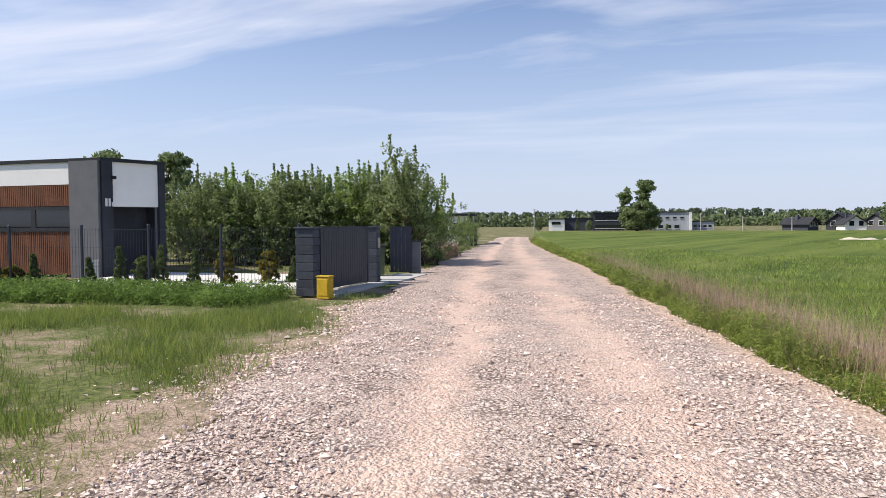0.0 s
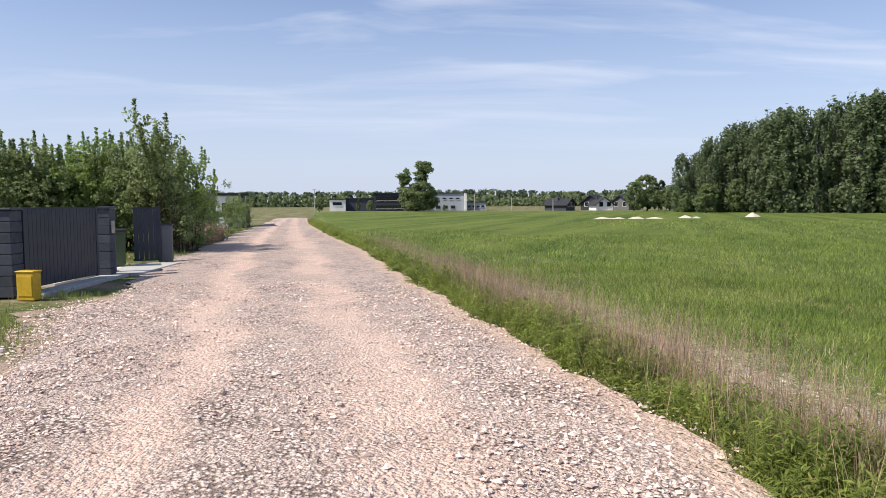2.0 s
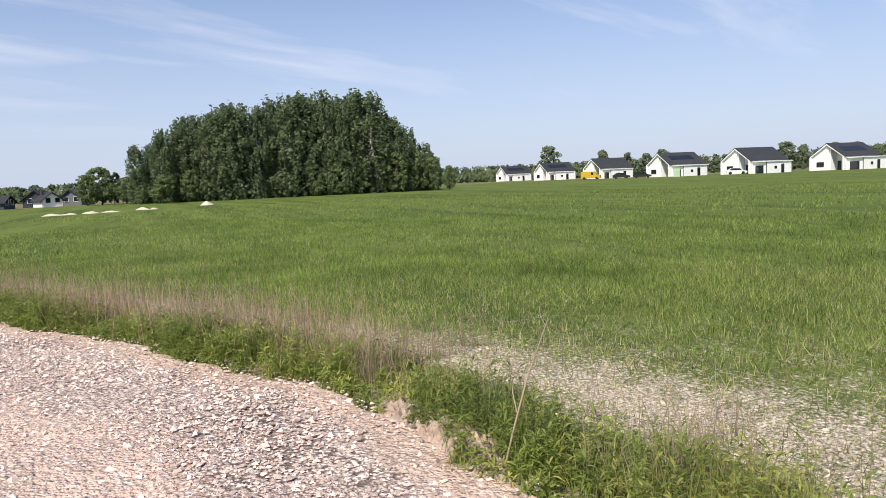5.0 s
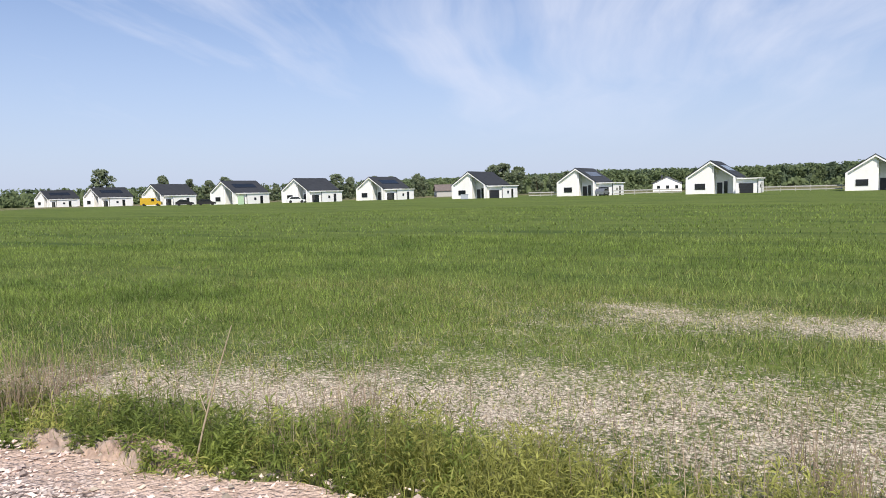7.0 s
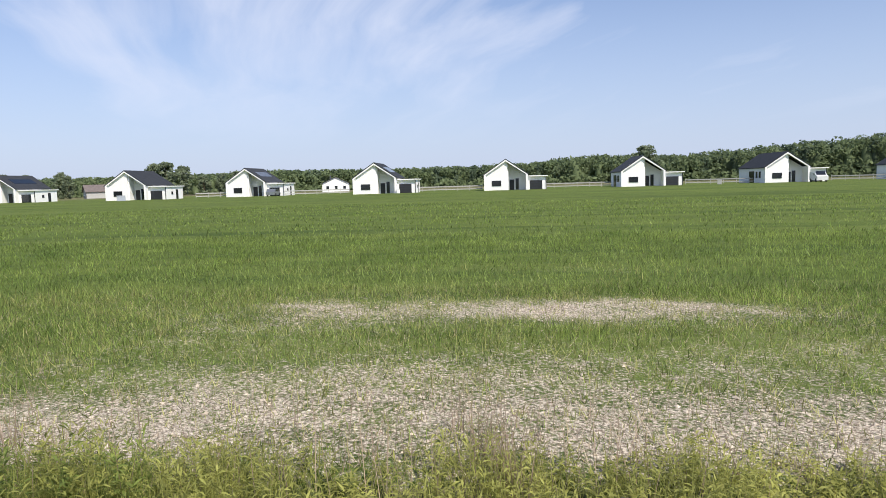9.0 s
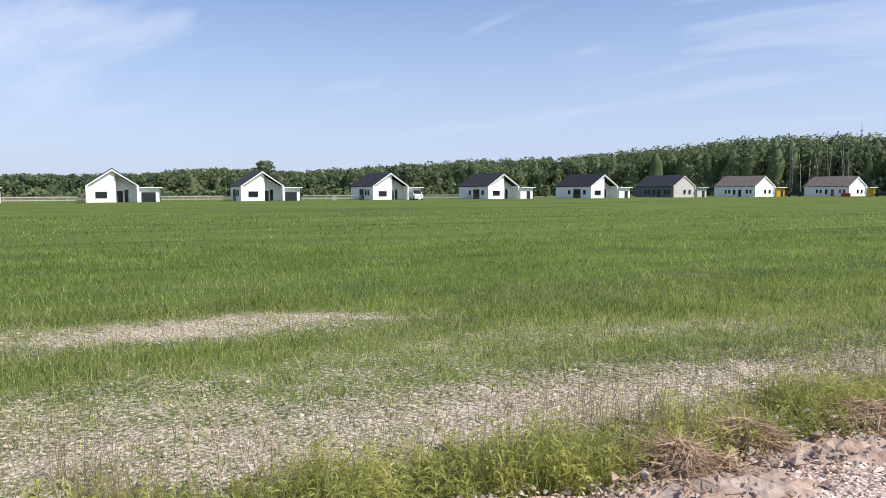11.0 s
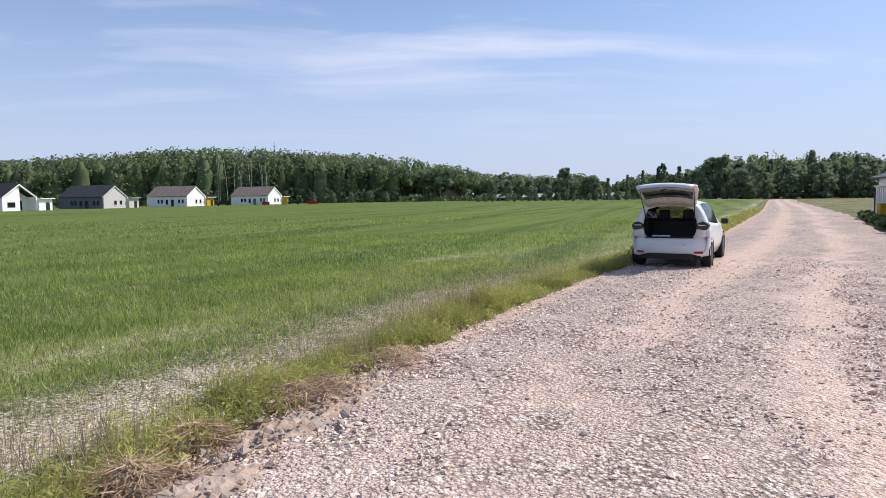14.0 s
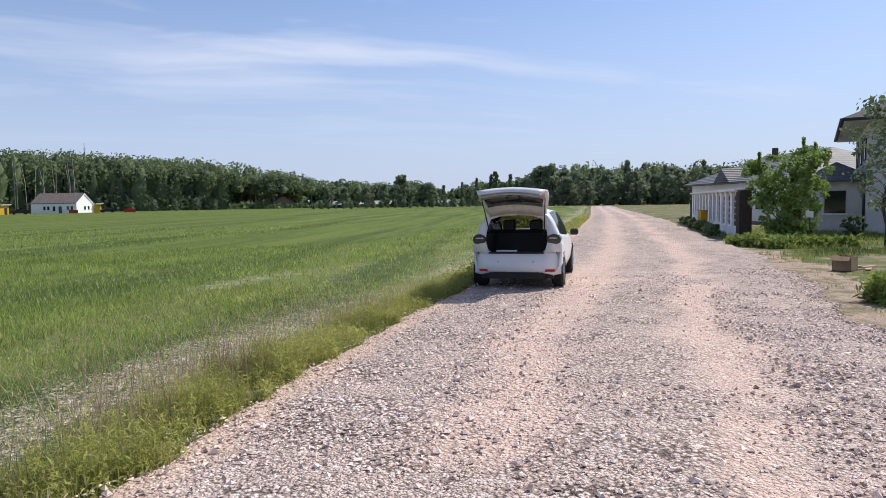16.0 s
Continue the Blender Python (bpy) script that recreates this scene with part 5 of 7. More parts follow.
# wheelie bins in the yard
for bx, by, turn in ((-6.15, 22.4, 20), (-6.65, 22.9, -10)):
    b = thing("wheelie_bin", pose(bx, by, -0.02, 0, 0, turn), "dark green plastic wheelie bin standing in the yard", "bin", "wheelie bins")
    part("bin_body", prism([(-0.24, 0.05), (0.24, 0.05), (0.29, 0.95), (-0.29, 0.95)], -0.3, 0.3), M["leaf_pine"], b)
    part("lid", boxes((-0.31, 0.31, -0.33, 0.33, 0.95, 1.02), bevel=0.02), M["black"], b)
    for s in (-0.22, 0.22):
        part("wheel", boxes((s - 0.03, s + 0.03, 0.22, 0.4, 0.0, 0.18), bevel=0.03), M["black"], b)

# wire panel fence
FP = [(-6.0, 16.55), (-8.3, 16.7), (-10.6, 16.85), (-12.9, 17.0), (-15.2, 16.8), (-17.5, 16.4), (-19.8, 15.9), (-22.1, 15.3)]
for i in range(len(FP) - 1):
    L = math.dist(FP[i], FP[i + 1])
    f = thing("wire_fence_panel", sheet(FP[i], FP[i + 1], 0), "dark grey welded wire fence panel with its post", "fence", "panels of the wire fence")
    part("fence_post", boxes((-0.03, 0.03, -0.03, 0.03, -0.15, 1.72), bevel=0.005), M["anthracite"], f)
    wires = [(x, x + 0.006, -0.003, 0.003, 0.0, 1.62) for x in np.arange(0.1, L, 0.10)] + [(0.03, L, -0.006, 0.0, z, z + 0.007) for z in (0.06, 0.56, 1.08, 1.58)]
    tagged(part("wire_mesh", boxes(*wires), M["anthracite"], f), kind="stuff")


def conifer(x, y, h, w, mat, seed, label, shape="column"):
    ms = tree_meshes("conifer", seed, h, w, M["bark"], mat, 0.035, 0.02, 80, 40, 0.06, shape, gap=0.0)
    return make_tree("conifer_shrub", ms, pose(x, y, -0.08), label, "shrub", "conifers along the fence")


for i, (x, y, h, w, gold) in enumerate(((-13.0, 17.4, 0.85, 0.42, 0), (-14.7, 17.3, 0.95, 0.5, 0), (-12.7, 18.4, 1.12, 0.5, 0), (-11.7, 18.9, 1.15, 0.46, 0), (-12.2, 18.7, 0.8, 0.7, 0), (-10.2, 18.2, 1.05, 0.45, 0),
                                       (-9.4, 18.8, 1.0, 0.62, 1), (-8.5, 19.5, 0.95, 0.7, 1), (-7.7, 19.6, 0.8, 0.4, 0), (-16.0, 16.9, 0.8, 0.8, 0), (-17.2, 16.7, 0.9, 0.5, 0), (-15.4, 17.0, 0.6, 0.6, 1))):
    conifer(x, y, h, w, M["thuja_gold"] if gold else M["thuja"], 300 + i, "golden-tipped globe conifer on a short stem" if gold else "small dark green columnar conifer beside the fence", "round" if w > 0.55 else "cone")
meter = thing("meter_post", pose(-13.4, 18.0, -0.05, 0, 0, 20), "white plastic meter post in the flower bed", "post")
part("body", boxes((-0.09, 0.09, -0.06, 0.06, 0, 0.7), bevel=0.01), M["white_paint"], meter)
part("lid", boxes((-0.1, 0.1, -0.07, 0.07, 0.7, 0.73)), M["white_paint"], meter)
# tall broadleaf behind the house
place("garden_tree", BROAD, [(-21.0, 31.4, 5.3), (-23.0, 30, 5.4)], "dark green broadleaf tree behind the flat-roofed house", "trees behind the house", 77)
# ---- the distance along the road and behind the fields ----
def plain_building(name, az0, az1, d, z1, mat, label, windows=(), depth=8.0, category="building", roof=True, turn=0.0):
    p, q = ahead(az0, d), ahead(az1, d)
    L = (q - p).length
    b = thing(name, sheet(p[:2], q[:2], 0) @ pose(0, 0, -0.1, 0, 0, turn), label, category)
    part("wall", boxes((0, L, 0, depth, 0, z1)), M[mat], b)
    if roof:
        part("roof", boxes((-0.15, L + 0.15, -0.2, depth + 0.2, z1, z1 + 0.18)), M["roof_dark"], b)
    for x0, x1, a, c in windows:
        w = part("window", boxes((x0 * L, x1 * L, -0.06, -0.003, a, c)), M["window"], b)
        part("sill", boxes((x0 * L - 0.05, x1 * L + 0.05, -0.1, -0.003, a - 0.08, a)), M["white_paint"], w)
    return b


plain_building("white_building", -14.9, -12.6, 53, 2.35, "stucco_white", "white cubic house with a dark edge behind shrubs", [(0.2, 0.45, 0.9, 1.8)], 5)
edgeb = thing("dark_wall", pose(-10.15, 54.6, -0.1), "black wall at the side of the white house", "wall")
part("wall", boxes((-0.12, 0.12, 0, 1.6, 0, 2.4)), M["dark_blue"], edgeb)
part("coping", boxes((-0.16, 0.16, -0.04, 1.64, 2.4, 2.45)), M["dark_blue"], edgeb)
plain_building("small_white_building", -6.2, -4.9, 146, 2.4, "stucco_white", "small white building with a strip window", [(0.2, 0.75, 1.3, 1.9)])
plain_building("long_shed", -4.9, -2.2, 149, 2.6, "block", "long low grey shed behind bushes", [], 12)
plain_building("office_building", -2.6, 1.2, 147, 3.7, "dark_blue", "dark two-storey office building with grey glazing", [(0.05, 0.95, 2.2, 3.0), (0.05, 0.95, 0.5, 1.2)])
plain_building("hall_building", 2.2, 5.0, 148, 3.7, "blue_grey", "pale blue-grey hall with a row of small windows", [(0.12 + i * 0.2, 0.22 + i * 0.2, 2.4, 2.75) for i in range(4)] + [(0.12 + i * 0.22, 0.25 + i * 0.22, 0.4, 1.1) for i in range(3)])
plain_building("annex_building", 5.05, 6.7, 150, 1.75, "blue_grey", "low grey annex of the hall", [(0.1 + i * 0.22, 0.24 + i * 0.22, 0.6, 1.1) for i in range(4)])
edge_p = thing("white_corner_panel", pose(*ahead(5.0, 147.5)[:2], -0.1), "white corner panel of the hall", "panel")
part("panel", boxes((-0.25, 0.25, 0, 0.4, 0, 3.8)), M["stucco_white"], edge_p)
part("cap", boxes((-0.3, 0.3, -0.05, 0.45, 3.8, 3.86)), M["frame"], edge_p)


def gable_house(x, y, turn, w, l, eave, ridge, wall, roof, label, windows=2, chimney=True):
    """A house with its gable along local x facing -y."""
    h = thing("gabled_house", pose(x, y, -0.1, 0, 0, turn), label, "house")
    part("wall", prism([(-w / 2, 0), (w / 2, 0), (w / 2, eave), (0, ridge - 0.1), (-w / 2, eave)], 0, l), M[wall], h)
    for s in (-1, 1):
        part("roof", prism([(0, ridge + 0.12), (s * (w / 2 + 0.4), eave - 0.15), (s * (w / 2 + 0.4), eave - 0.3), (0, ridge - 0.03)], -0.4, l + 0.4), M[roof], h)
    for i in range(windows):
        x0 = -w / 2 + (i + 0.6) * w / (windows + 0.2) - 0.3
        win = part("window", boxes((x0, x0 + 0.8, -0.05, -0.002, 0.8, 1.7)), M["window"], h)
        part("frame", frame_ring(x0, x0 + 0.8, 0.8, 1.7, 0.06, -0.07, -0.002), M["white_paint"], win)
    if chimney:
        part("chimney", boxes((-w * 0.2 - 0.2, -w * 0.2 + 0.2, l * 0.5, l * 0.5 + 0.5, eave, ridge + 0.5)), M["block"], h)
    return h


for az, d, tn, w, l, ev, rg, wl_ in ((13.6, 142, 60, 3.4, 5, 1.3, 2.4, "block"), (15.2, 150, -20, 4.4, 5, 1.5, 3.2, "dark_blue"), (16.3, 146, 20, 3.6, 4.5, 1.3, 2.7, "stucco_white"), (17.5, 150, -30, 4.2, 5, 1.5, 3.0, "stucco_grey")):
    p = ahead(az, d)
    gable_house(p.x, p.y, tn - az, w, l, ev, rg, wl_, "roof_dark", "distant house with a steep dark gabled roof beyond the field")

def lobed_tree(height, lobes, leaf, size, seed, bark, leafmat):
    """A crown of many leafy clumps filling a few unequal lobes (x, y, z, reach across, reach up; all for a height of 1), on forked limbs."""
    r = np.random.default_rng(seed)
    C, O = [], []
    wood = [tube_arrays([(0, 0, -0.1), (0.01 * height, 0, 0.2 * height), (0.03 * height, 0, 0.45 * height)], [0.035 * height, 0.028 * height, 0.02 * height], 7)]
    for x, y, z, w, h in lobes:
        mid = np.array((x, y, z)) * height
        wood.append(tube_arrays([(0.02 * height, 0, 0.3 * height * min(1, z * 1.5)), mid * np.array((0.6, 0.6, 0.8)), mid + np.array((0, 0, h * height * 0.5))], [0.018 * height, 0.012 * height, 0.003 * height], 5))
        for k in range(int(14 + 640 * w * h)):
            d = r.normal(size=3)
            d /= np.linalg.norm(d)
            c = mid + d * np.array((w, w, h)) * height * r.uniform(0.45, 1.05)
            q = blob(r, leaf, np.array((0.075, 0.075, 0.055)) * height * r.uniform(0.5, 1.2), c)
            C.append(q)
            O.append((q - c) / (0.07 * height) + d * 1.2 + np.array((0, 0, 0.4)))
    C, O = np.concatenate(C), np.concatenate(O)
    keep = C[:, 2] > 0.02 * height
    return mesh_arrays("wood", *join(wood), bark), mesh_arrays("leaves", *leaves(C[keep], size, r, out=O[keep]), leafmat)


p = ahead(0.9, 138)
ms = lobed_tree(10.2, [(-0.22, 0, 0.66, 0.11, 0.20), (0.16, 0, 0.86, 0.19, 0.10), (0.10, 0.05, 0.68, 0.12, 0.14), (0.06, -0.1, 0.40, 0.30, 0.22), (-0.12, 0.1, 0.30, 0.24, 0.22), (0.30, 0, 0.24, 0.16, 0.18), (0.02, 0, 0.12, 0.30, 0.12)], 55, 0.30, 91, M["bark"], M["leaf_dark"])
make_tree("lone_tree", ms, pose(p.x, p.y, -0.1), "large lone tree with a two-part crown beyond the field")
place("field_tree", BROAD + FAR_BIRCH[:1], [(*ahead(az, d)[:2], h) for az, d, h in ((18.6, 132, 5.2), (19.6, 134, 6.6), (20.5, 136, 5.6), (21.3, 133, 4.6), (22.4, 130, 6.2), (23.2, 136, 5.8), (12.3, 150, 3.6), (-7.0, 140, 2.8), (-3.9, 140, 2.4), (-2.9, 142, 2.2), (3.2, 144, 1.3), (5.4, 146, 1.2))],
      "green tree standing beyond the far edge of the field", "trees beyond the field", 92)
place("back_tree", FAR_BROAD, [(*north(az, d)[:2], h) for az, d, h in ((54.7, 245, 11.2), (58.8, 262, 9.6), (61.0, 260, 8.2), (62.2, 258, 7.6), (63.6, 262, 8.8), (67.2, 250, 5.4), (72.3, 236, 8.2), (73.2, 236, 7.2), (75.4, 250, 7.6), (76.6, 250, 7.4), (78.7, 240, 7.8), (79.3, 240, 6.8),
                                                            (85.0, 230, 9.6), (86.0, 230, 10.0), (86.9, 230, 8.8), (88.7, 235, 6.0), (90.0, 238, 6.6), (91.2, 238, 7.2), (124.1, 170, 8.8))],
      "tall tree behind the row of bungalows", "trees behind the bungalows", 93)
# the old barn and villa seen between bungalows
b = north(80.3, 235)
gable_house(b.x, b.y, -165, 9, 16, 2.2, 4.0, "concrete", "roof_brown", "old pale barn with a low brown roof behind the bungalows", 5, False)
b = north(98.9, 210)
gable_house(b.x, b.y, -100, 8, 8, 2.6, 4.4, "stucco_white", "roof_dark", "white two-storey villa with a dark roof behind the field", 3)
b = north(183.6, 262)
gable_house(b.x, b.y, -180, 7, 8, 2.4, 4.6, "cardboard", "roof_brown", "reddish house half hidden among tall trees", 2)

# forest: one long wood behind everything, its skyline rising and falling
SKY = [(-30, 0.95), (-8, 0.85), (8, 1.0), (14, 0.8), (20, 0.95), (48, 0.9), (70, 0.95), (88, 1.1), (92, 1.3), (98, 1.25), (104, 1.2), (110, 1.25), (116, 1.42), (120, 1.85), (124, 1.7), (127, 1.55), (131, 1.88), (135, 2.15), (140.5, 2.5), (146, 2.6), (150, 2.85),
       (154, 3.2), (158, 3.5), (162, 3.97), (167, 3.92), (171, 3.75), (175, 3.5), (178, 3.3), (181, 2.95), (184.2, 2.6), (185.5, 1.9), (187, 1.65), (191, 1.45), (193.4, 1.85), (195.3, 1.5), (196.6, 0.7), (198.3, 1.2), (200.3, 1.6), (202.5, 1.6), (204.5, 2.2),
       (208, 2.55), (211, 2.35), (214.5, 2.5), (222, 2.5), (235, 2.2), (260, 1.6), (330, 1.0)]
def crown_core(c, wid, top, low, slim, r):
    """A lumpy closed body inside a distant crown, so that no light falls through it."""
    zs = np.array([low, low + 0.15 * (1 - low), 0.5 + 0.4 * low, 0.72, 0.86, 0.94])
    rad = np.array([0.72, 0.76, 0.68, 0.48, 0.28, 0.08]) if not slim else np.array([0.8, 0.72, 0.5, 0.3, 0.16, 0.04])
    an = np.linspace(0, 2 * np.pi, 9)[:-1] + r.uniform(0, 1)
    q = rad[:, None] * wid / 2 * 0.72 * r.uniform(0.5, 1.15, (6, 8))
    V = np.stack([c.x + np.cos(an)[None] * q, c.y + np.sin(an)[None] * q, np.repeat(zs[:, None] * top, 8, 1) + r.normal(0, 0.025 * top, (6, 8))], -1).reshape(-1, 3)
    i, j = np.meshgrid(np.arange(5), np.arange(8), indexing="ij")
    return V, np.stack([i * 8 + j, i * 8 + (j + 1) % 8, (i + 1) * 8 + (j + 1) % 8, (i + 1) * 8 + j], -1).reshape(-1, 4)


fr = np.random.default_rng(99)
pieces = {"leaf_forest": [], "leaf_pine": [], "leaf_birch": []}
trunks = []
az = -30.0
while az < 222:
    el = float(np.interp(az, [s[0] for s in SKY], [s[1] for s in SKY]))
    far = 300.0 if az < 88 else 262.0
    tall = el > 1.0
    for row in range(3 if tall else 2):
        d = far + row * 10 + fr.uniform(-4, 4)
        a = az + fr.uniform(-0.4, 0.4)
        gappy = 179.5 < a < 186.2
        top = EYE + d * math.tan(radians(el)) * (fr.uniform(0.91, 1.03) if row else fr.uniform(0.68, 0.97)) * (fr.uniform(0.55, 1.15) if az > 186 else 1)
        top = max(top, 2.5)
        wid = max(5.5, 0.56 * top + 3.2) * fr.uniform(0.8, 1.35)
        if gappy and row < 2 and fr.uniform() < 0.35:
            continue
        if gappy and row == 2:
            top *= fr.uniform(0.35, 0.75)
        c = north(a, d)
        low = 0.5 if gappy and row < 2 else 0.0
        kind = "leaf_pine" if fr.uniform() < (0.28 if 128 < a < 152 else 0.14 if a > 48 else 0.75) else ("leaf_birch" if fr.uniform() < 0.22 else "leaf_forest")
        nl = 310 if tall else 64
        slim = kind == "leaf_pine"
        nc = 11 if tall else 4
        zz = np.concatenate([fr.uniform(low + 0.05, 0.85, nc - 2), (0.86, 0.93)])
        prof = np.interp(zz, [0, 0.3, 0.62, 0.84, 1], [0.6, 0.85, 1.0, 0.92, 0.5]) if not slim else np.interp(zz, [0, 0.3, 1], [0.95, 0.8, 0.0])
        ang = fr.uniform(0, 2 * np.pi, nc)
        rad = wid / 2 * prof * fr.uniform(0.35, 0.85, nc)
        mid = np.stack([c.x + np.cos(ang) * rad, c.y + np.sin(ang) * rad, zz * top], 1)
        rc_ = wid * (0.21 if not slim else 0.15) * fr.uniform(0.7, 1.25, nc)
        mid[:, 2] = np.minimum(mid[:, 2], top - rc_ * 0.6)
        own = np.repeat(np.arange(nc), nl // nc)
        d3 = fr.normal(size=(len(own), 3))
        d3 /= np.linalg.norm(d3, axis=1)[:, None]
        d3[:, 2] = np.abs(d3[:, 2]) * fr.choice([1, 1, 1, -1], len(own))
        C = mid[own] + d3 * rc_[own][:, None] * np.array((1, 1, 0.85)) * fr.uniform(0.75, 1.1, (len(own), 1))
        C[:, 2] = np.maximum(C[:, 2], 0.1)
        pieces[kind].append(leaves(C, 0.70 if tall else 0.75, fr, out=d3 + np.array((0, 0, 0.25)), loose=0.65))
        pieces[kind].append(crown_core(c, wid, top, low, kind == "leaf_pine", fr))
        if (gappy and fr.uniform() < 0.6) or (164.5 < a < 169 and row == 0):
            q = c if gappy else north(a, far - 9)
            trunks.append(tube_arrays([(q.x, q.y, -0.2), (q.x + fr.normal(0, 0.3), q.y, top * 0.5), (q.x + fr.normal(0, 0.6), q.y, top * 0.9)], [0.11, 0.09, 0.04], 4))
    az += 0.42
# a low closed band of scrub runs on beneath the thin far trees up the road
n = 9500
ua = fr.uniform(-30, 89, n)
uz = fr.uniform(0, 1, n) * (4.3 + 0.8 * np.sin(ua * 0.9) * np.sin(ua * 0.37 + 1) + 0.6 * np.sin(ua * 3.7))
ud = 296 + fr.uniform(-4, 4, n)
un_ = np.stack([np.sin(np.radians(ua)), np.cos(np.radians(ua))], 1)
pieces["leaf_forest"].append(leaves(np.concatenate([un_ * ud[:, None], uz[:, None]], 1), 1.0, fr, out=np.concatenate([-un_, np.full((n, 1), 0.6)], 1), loose=0.6))
# undergrowth closes the foot of the wood
n = 9000
ua = fr.uniform(88, 222, n)
uz = fr.uniform(0, 1, n) ** 1.3 * np.interp(ua, [88, 120, 150, 178, 186, 222], [2.0, 4.0, 6.0, 6.0, 2.5, 3.5]) * (0.75 + 0.25 * np.sin(ua * 3.1) * np.sin(ua * 1.3))
uz = np.where((ua > 179.5) & (ua < 186.2), uz * 0.7, uz)
ud = 257 + fr.uniform(-3, 3, n)
un_ = np.stack([np.sin(np.radians(ua)), np.cos(np.radians(ua))], 1)
pieces["leaf_forest"].append(leaves(np.concatenate([un_ * ud[:, None], uz[:, None]], 1), 1.0, fr, out=np.concatenate([-un_, np.full((n, 1), 0.6)], 1), loose=0.6))
for k, lab in (("leaf_forest", "mixed green forest along the horizon"), ("leaf_pine", "dark conifers in the forest along the horizon"), ("leaf_birch", "lighter birches in the forest along the horizon")):
    wood = cover("forest", join(pieces[k]), M[k], lab, "forest")
    wood.data.polygons.foreach_set("use_smooth", np.ones(len(wood.data.polygons), bool))
cover("forest_trunks", join(trunks), M["birch"], "pale bare trunks at the forest's edge", "trunks")

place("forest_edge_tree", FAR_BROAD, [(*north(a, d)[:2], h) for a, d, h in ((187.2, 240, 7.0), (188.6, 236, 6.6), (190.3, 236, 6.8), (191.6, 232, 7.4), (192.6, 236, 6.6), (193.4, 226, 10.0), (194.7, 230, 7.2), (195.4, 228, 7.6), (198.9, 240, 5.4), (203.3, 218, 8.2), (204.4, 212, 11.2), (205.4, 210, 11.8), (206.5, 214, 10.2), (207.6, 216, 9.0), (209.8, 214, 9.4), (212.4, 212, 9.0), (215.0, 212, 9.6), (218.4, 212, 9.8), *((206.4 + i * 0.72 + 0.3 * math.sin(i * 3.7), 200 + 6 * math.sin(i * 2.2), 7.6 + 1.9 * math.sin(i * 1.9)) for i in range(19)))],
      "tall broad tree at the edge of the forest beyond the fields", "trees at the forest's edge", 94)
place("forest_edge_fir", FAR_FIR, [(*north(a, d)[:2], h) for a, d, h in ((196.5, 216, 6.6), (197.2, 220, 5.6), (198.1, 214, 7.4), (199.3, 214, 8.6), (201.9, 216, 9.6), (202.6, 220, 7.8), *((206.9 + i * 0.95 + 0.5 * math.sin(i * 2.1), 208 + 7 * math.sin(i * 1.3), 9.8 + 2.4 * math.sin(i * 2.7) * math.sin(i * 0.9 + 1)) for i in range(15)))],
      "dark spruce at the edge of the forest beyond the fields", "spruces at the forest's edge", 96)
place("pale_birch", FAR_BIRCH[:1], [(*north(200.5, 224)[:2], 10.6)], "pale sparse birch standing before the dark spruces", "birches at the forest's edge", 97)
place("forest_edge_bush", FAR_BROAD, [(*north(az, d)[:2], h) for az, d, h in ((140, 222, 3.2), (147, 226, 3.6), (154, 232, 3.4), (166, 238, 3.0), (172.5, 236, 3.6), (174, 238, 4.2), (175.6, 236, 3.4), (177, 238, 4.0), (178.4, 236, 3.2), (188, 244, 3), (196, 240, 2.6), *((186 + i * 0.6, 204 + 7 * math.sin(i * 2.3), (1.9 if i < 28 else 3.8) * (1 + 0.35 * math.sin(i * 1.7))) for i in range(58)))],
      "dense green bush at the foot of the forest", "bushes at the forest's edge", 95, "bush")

for a, w, mat in ((187.4, 6.5, "block"), (189.9, 7.5, "cardboard"), (192.3, 5.5, "block"), (196.2, 6.0, "blue_grey")):
    b = north(a, 246)
    gable_house(b.x, b.y, 180 - a + 70, w * 0.6, w, 1.3, 2.2, mat, "concrete", "low garden shed with a pale roof at the forest's edge", 1, False)

# radio mast over the forest
p = north(169.5, 285)
mast = thing("radio_mast", pose(p.x, p.y, 0), "thin grey radio mast above the forest", "mast")
part("pole", mesh_arrays("pole", *tube_arrays([(0, 0, 0), (0, 0, 12), (0, 0, 24.5)], [0.3, 0.22, 0.1], 6), M["steel"]), None, mast)
part("aerial", boxes((-0.5, 0.5, -0.08, 0.08, 22.4, 22.6), (-0.08, 0.08, -0.5, 0.5, 21.4, 21.6)), M["steel"], mast)
# utility poles
for az_, d_, h_ in ((-7.4, 130, 4.4), (8.8, 140, 2.8), (5.75, 142, 3.4), (12.2, 138, 2.6)):
    p = ahead(az_, d_)
    u = thing("utility_pole", pose(p.x, p.y, -0.1, 0, 0, -az_), "grey concrete utility pole beyond the field", "pole", "utility poles")
    part("pole", mesh_arrays("pole", *tube_arrays([(0, 0, 0), (0, 0, h_ / 2), (0, 0, h_)], [0.1, 0.085, 0.07], 6), M["concrete"]), None, u)
    part("crossbar", boxes((-0.4, 0.4, -0.04, 0.04, h_ - 0.25, h_ - 0.17)), M["steel"], u)


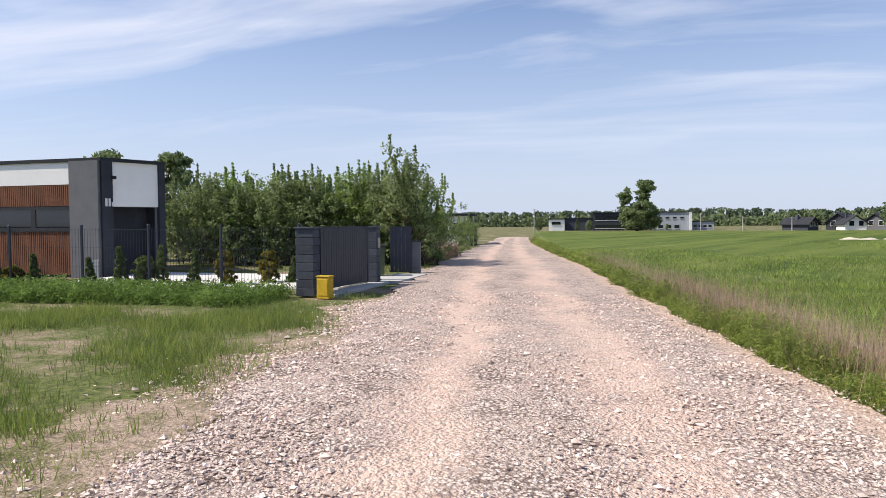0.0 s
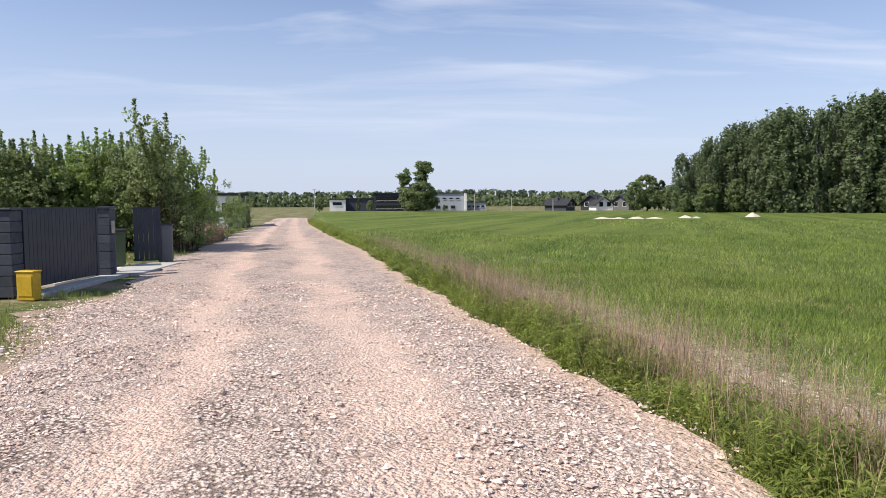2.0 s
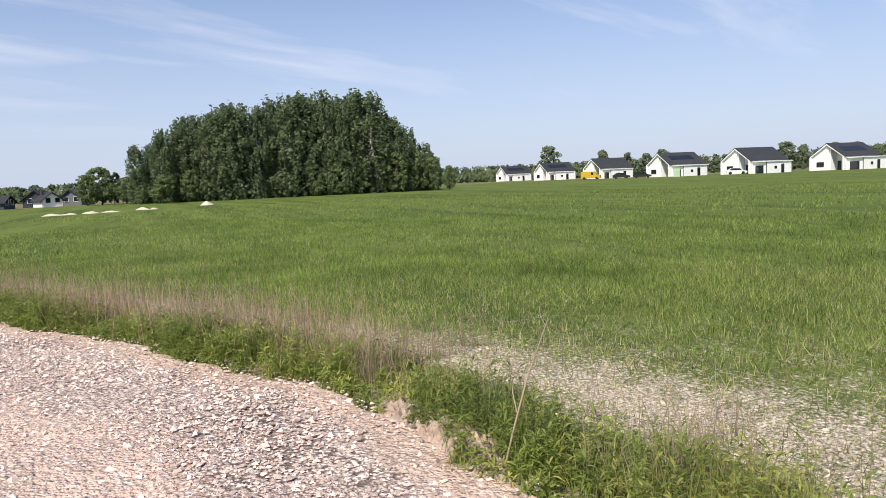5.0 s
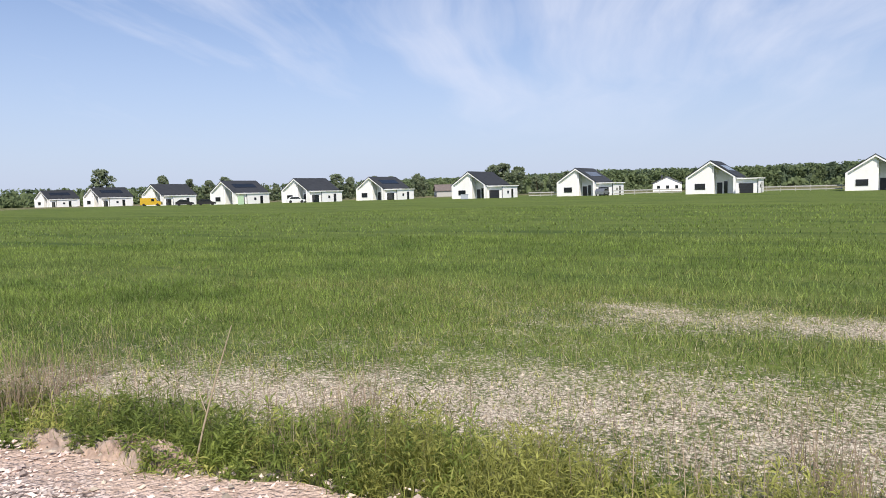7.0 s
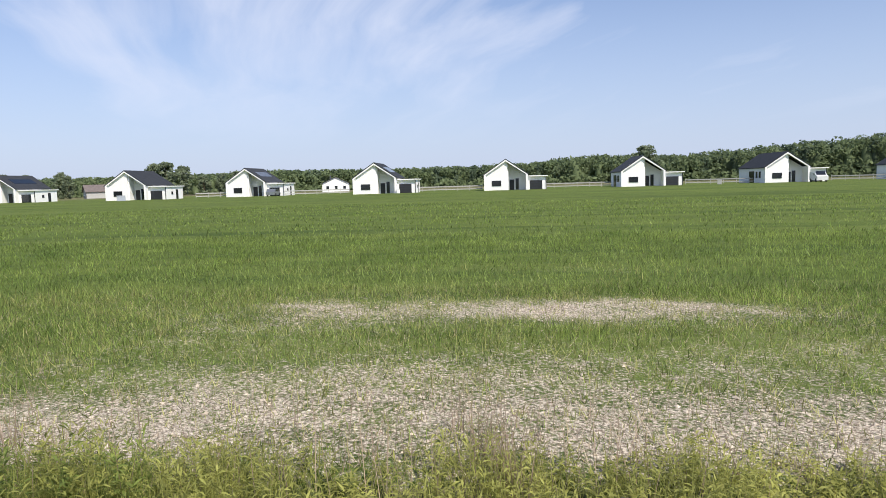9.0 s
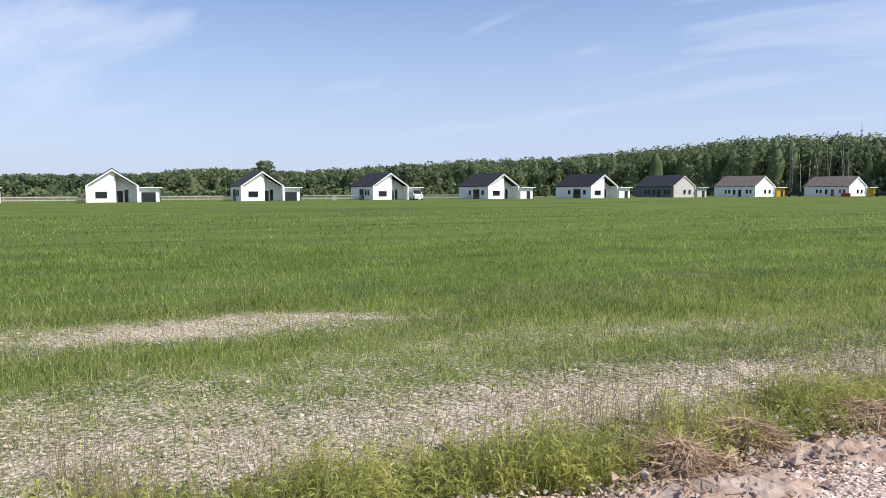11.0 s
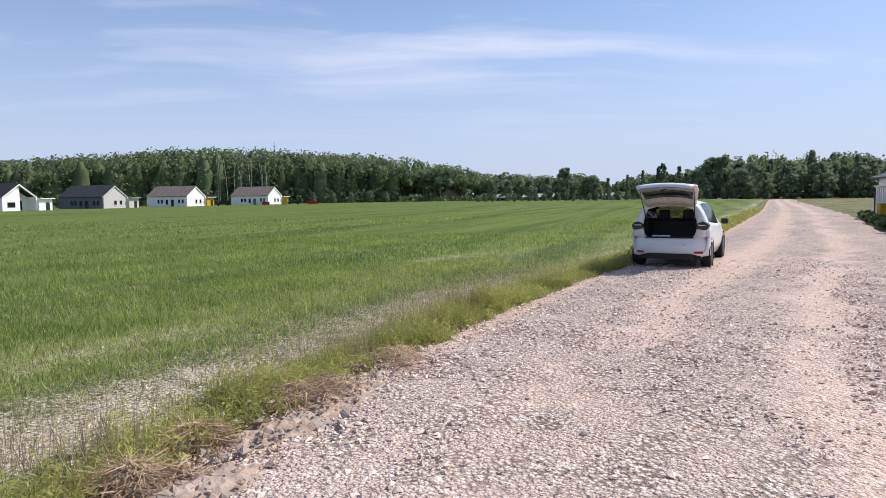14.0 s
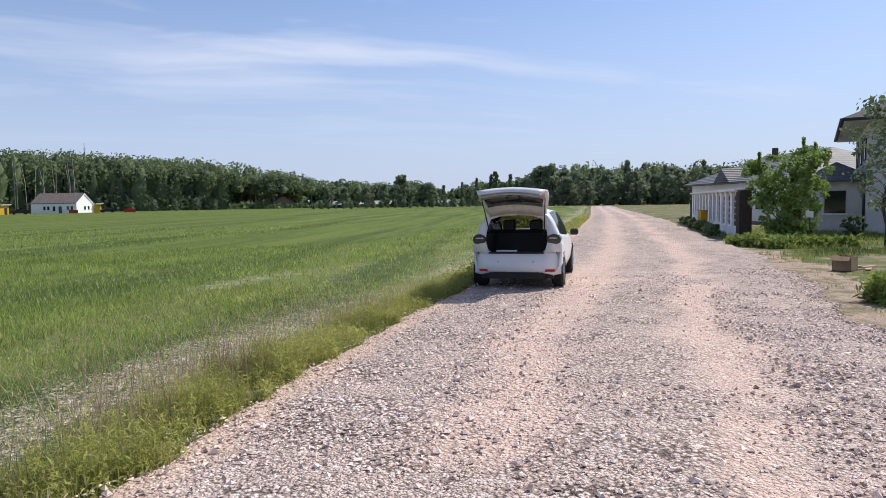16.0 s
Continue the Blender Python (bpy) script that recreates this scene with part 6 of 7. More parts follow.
# heaps of pale sand on the field
def heap(x, y, w, h, seed):
    r = np.random.default_rng(seed)
    bm = bmesh.new()
    bmesh.ops.create_grid(bm, x_segments=14, y_segments=14, size=1.0)
    for v in bm.verts:
        q = math.hypot(v.co.x, v.co.y)
        n = noise.noise((v.co.x * 2 + seed, v.co.y * 2, 0)) * 0.4 + noise.noise((v.co.x * 5, v.co.y * 5 + seed, 3)) * 0.2
        v.co.z = max(0, (1 - q * q)) ** 1.3 * (1.0 + n) * h - 0.03
        v.co.x *= w / 2
        v.co.y *= w / 2.4
    ob = new("sand_mound", bpy.data.meshes.new("sand_mound"))
    bm.to_mesh(ob.data), bm.free()
    ob.data.materials.append(M["sand"])
    ob.matrix_world = pose(x, y, -0.06, 0, 0, seed * 37)
    tagged(ob, "low mound of pale sand on the field", "mound", "sand mounds")


for i, (a, d, w, h) in enumerate(((16.3, 72, 2.2, 0.22), (17.4, 72, 2.4, 0.18), (18.9, 73, 2.4, 0.22), (20.3, 74, 2.2, 0.18), (22.6, 76, 1.7, 0.28), (23.4, 76, 1.2, 0.2), (27.4, 84, 2.0, 0.45))):
    p = ahead(a, d)
    heap(p.x, p.y, w, h, 5 + i)


# vehicles and clutter before the bungalows
def van(x, y, turn, mat, label, l=5.0, h=2.0):
    v = thing("van", pose(x, y, -0.05, 0, 0, turn), label, "van")
    part("body", prism([(-l / 2, 0.3), (l / 2, 0.3), (l / 2, 1.0), (l / 2 - 0.9, 1.25), (l / 2 - 1.6, h), (-l / 2 + 0.1, h), (-l / 2, 1.2)], -0.9, 0.9), M[mat], v)
    for s in (-1, 1):
        part("side_window", boxes((0.2, l / 2 - 1.7, s * 0.905 - 0.01, s * 0.905 + 0.01, 1.2, h - 0.2)), M["window"], v)
        for wx in (-l / 2 + 0.9, l / 2 - 0.9):
            c = bmesh.new()
            bmesh.ops.create_cone(c, cap_ends=True, segments=16, radius1=0.33, radius2=0.33, depth=0.2)
            o = part("wheel", c, M["tyre"], v)
            o.matrix_local = pose(wx, s * 0.82, 0.33, 90, 0, 0)
    ws_ = part("windscreen", boxes((-0.02, 0.02, -0.75, 0.75, 0, 0.95)), M["window"], v)
    ws_.matrix_local = pose(l / 2 - 0.87, 0, 1.24, 0, -43, 0)
    return v


def parked_car(x, y, turn, mat, label):
    v = thing("parked_car", pose(x, y, -0.05, 0, 0, turn), label, "car")
    part("body", prism([(-2.1, 0.3), (2.1, 0.3), (2.1, 0.7), (1.2, 0.9), (0.6, 1.4), (-1.2, 1.45), (-1.9, 0.95), (-2.1, 0.9)], -0.85, 0.85), M[mat], v)
    for s in (-1, 1):
        part("side_window", prism([(-1.5, 0.95), (1.0, 0.92), (0.55, 1.33), (-1.15, 1.36)], s * 0.86 - 0.01, s * 0.86 + 0.01), M["window"], v)
        for wx in (-1.3, 1.3):
            c = bmesh.new()
            bmesh.ops.create_cone(c, cap_ends=True, segments=16, radius1=0.32, radius2=0.32, depth=0.2)
            o = part("wheel", c, M["tyre"], v)
            o.matrix_local = pose(wx, s * 0.78, 0.32, 90, 0, 0)
    return v


p = north(58.0, 196)
van(p.x, p.y, -70, "yellow", "yellow van parked before a bungalow", 5.2, 2.1)
for a, d in ((60.4, 176), (62.0, 172)):
    p = north(a, d)
    parked_car(p.x, p.y, -60, "black", "dark car parked before a bungalow")
p = north(136.2, 141)
van(p.x, p.y, 150, "white_paint", "white van parked beside a bungalow", 4.6, 1.75)
p = north(68.9, 166)
parked_car(p.x, p.y, -65, "car_white", "white car parked beside a bungalow")
for a, d in ((165.4, 214), (170.9, 224)):
    p = north(a, d)
    parked_car(p.x, p.y, 20, "black", "dark car parked beside a shell house")
p = north(93.9, 140)
parked_car(p.x, p.y, -20, "steel", "grey car parked before a glazed garage")
for a, d, w, h, mat, name, lab in ((64.6, 163, 1.4, 2.0, "green_box", "site_cabin", "pale green site cabin beside a bungalow"), (82.7, 141, 1.5, 1.0, "blue_grey", "pallet_stack", "pallets wrapped in pale blue film"), (170.2, 216, 1.6, 1.8, "yellow", "insulation_stack", "stack of bright yellow insulation before a shell house"),
                                   (168.7, 216, 2.2, 0.9, "red", "red_trailer", "red trailer on the building site"), (172.4, 222, 3.2, 1.0, "red", "red_trailer", "red trailer at the field's edge"),
                                   (104.0, 128, 0.6, 0.8, "stucco_white", "meter_cabinet", "small white meter cabinet at the field's edge"), (129.5, 138, 0.8, 0.9, "concrete", "meter_cabinet", "pale meter cabinet at the field's edge")):
    p = north(a, d)
    o = thing(name, pose(p.x, p.y, -0.1, 0, 0, -a), lab, name.replace("_", " "))
    part("body", boxes((-w / 2, w / 2, 0, w * 0.8, 0.05, h), bevel=0.03), M[mat], o)
    part("top_cover", boxes((-w / 2 - 0.04, w / 2 + 0.04, -0.04, w * 0.8 + 0.04, h, h + 0.06)), M[mat], o)
# wire fences and bare earth behind the houses
for a0, a1, d in ((104, 111, 140), (114, 123, 146), (127, 133, 150), (137, 142, 160), (88, 91, 150), (94.5, 100, 145)):
    p, q = north(a0, d), north(a1, d)
    f = thing("garden_fence", sheet(p[:2], q[:2], 0), "low pale garden fence between the bungalows", "fence", "garden fences")
    L = (q - p).length
    for i in range(int(L / 2.4) + 1):
        part("fence_post", boxes((i * 2.4, i * 2.4 + 0.08, -0.04, 0.04, -0.1, 1.1)), M["concrete"], f)
    part("rail", boxes((0, L, -0.02, 0.02, 0.75, 0.95), (0, L, -0.02, 0.02, 0.2, 0.36)), M["concrete"], f)
# ---- the houses along the far road ----
FA, FB = (-21.8, -28.3), (-34.1, -48.1)
LF = math.dist(FA, FB)
fence = thing("garden_wall", sheet(FA, FB, 0) @ pose(0, 0, -0.1), "long white garden wall with square columns and dark infill", "wall")
nb = 12
part("coping", boxes((-0.3, LF + 0.3, -0.3, 0.3, 2.03, 2.12), bevel=0.01), M["white_paint"], fence)
for i in range(nb + 1):
    x = i * LF / nb
    col = part("column", boxes((x - 0.27, x + 0.27, -0.15, 0.15, 0, 1.95), bevel=0.01), M["stucco_white"], fence)
    part("cap", boxes((x - 0.31, x + 0.31, -0.19, 0.19, 1.95, 2.03), bevel=0.01), M["white_paint"], col)
    if i < nb:
        part("plinth", boxes((x + 0.27, x + LF / nb - 0.27, -0.12, 0.12, 0, 0.4)), M["stucco_white"], fence)
        for k in range(5):
            part("infill_slat", boxes((x + 0.27, x + LF / nb - 0.27, -0.03, 0.03, 0.48 + k * 0.28, 0.70 + k * 0.28)), M["bark"], fence)
end = thing("dark_end_wall", sheet((-21.3, -27.4), FA, 0) @ pose(0, 0, -0.1), "dark brown end section of the garden wall", "wall")
part("wall", boxes((0, 0.7, -0.25, 0.25, 0, 2.0), bevel=0.01), M["mulch"], end)
part("coping", boxes((-0.05, 0.8, -0.2, 0.2, 2.0, 2.06)), M["mulch"], end)
gp = thing("far_fence", pose(-34.9, -49.6, -0.1, 0, 0, -128), "dark fence sections beyond the garden wall", "fence")
for i in range(5):
    part("fence_panel", boxes((i * 2.0, i * 2.0 + 1.9, -0.04, 0.04, 0.1, 1.5)), M["dark_blue"], gp)
    part("fence_post", boxes((i * 2.0 - 0.06, i * 2.0 + 0.06, -0.06, 0.06, 0, 1.6)), M["anthracite"], gp)


def hip_roof(w, l, z, rise, over, mat, parent, name="roof", tile=True):
    """A hipped roof over a plan w by l (from the origin), with tile courses as low ridges."""
    bm = bmesh.new()
    x0, x1, y0, y1 = -over, w + over, -over, l + over
    k = min(w, l) / 2 + over
    if w >= l:
        a, b = (x0 + k, (y0 + y1) / 2, z + rise), (x1 - k, (y0 + y1) / 2, z + rise)
    else:
        a, b = ((x0 + x1) / 2, y0 + k, z + rise), ((x0 + x1) / 2, y1 - k, z + rise)
    base = [bm.verts.new(p) for p in ((x0, y0, z), (x1, y0, z), (x1, y1, z), (x0, y1, z))]
    low = [bm.verts.new((v.co.x, v.co.y, z - 0.12)) for v in base]
    ra, rb = bm.verts.new(a), bm.verts.new(b)
    if w >= l:
        fs = [(base[0], base[1], rb, ra), (base[1], base[2], rb), (base[2], base[3], ra, rb), (base[3], base[0], ra)]
    else:
        fs = [(base[0], base[1], ra), (base[1], base[2], rb, ra), (base[2], base[3], rb), (base[3], base[0], ra, rb)]
    for f in fs:
        bm.faces.new(f)
    for i in range(4):
        bm.faces.new((low[i], low[(i + 1) % 4], base[(i + 1) % 4], base[i]))
    bm.faces.new(low[::-1])
    bmesh.ops.recalc_face_normals(bm, faces=bm.faces)
    return part(name, bm, M[mat], parent)


tile_mat = M["roof_grey"]
nt = tile_mat.node_tree
wv = nt.nodes.new("ShaderNodeTexWave")
wv.wave_type, wv.bands_direction = "BANDS", "Z"
wv.inputs["Scale"].default_value, wv.inputs["Distortion"].default_value = 2.2, 0.3
tcn = nt.nodes.new("ShaderNodeTexCoord")
nt.links.new(tcn.outputs["Object"], wv.inputs["Vector"])
bp = nt.nodes.new("ShaderNodeBump")
bp.inputs["Distance"].default_value, bp.inputs["Strength"].default_value = 0.06, 0.8
nt.links.new(wv.outputs["Fac"], bp.inputs["Height"]), nt.links.new(bp.outputs[0], nt.nodes["Principled BSDF"].inputs["Normal"])

# bungalow with hipped tile roof behind the wall
bg_ = thing("hipped_bungalow", sheet((-40.5, -57.1), (-34.5, -38.5), 0) @ pose(0, 0, -0.1), "low bungalow with a hipped grey tiled roof", "house")
part("wall", boxes((0, 19.5, 0, 9, 0, 2.85)), M["stucco_white"], bg_)
hip_roof(19.5, 9, 2.9, 2.2, 0.6, "roof_grey", bg_)
part("dormer", prism([(-1.8, 2.8), (1.8, 2.8), (0, 4.0)], -0.6, 3.0), M["roof_grey"], bg_).matrix_local = pose(8.5, 0, 0)
part("chimney", boxes((7.2, 7.55, 3.9, 4.25, 4.0, 5.6)), M["bark"], bg_)
for i in range(4):
    w = part("window", boxes((1.6 + i * 4, 2.8 + i * 4, -0.05, -0.002, 0.9, 2.0)), M["window"], bg_)
    part("sill", boxes((1.5 + i * 4, 2.9 + i * 4, -0.12, -0.002, 0.82, 0.9)), M["white_paint"], w)

# two-storey house with a green-black roof, and its lower wing
VM = pose(-28.75, -28.3, -0.1, 0, 0, 45)
vl = thing("two_storey_house", VM, "grey-white two-storey house with wide dark eaves", "house")
part("wall", boxes((-12, 0, 0, 9, 0, 5.2)), M["stucco_beige"], vl)
r_ = hip_roof(12, 9, 5.25, 2.6, 1.1, "roof_dark", vl)
r_.matrix_local = pose(-12, 0, 0)
part("soffit", boxes((-13.0, 1.0, -1.0, 10.0, 5.09, 5.12)), M["stucco_beige"], vl)
for x0, x1, z0, z1 in ((-2.4, -1.2, 3.5, 4.5), (-6, -4.6, 3.4, 4.6), (-10, -8.6, 3.4, 4.6), (-3.0, -1.4, 0.9, 2.1)):
    w = part("window", boxes((x0, x1, -0.05, -0.002, z0, z1)), M["window"], vl)
    part("frame", boxes((x0 - 0.08, x0, -0.07, -0.002, z0 - 0.08, z1 + 0.08), (x1, x1 + 0.08, -0.07, -0.002, z0 - 0.08, z1 + 0.08), (x0, x1, -0.07, -0.002, z1, z1 + 0.08)), M["frame"], w)
for y0, y1, z0, z1 in ((2.0, 3.2, 3.4, 4.5), (5.5, 6.7, 3.4, 4.5)):
    w = part("window", boxes((0.002, 0.05, y0, y1, z0, z1)), M["window"], vl)
    part("sill", boxes((0.002, 0.12, y0 - 0.1, y1 + 0.1, z0 - 0.08, z0)), M["white_paint"], w)
part("gutter", boxes((-13.1, 1.1, -1.18, -1.1, 5.14, 5.24)), M["frame"], vl)
wing = thing("garage_wing", VM @ pose(-3.0, -2.3, 0), "low wing with garage doors and a dark tiled roof", "house")
part("wall", boxes((-7, 1.5, 0, 2.2, 0, 2.5)), M["stucco_beige"], wing)
w2 = hip_roof(8.5, 2.2, 2.55, 0.9, 0.6, "roof_grey", wing)
w2.matrix_local = pose(-7, 0, 0)
for x0 in (-6.2, -2.6):
    gd = part("garage_door", boxes((x0, x0 + 2.8, -0.06, -0.002, 0, 2.1)), M["wood_clad"], wing, "brown sectional garage door")
    for z in (0.4, 0.8, 1.2, 1.6):
        part("door_groove", boxes((x0, x0 + 2.8, -0.072, -0.06, z, z + 0.04)), M["bark"], gd)
part("front_door", boxes((0.3, 1.2, -0.06, -0.002, 0, 2.05)), M["bark"], wing)
w = part("window", boxes((1.502, 1.55, 0.6, 1.5, 0.9, 2.0)), M["window"], wing)
part("sill", boxes((1.502, 1.62, 0.5, 1.6, 0.82, 0.9)), M["white_paint"], w)

# planting before the houses
make_tree("leafy_bush", tree_meshes("bush", 133, 3.7, 2.1, M["bark"], M["leaf_fresh"], 0.07, 0.03, 190, 50, 0.10, "oval", stems=3, gap=0.3), pose(-21.95, -25.9, -0.1), "large fresh green leafy bush at the wall's end", "bush")
make_tree("garden_sapling", tree_meshes("sapling", 132, 5.0, 2.9, M["bark"], M["leaf_birch"], 0.07, 0.25, 90, 22, 0.10, "oval", gap=0.5), pose(-22.0, -21.5, -0.1), "thin young tree with sparse leaves on the lawn")
for i, (x, y, h, w) in enumerate(((-24.8, -25.6, 0.9, 0.9), (-26.5, -24.8, 1.0, 0.8), (-23.6, -26.6, 0.8, 0.8), (-27.9, -23.7, 0.9, 0.9))):
    make_tree("clipped_shrub", tree_meshes("shrub", 140 + i, h, w, M["bark"], M["leaf_pine"], 0.03, 0.02, 40, 60, 0.06, "round", gap=0.05), pose(x, y, -0.1), "clipped dark evergreen shrub before the house", "shrub", "clipped shrubs")
for i, (x, y, h, w) in enumerate(((-23.2, -30.9, 0.5, 0.9), (-24.3, -32.7, 0.45, 0.8), (-25.7, -35.0, 0.5, 0.9), (-27.6, -38.2, 0.45, 0.9), (-30, -42, 0.5, 1.0))):
    make_tree("low_shrub", tree_meshes("shrub", 150 + i, h, w, M["bark"], M["leaf_dark"], 0.03, 0.02, 30, 40, 0.07, "round", gap=0.05), pose(x + 1.3, y + 0.6, -0.1), "low dark shrub at the foot of the white wall", "shrub", "shrubs along the wall")
yp = thing("yellow_post", pose(-26.9, -37.6, -0.1), "yellow gas marker post before the white wall", "post")
part("body", boxes((-0.22, 0.22, -0.15, 0.15, 0, 1.0), bevel=0.02), M["yellow"], yp)
part("lid", boxes((-0.25, 0.25, -0.18, 0.18, 1.0, 1.05), bevel=0.01), M["yellow"], yp)
# cardboard box and boards on the dirt
cb = thing("cardboard_box", pose(-14.65, -16.15, -0.08, 0, 0, 25), "open brown cardboard box lying on the dirt verge", "box")
part("box_wall", boxes((-0.24, 0.24, -0.2, -0.185, 0, 0.34), (-0.24, 0.24, 0.185, 0.2, 0, 0.34), (-0.24, -0.225, -0.2, 0.2, 0, 0.34), (0.225, 0.24, -0.2, 0.2, 0, 0.34), (-0.24, 0.24, -0.2, 0.2, 0, 0.01)), M["cardboard"], cb)
fl = part("flap", boxes((0, 0.16, -0.2, 0.2, 0, 0.008)), M["cardboard"], cb)
fl.matrix_local = pose(0.24, 0, 0.34, 0, 35, 0)
for i, (x, y, a, z) in enumerate(((-15.25, -16.05, 40, 0), (-15.35, -16.2, 10, 0.03), (-15.15, -16.35, 65, 0.06))):
    bd = thing("wood_board", pose(x, y, -0.07 + z, 0, 0, a), "short pale sawn board on the dirt", "board", "boards on the verge")
    part("board", boxes((-0.3, 0.3, -0.06, 0.06, 0, 0.025), bevel=0.004), M["straw"], bd)
sg = thing("garden_sign", pose(-20.9, -23.6, -0.1, 0, 0, 60), "small white sign board among the leaves", "sign")
part("panel", boxes((-0.4, 0.4, -0.02, 0.02, 1.0, 1.22), bevel=0.005), M["white_paint"], sg)
part("stake", boxes((-0.03, 0.03, -0.02, 0.02, 0, 1.0)), M["bark"], sg)
# leaning stick in the weeds
stick = thing("dry_stick", pose(4.05, 2.35, -0.1), "long pale dry stick leaning out of the weeds", "stick")
part("stem", mesh_arrays("stem", *tube_arrays([(0, 0, 0), (0.05, -0.06, 0.3), (0.08, -0.15, 0.62), (0.2, -0.22, 0.95)], [0.008, 0.007, 0.006, 0.003], 5), M["straw"]), None, stick)
part("twig", mesh_arrays("twig", *tube_arrays([(0.06, -0.08, 0.4), (0.1, -0.02, 0.5), (0.16, 0.02, 0.56)], [0.004, 0.003, 0.002], 4), M["straw"]), None, stick)
# ---- white hatchback with its tailgate open ----
def glass_material():
    m = bpy.data.materials.new("car glass")
    m.use_nodes = True
    b = m.node_tree.nodes["Principled BSDF"]
    b.inputs["Base Color"].default_value = (0.10, 0.11, 0.12, 1)
    b.inputs["Roughness"].default_value = 0.03
    b.inputs["Transmission Weight"].default_value = 0.75
    b.inputs["IOR"].default_value = 1.1
    return m


M["car_glass"] = glass_material()
HALF = {  # distance from the tail: half outline (x, z) from sill to roof
    0.10: [(0.70, 0.26), (0.83, 0.45), (0.86, 0.72), (0.84, 0.92), (0.79, 1.06), (0.70, 1.26), (0.60, 1.43), (0.34, 1.50), (0.0, 1.52)],
    0.55: [(0.74, 0.22), (0.86, 0.42), (0.88, 0.70), (0.87, 0.92), (0.80, 1.05), (0.70, 1.29), (0.59, 1.47), (0.34, 1.53), (0.0, 1.55)],
    1.10: [(0.76, 0.20), (0.86, 0.42), (0.88, 0.70), (0.86, 0.92), (0.81, 1.01), (0.71, 1.30), (0.60, 1.49), (0.35, 1.55), (0.0, 1.565)],
    1.75: [(0.76, 0.20), (0.86, 0.42), (0.88, 0.68), (0.86, 0.88), (0.82, 0.97), (0.72, 1.28), (0.61, 1.48), (0.36, 1.545), (0.0, 1.56)],
    2.30: [(0.76, 0.20), (0.86, 0.42), (0.88, 0.68), (0.86, 0.86), (0.83, 0.95), (0.74, 1.20), (0.64, 1.38), (0.38, 1.46), (0.0, 1.48)],
    3.00: [(0.76, 0.20), (0.86, 0.42), (0.88, 0.66), (0.85, 0.84), (0.82, 0.92), (0.76, 0.96), (0.62, 0.985), (0.38, 1.01), (0.0, 1.02)],
    3.60: [(0.72, 0.20), (0.84, 0.42), (0.86, 0.62), (0.80, 0.76), (0.72, 0.83), (0.64, 0.86), (0.50, 0.88), (0.30, 0.89), (0.0, 0.90)],
    4.00: [(0.55, 0.22), (0.66, 0.40), (0.66, 0.55), (0.60, 0.64), (0.54, 0.68), (0.46, 0.70), (0.36, 0.71), (0.2, 0.72), (0.0, 0.72)]}
car = thing("hatchback_car", pose(-6.10, -15.68, -0.03, 0, 0, -210.5), "white hatchback car parked on the gravel with its tailgate open", "car")
ys = sorted(HALF)
rings = []
for y in ys:
    h = HALF[y]
    rings.append(np.array([(x, y, z) for x, z in h] + [(-x, y, z) for x, z in h[-2::-1]]))
k = len(rings[0])
V = np.concatenate(rings)
groups = {"body": [], "side_window": [], "side_window_far": [], "windscreen": []}
for i in range(len(ys) - 1):
    for j in range(k - 1):
        f = (i * k + j, (i + 1) * k + j, (i + 1) * k + j + 1, i * k + j + 1)
        jj = j if j < 8 else 15 - j
        if jj in (4, 5) and 1 <= i <= 3:
            groups["side_window" if j < 8 else "side_window_far"].append(f)
        elif jj in (6, 7) and i == 4 or (jj == 5 and i == 4):
            groups["windscreen"].append(f)
        else:
            groups["body"].append(f)
nose = tuple((len(ys) - 1) * k + j for j in range(k))
for nm, fs in groups.items():
    used, back = np.unique(np.array(fs), return_inverse=True)
    me = mesh_arrays(nm, V[used], back.reshape(-1, 4), M["car_white"] if nm == "body" else M["car_glass"])
    me.polygons.foreach_set("use_smooth", np.ones(len(me.polygons), bool))
    o = part("side_window" if nm == "side_window_far" else nm, me, None, car, "" if nm == "body" else "tinted glass")
    if nm == "body":
        so = o.modifiers.new("thick", "SOLIDIFY")
        so.thickness, so.offset = 0.03, -1
bm = bmesh.new()
bm.faces.new([bm.verts.new(V[q]) for q in nose])
part("front_panel", bm, M["car_white"], car)
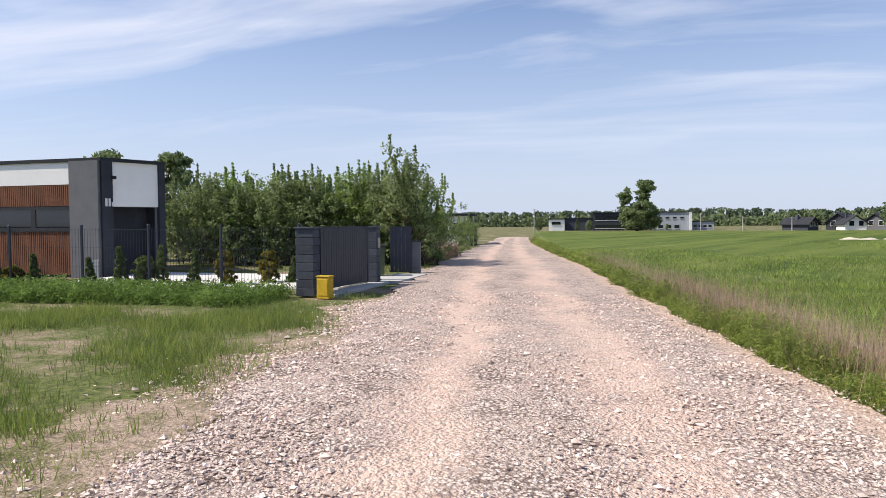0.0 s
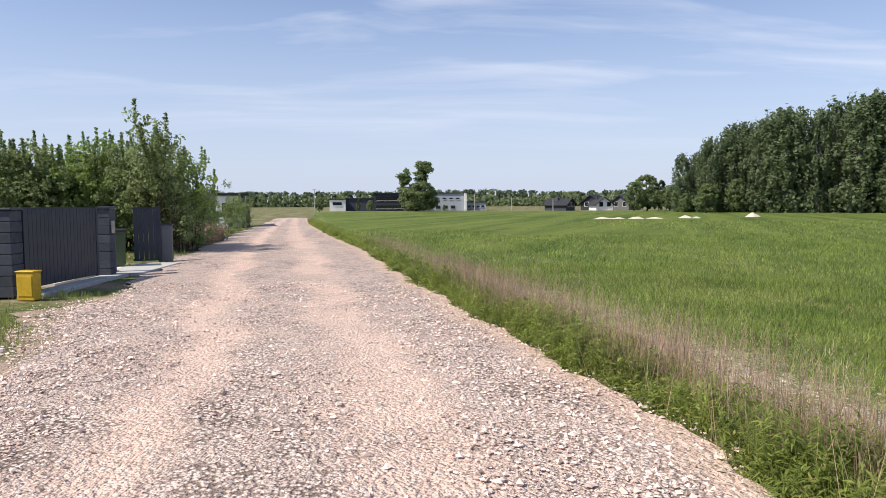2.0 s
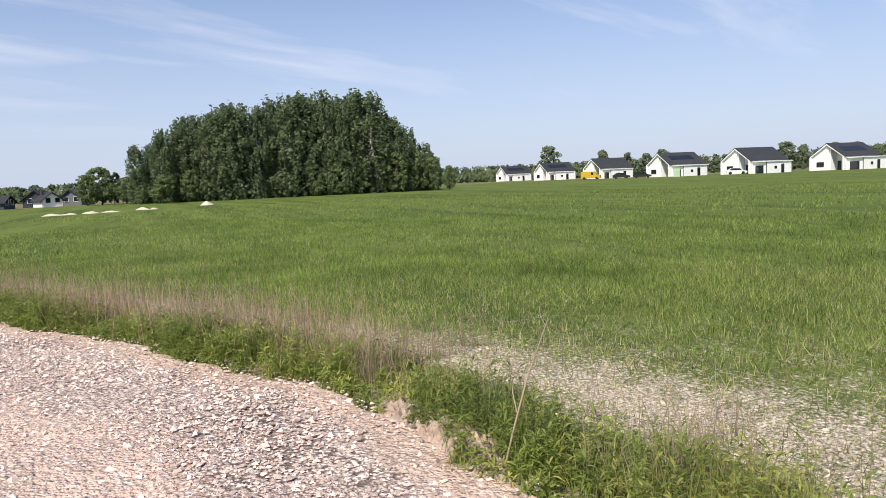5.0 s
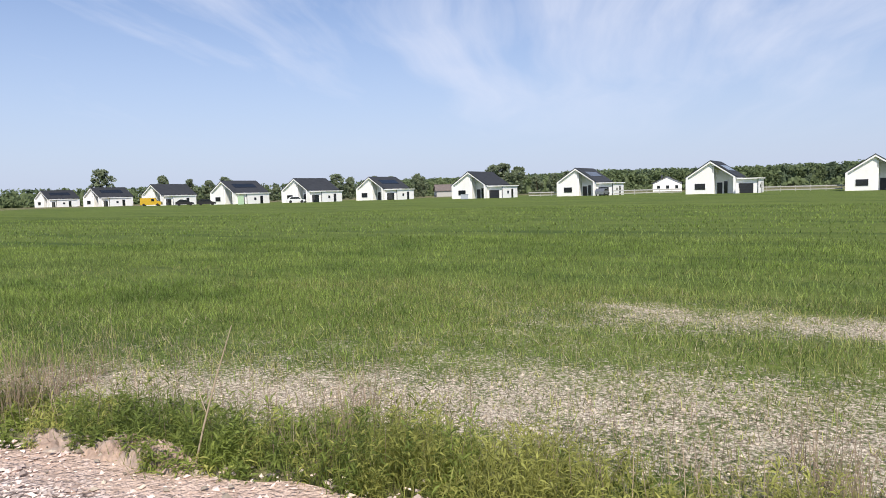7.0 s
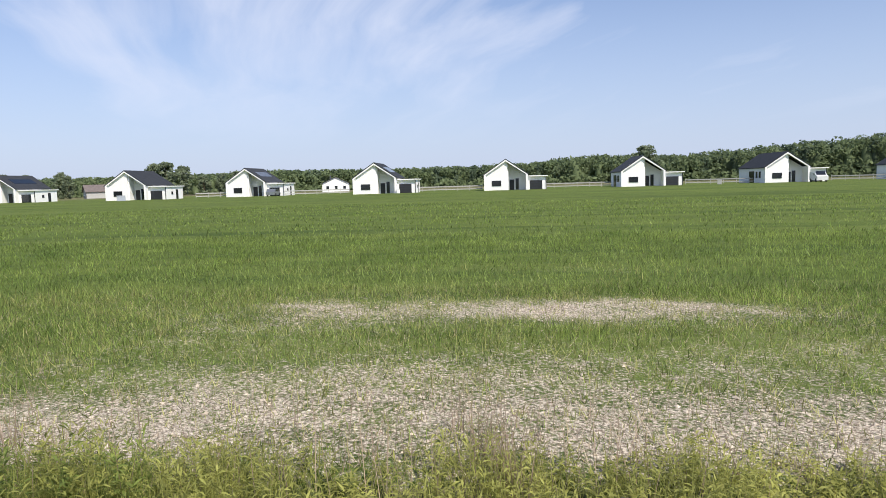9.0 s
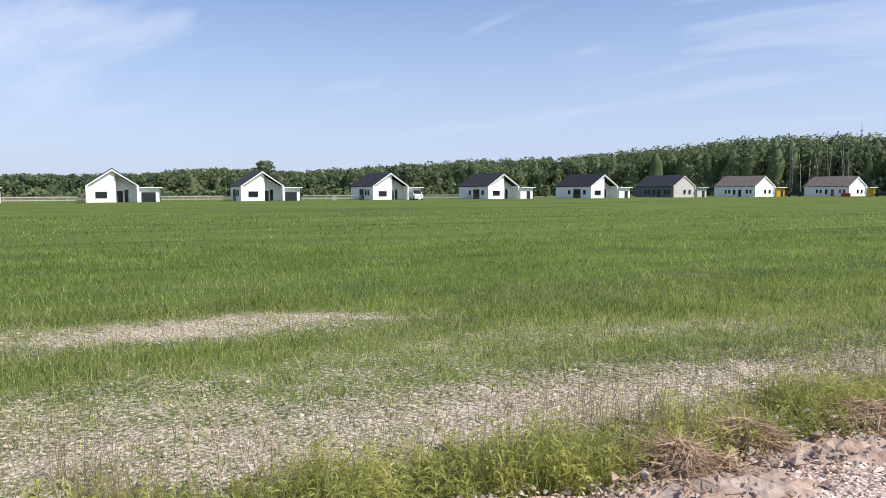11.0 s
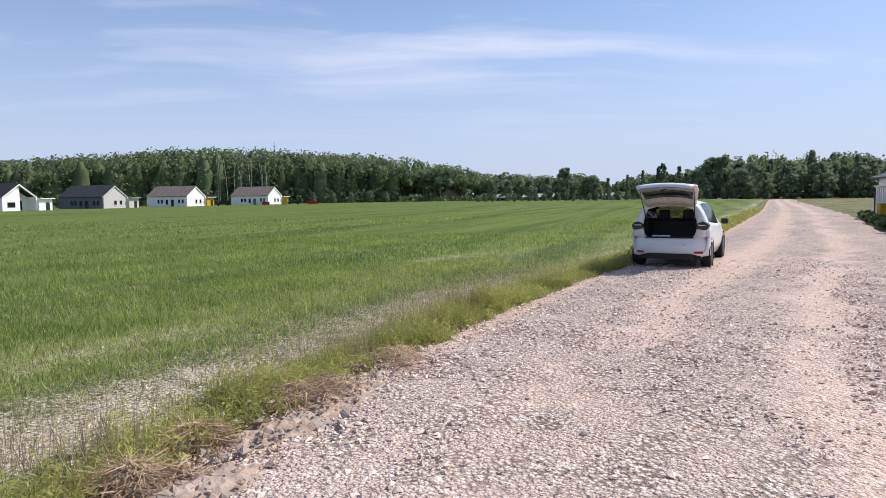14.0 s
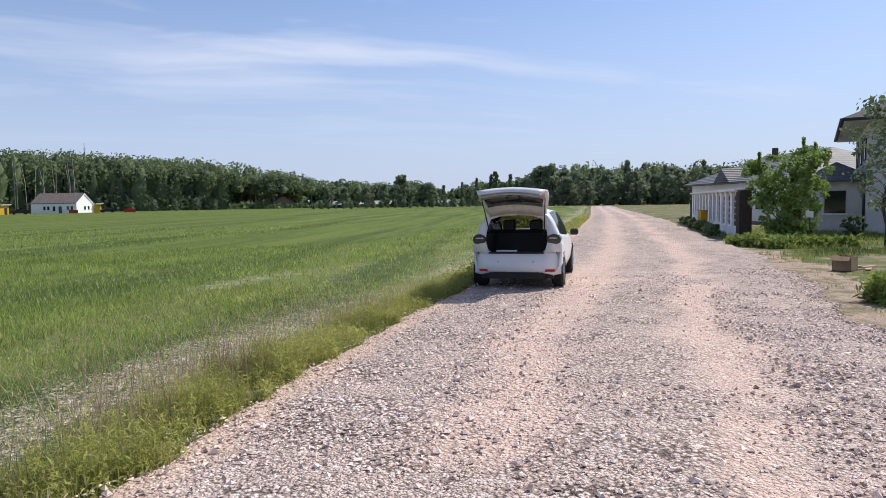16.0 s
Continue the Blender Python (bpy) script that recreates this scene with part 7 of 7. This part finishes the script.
# tail frame round the boot opening
out = np.array([(x, 0.10, z) for x, z in HALF[0.10]])
inn = np.array([(0.54, 0.06, 0.26), (0.54, 0.04, 0.45), (0.54, 0.04, 0.70), (0.60, 0.05, 0.90), (0.60, 0.07, 1.04), (0.57, 0.10, 1.20), (0.51, 0.14, 1.36), (0.30, 0.16, 1.43), (0.0, 0.16, 1.445)])
for s in (1, -1):
    Vs = np.concatenate([out, inn]) * np.array((s, 1, 1))
    fr_ = np.array([(j, j + 1, j + 10, j + 9) for j in range(2, 8)])
    used, back = np.unique(fr_, return_inverse=True)
    me = mesh_arrays("tail_frame", Vs[used], back.reshape(-1, 4), M["car_white"])
    o = part("tail_frame", me, None, car)
    so = o.modifiers.new("thick", "SOLIDIFY")
    so.thickness, so.offset = 0.05, 0
    # lamp cluster wrapping the corner
    pr = prism([(0.585, 0.91), (0.80, 0.87), (0.862, 0.93), (0.842, 1.03), (0.74, 1.08), (0.60, 1.03)], 0.0, 0.34)
    for v in pr.verts:
        v.co.x *= s
    bmesh.ops.recalc_face_normals(pr, faces=pr.faces)
    bmesh.ops.bevel(pr, geom=list(pr.edges), offset=0.02, segments=2, affect="EDGES")
    lamp = part("tail_lamp", pr, M["lamp_clear"], car, "smoked tail lamp with a pale light bar")
    bar = boxes((0.64, 0.79, -0.012, 0.002, 0.985, 1.0))
    for v in bar.verts:
        v.co.x *= s
    bmesh.ops.recalc_face_normals(bar, faces=bar.faces)
    part("light_bar", bar, M["white_paint"], lamp)
    # rear reflector, wheels, mirror
    rf = prism([(0.55, 0.345), (0.73, 0.335), (0.75, 0.385), (0.57, 0.39)], 0.0, 0.06)
    for v in rf.verts:
        v.co.y += -0.085 + 0.30 * max(0, (v.co.x - 0.3) / 0.585) ** 2.4
    for v in rf.verts:
        v.co.x *= s
    bmesh.ops.recalc_face_normals(rf, faces=rf.faces)
    part("reflector", rf, M["red"], car, "red reflector")
    for wy in (0.56, 3.21):
        c = bmesh.new()
        bmesh.ops.create_cone(c, cap_ends=True, segments=32, radius1=0.31, radius2=0.31, depth=0.23)
        bmesh.ops.bevel(c, geom=[e for e in c.edges if len(e.link_faces) == 2 and e.calc_face_angle(0) > 1.0], offset=0.035, segments=3, affect="EDGES")
        wh = part("wheel", c, M["tyre"], car)
        wh.matrix_local = pose(s * 0.765, wy, 0.31, 0, 90, 0)
        rm = bmesh.new()
        bmesh.ops.create_cone(rm, cap_ends=True, segments=24, radius1=0.2, radius2=0.19, depth=0.02)
        q = part("rim", rm, M["block"], wh)
        q.matrix_local = pose(0, 0, s * 0.11)
        ar = bmesh.new()
        bmesh.ops.create_cone(ar, cap_ends=False, segments=28, radius1=0.37, radius2=0.37, depth=0.03)
        q = part("wheel_arch", ar, M["black"], car)
        q.matrix_local = pose(s * 0.868, wy, 0.33, 0, 90, 0)
    mi = boxes((0.88, 1.06, 2.42, 2.54, 0.93, 1.07), bevel=0.03)
    for v in mi.verts:
        v.co.x *= s
    bmesh.ops.recalc_face_normals(mi, faces=mi.faces)
    part("door_mirror", mi, M["black"], car, "black door mirror")
    tr = boxes((0.53, 0.78, 0.14, 0.90, 0.44, 1.04))
    for v in tr.verts:
        v.co.x *= s
    bmesh.ops.recalc_face_normals(tr, faces=tr.faces)
    part("boot_side_trim", tr, M["carpet"], car)
    st = mesh_arrays("gas_strut", *tube_arrays([(s * 0.53, 0.12, 1.06), (s * 0.57, -0.12, 1.45), (s * 0.60, -0.36, 1.76)], [0.014, 0.012, 0.008], 6), M["black"])
    part("gas_strut", st, None, car, "black gas strut")
    hr = boxes((s * 0.28 - 0.13, s * 0.28 + 0.13, 1.0, 1.1, 1.10, 1.32), bevel=0.03)
    part("headrest", hr, M["black"], car)
# bumper, diffuser, boot
xs = np.linspace(-0.885, 0.885, 31)
rows_ = 11
Vb = []
for i in range(rows_):
    for x in xs:
        ax = abs(x)
        lo = np.interp(ax, [0, 0.45, 0.60, 0.72, 0.885], [0.335, 0.335, 0.30, 0.27, 0.29])
        hi = np.interp(ax, [0, 0.46, 0.54, 0.62, 0.885], [0.70, 0.70, 0.74, 0.84, 0.90])
        f = i / (rows_ - 1)
        z = lo + (hi - lo) * f
        bulge = 0.045 * math.sin(math.pi * min(1, f * 1.15)) - 0.05 * f
        Vb.append((x, -0.04 - bulge + 0.30 * max(0, (ax - 0.3) / 0.585) ** 2.4, z))
m_ = len(xs)
Fb = [(i * m_ + j, i * m_ + j + 1, (i + 1) * m_ + j + 1, (i + 1) * m_ + j) for i in range(rows_ - 1) for j in range(m_ - 1)]
bme = mesh_arrays("rear_bumper", np.array(Vb), np.array(Fb), M["car_white"])
bme.polygons.foreach_set("use_smooth", np.ones(len(bme.polygons), bool))
bump_ob = part("rear_bumper", bme, None, car, "white rear bumper")
bump_ob.modifiers.new("thick", "SOLIDIFY").thickness = 0.02
for x in (-0.34, 0.34):
    part("sensor", boxes((x - 0.012, x + 0.012, -0.10, -0.05, 0.53, 0.554)), M["trim_grey"], car)
part("diffuser", prism([(-0.56, 0.2), (0.56, 0.2), (0.54, 0.31), (0.48, 0.35), (-0.48, 0.35), (-0.54, 0.31)], -0.02, 0.3), M["black"], car, "black lower bumper trim")
part("boot_floor", boxes((-0.54, 0.54, 0.05, 0.95, 0.42, 0.47)), M["carpet"], car)
part("boot_sill", boxes((-0.54, 0.54, -0.02, 0.10, 0.69, 0.72), bevel=0.008), M["black"], car)
part("seat_back", boxes((-0.66, 0.66, 0.86, 1.02, 0.47, 1.12), bevel=0.02), M["carpet"], car)
part("parcel_shelf", boxes((-0.52, 0.52, 0.12, 0.86, 1.02, 1.045)), M["black"], car).matrix_local = pose(0, 0.84, 1.03, 60, 0, 0) @ pose(0, -0.84, -1.03)
part("underbody", boxes((-0.7, 0.7, 0.1, 3.9, 0.2, 0.3)), M["black"], car)
part("dashboard", boxes((-0.7, 0.7, 2.5, 2.9, 0.7, 0.95), bevel=0.03), M["black"], car)
paper = thing("folded_paper", car.matrix_world @ pose(-0.2, 0.12, 0.72), "white folded paper on the boot sill", "paper")
part("sheet", boxes((-0.2, 0.2, -0.05, 0.05, 0, 0.03), bevel=0.005), M["white_paint"], paper)
# tailgate: a curved panel hinged at the roof
TG = pose(0, 0.14, 1.50, -36, 0, 0)
prof = [(-0.0, 0.0), (-0.25, 0.045), (-0.5, 0.05), (-0.72, 0.0), (-0.86, -0.10), (-0.93, -0.22)]
wid = [0.56, 0.62, 0.66, 0.66, 0.63, 0.58]


def gate_sheet(inset, drop, i0, i1, mat, name, thick, label=""):
    Vv, Ff = [], []
    cols = np.linspace(-1, 1, 9)
    for (y, z), w in list(zip(prof, wid))[i0:i1 + 1]:
        for c in cols:
            Vv.append((c * (w - inset), y, z - drop - 0.07 * c * c))
    n = i1 - i0
    for a in range(n):
        for b in range(8):
            Ff.append((a * 9 + b, a * 9 + b + 1, (a + 1) * 9 + b + 1, (a + 1) * 9 + b))
    me = mesh_arrays(name, np.array(Vv), np.array(Ff), mat)
    me.polygons.foreach_set("use_smooth", np.ones(len(me.polygons), bool))
    so_ob = part(name, me, None, car if name == "tailgate" else tailgate, label)
    so_ob.modifiers.new("thick", "SOLIDIFY").thickness = thick
    if name == "tailgate":
        so_ob.matrix_local = TG
    return so_ob


tailgate = gate_sheet(0.0, 0.0, 0, 5, M["car_white"], "tailgate", 0.04, "raised white tailgate")
gate_sheet(0.06, 0.055, 2, 5, M["trim_grey"], "inner_trim", 0.015, "pale grey inner trim")
gate_sheet(0.05, 0.05, 0, 1, M["trim_pale"], "hinge_trim", 0.012, "off-white trim at the hinge")
gate_sheet(0.10, 0.05, 1, 2, M["window"], "rear_window", 0.01, "dark rear window")
for x in (-0.12, 0.12, 0.0):
    d = part("trim_plug", boxes((x - 0.022, x + 0.022, -0.55 - 0.1 * (x == 0), -0.50 - 0.1 * (x == 0), -0.05, -0.035)), M["black"], tailgate)
part("latch", boxes((-0.05, 0.05, -0.90, -0.84, -0.24, -0.19), bevel=0.01), M["black"], tailgate)
part("wiper_cover", boxes((-0.16, 0.16, -0.40, -0.34, -0.03, -0.005), bevel=0.01), M["black"], tailgate)
part("spoiler", boxes((-0.58, 0.58, -0.02, 0.10, 0.0, 0.035), bevel=0.012), M["car_white"], tailgate)
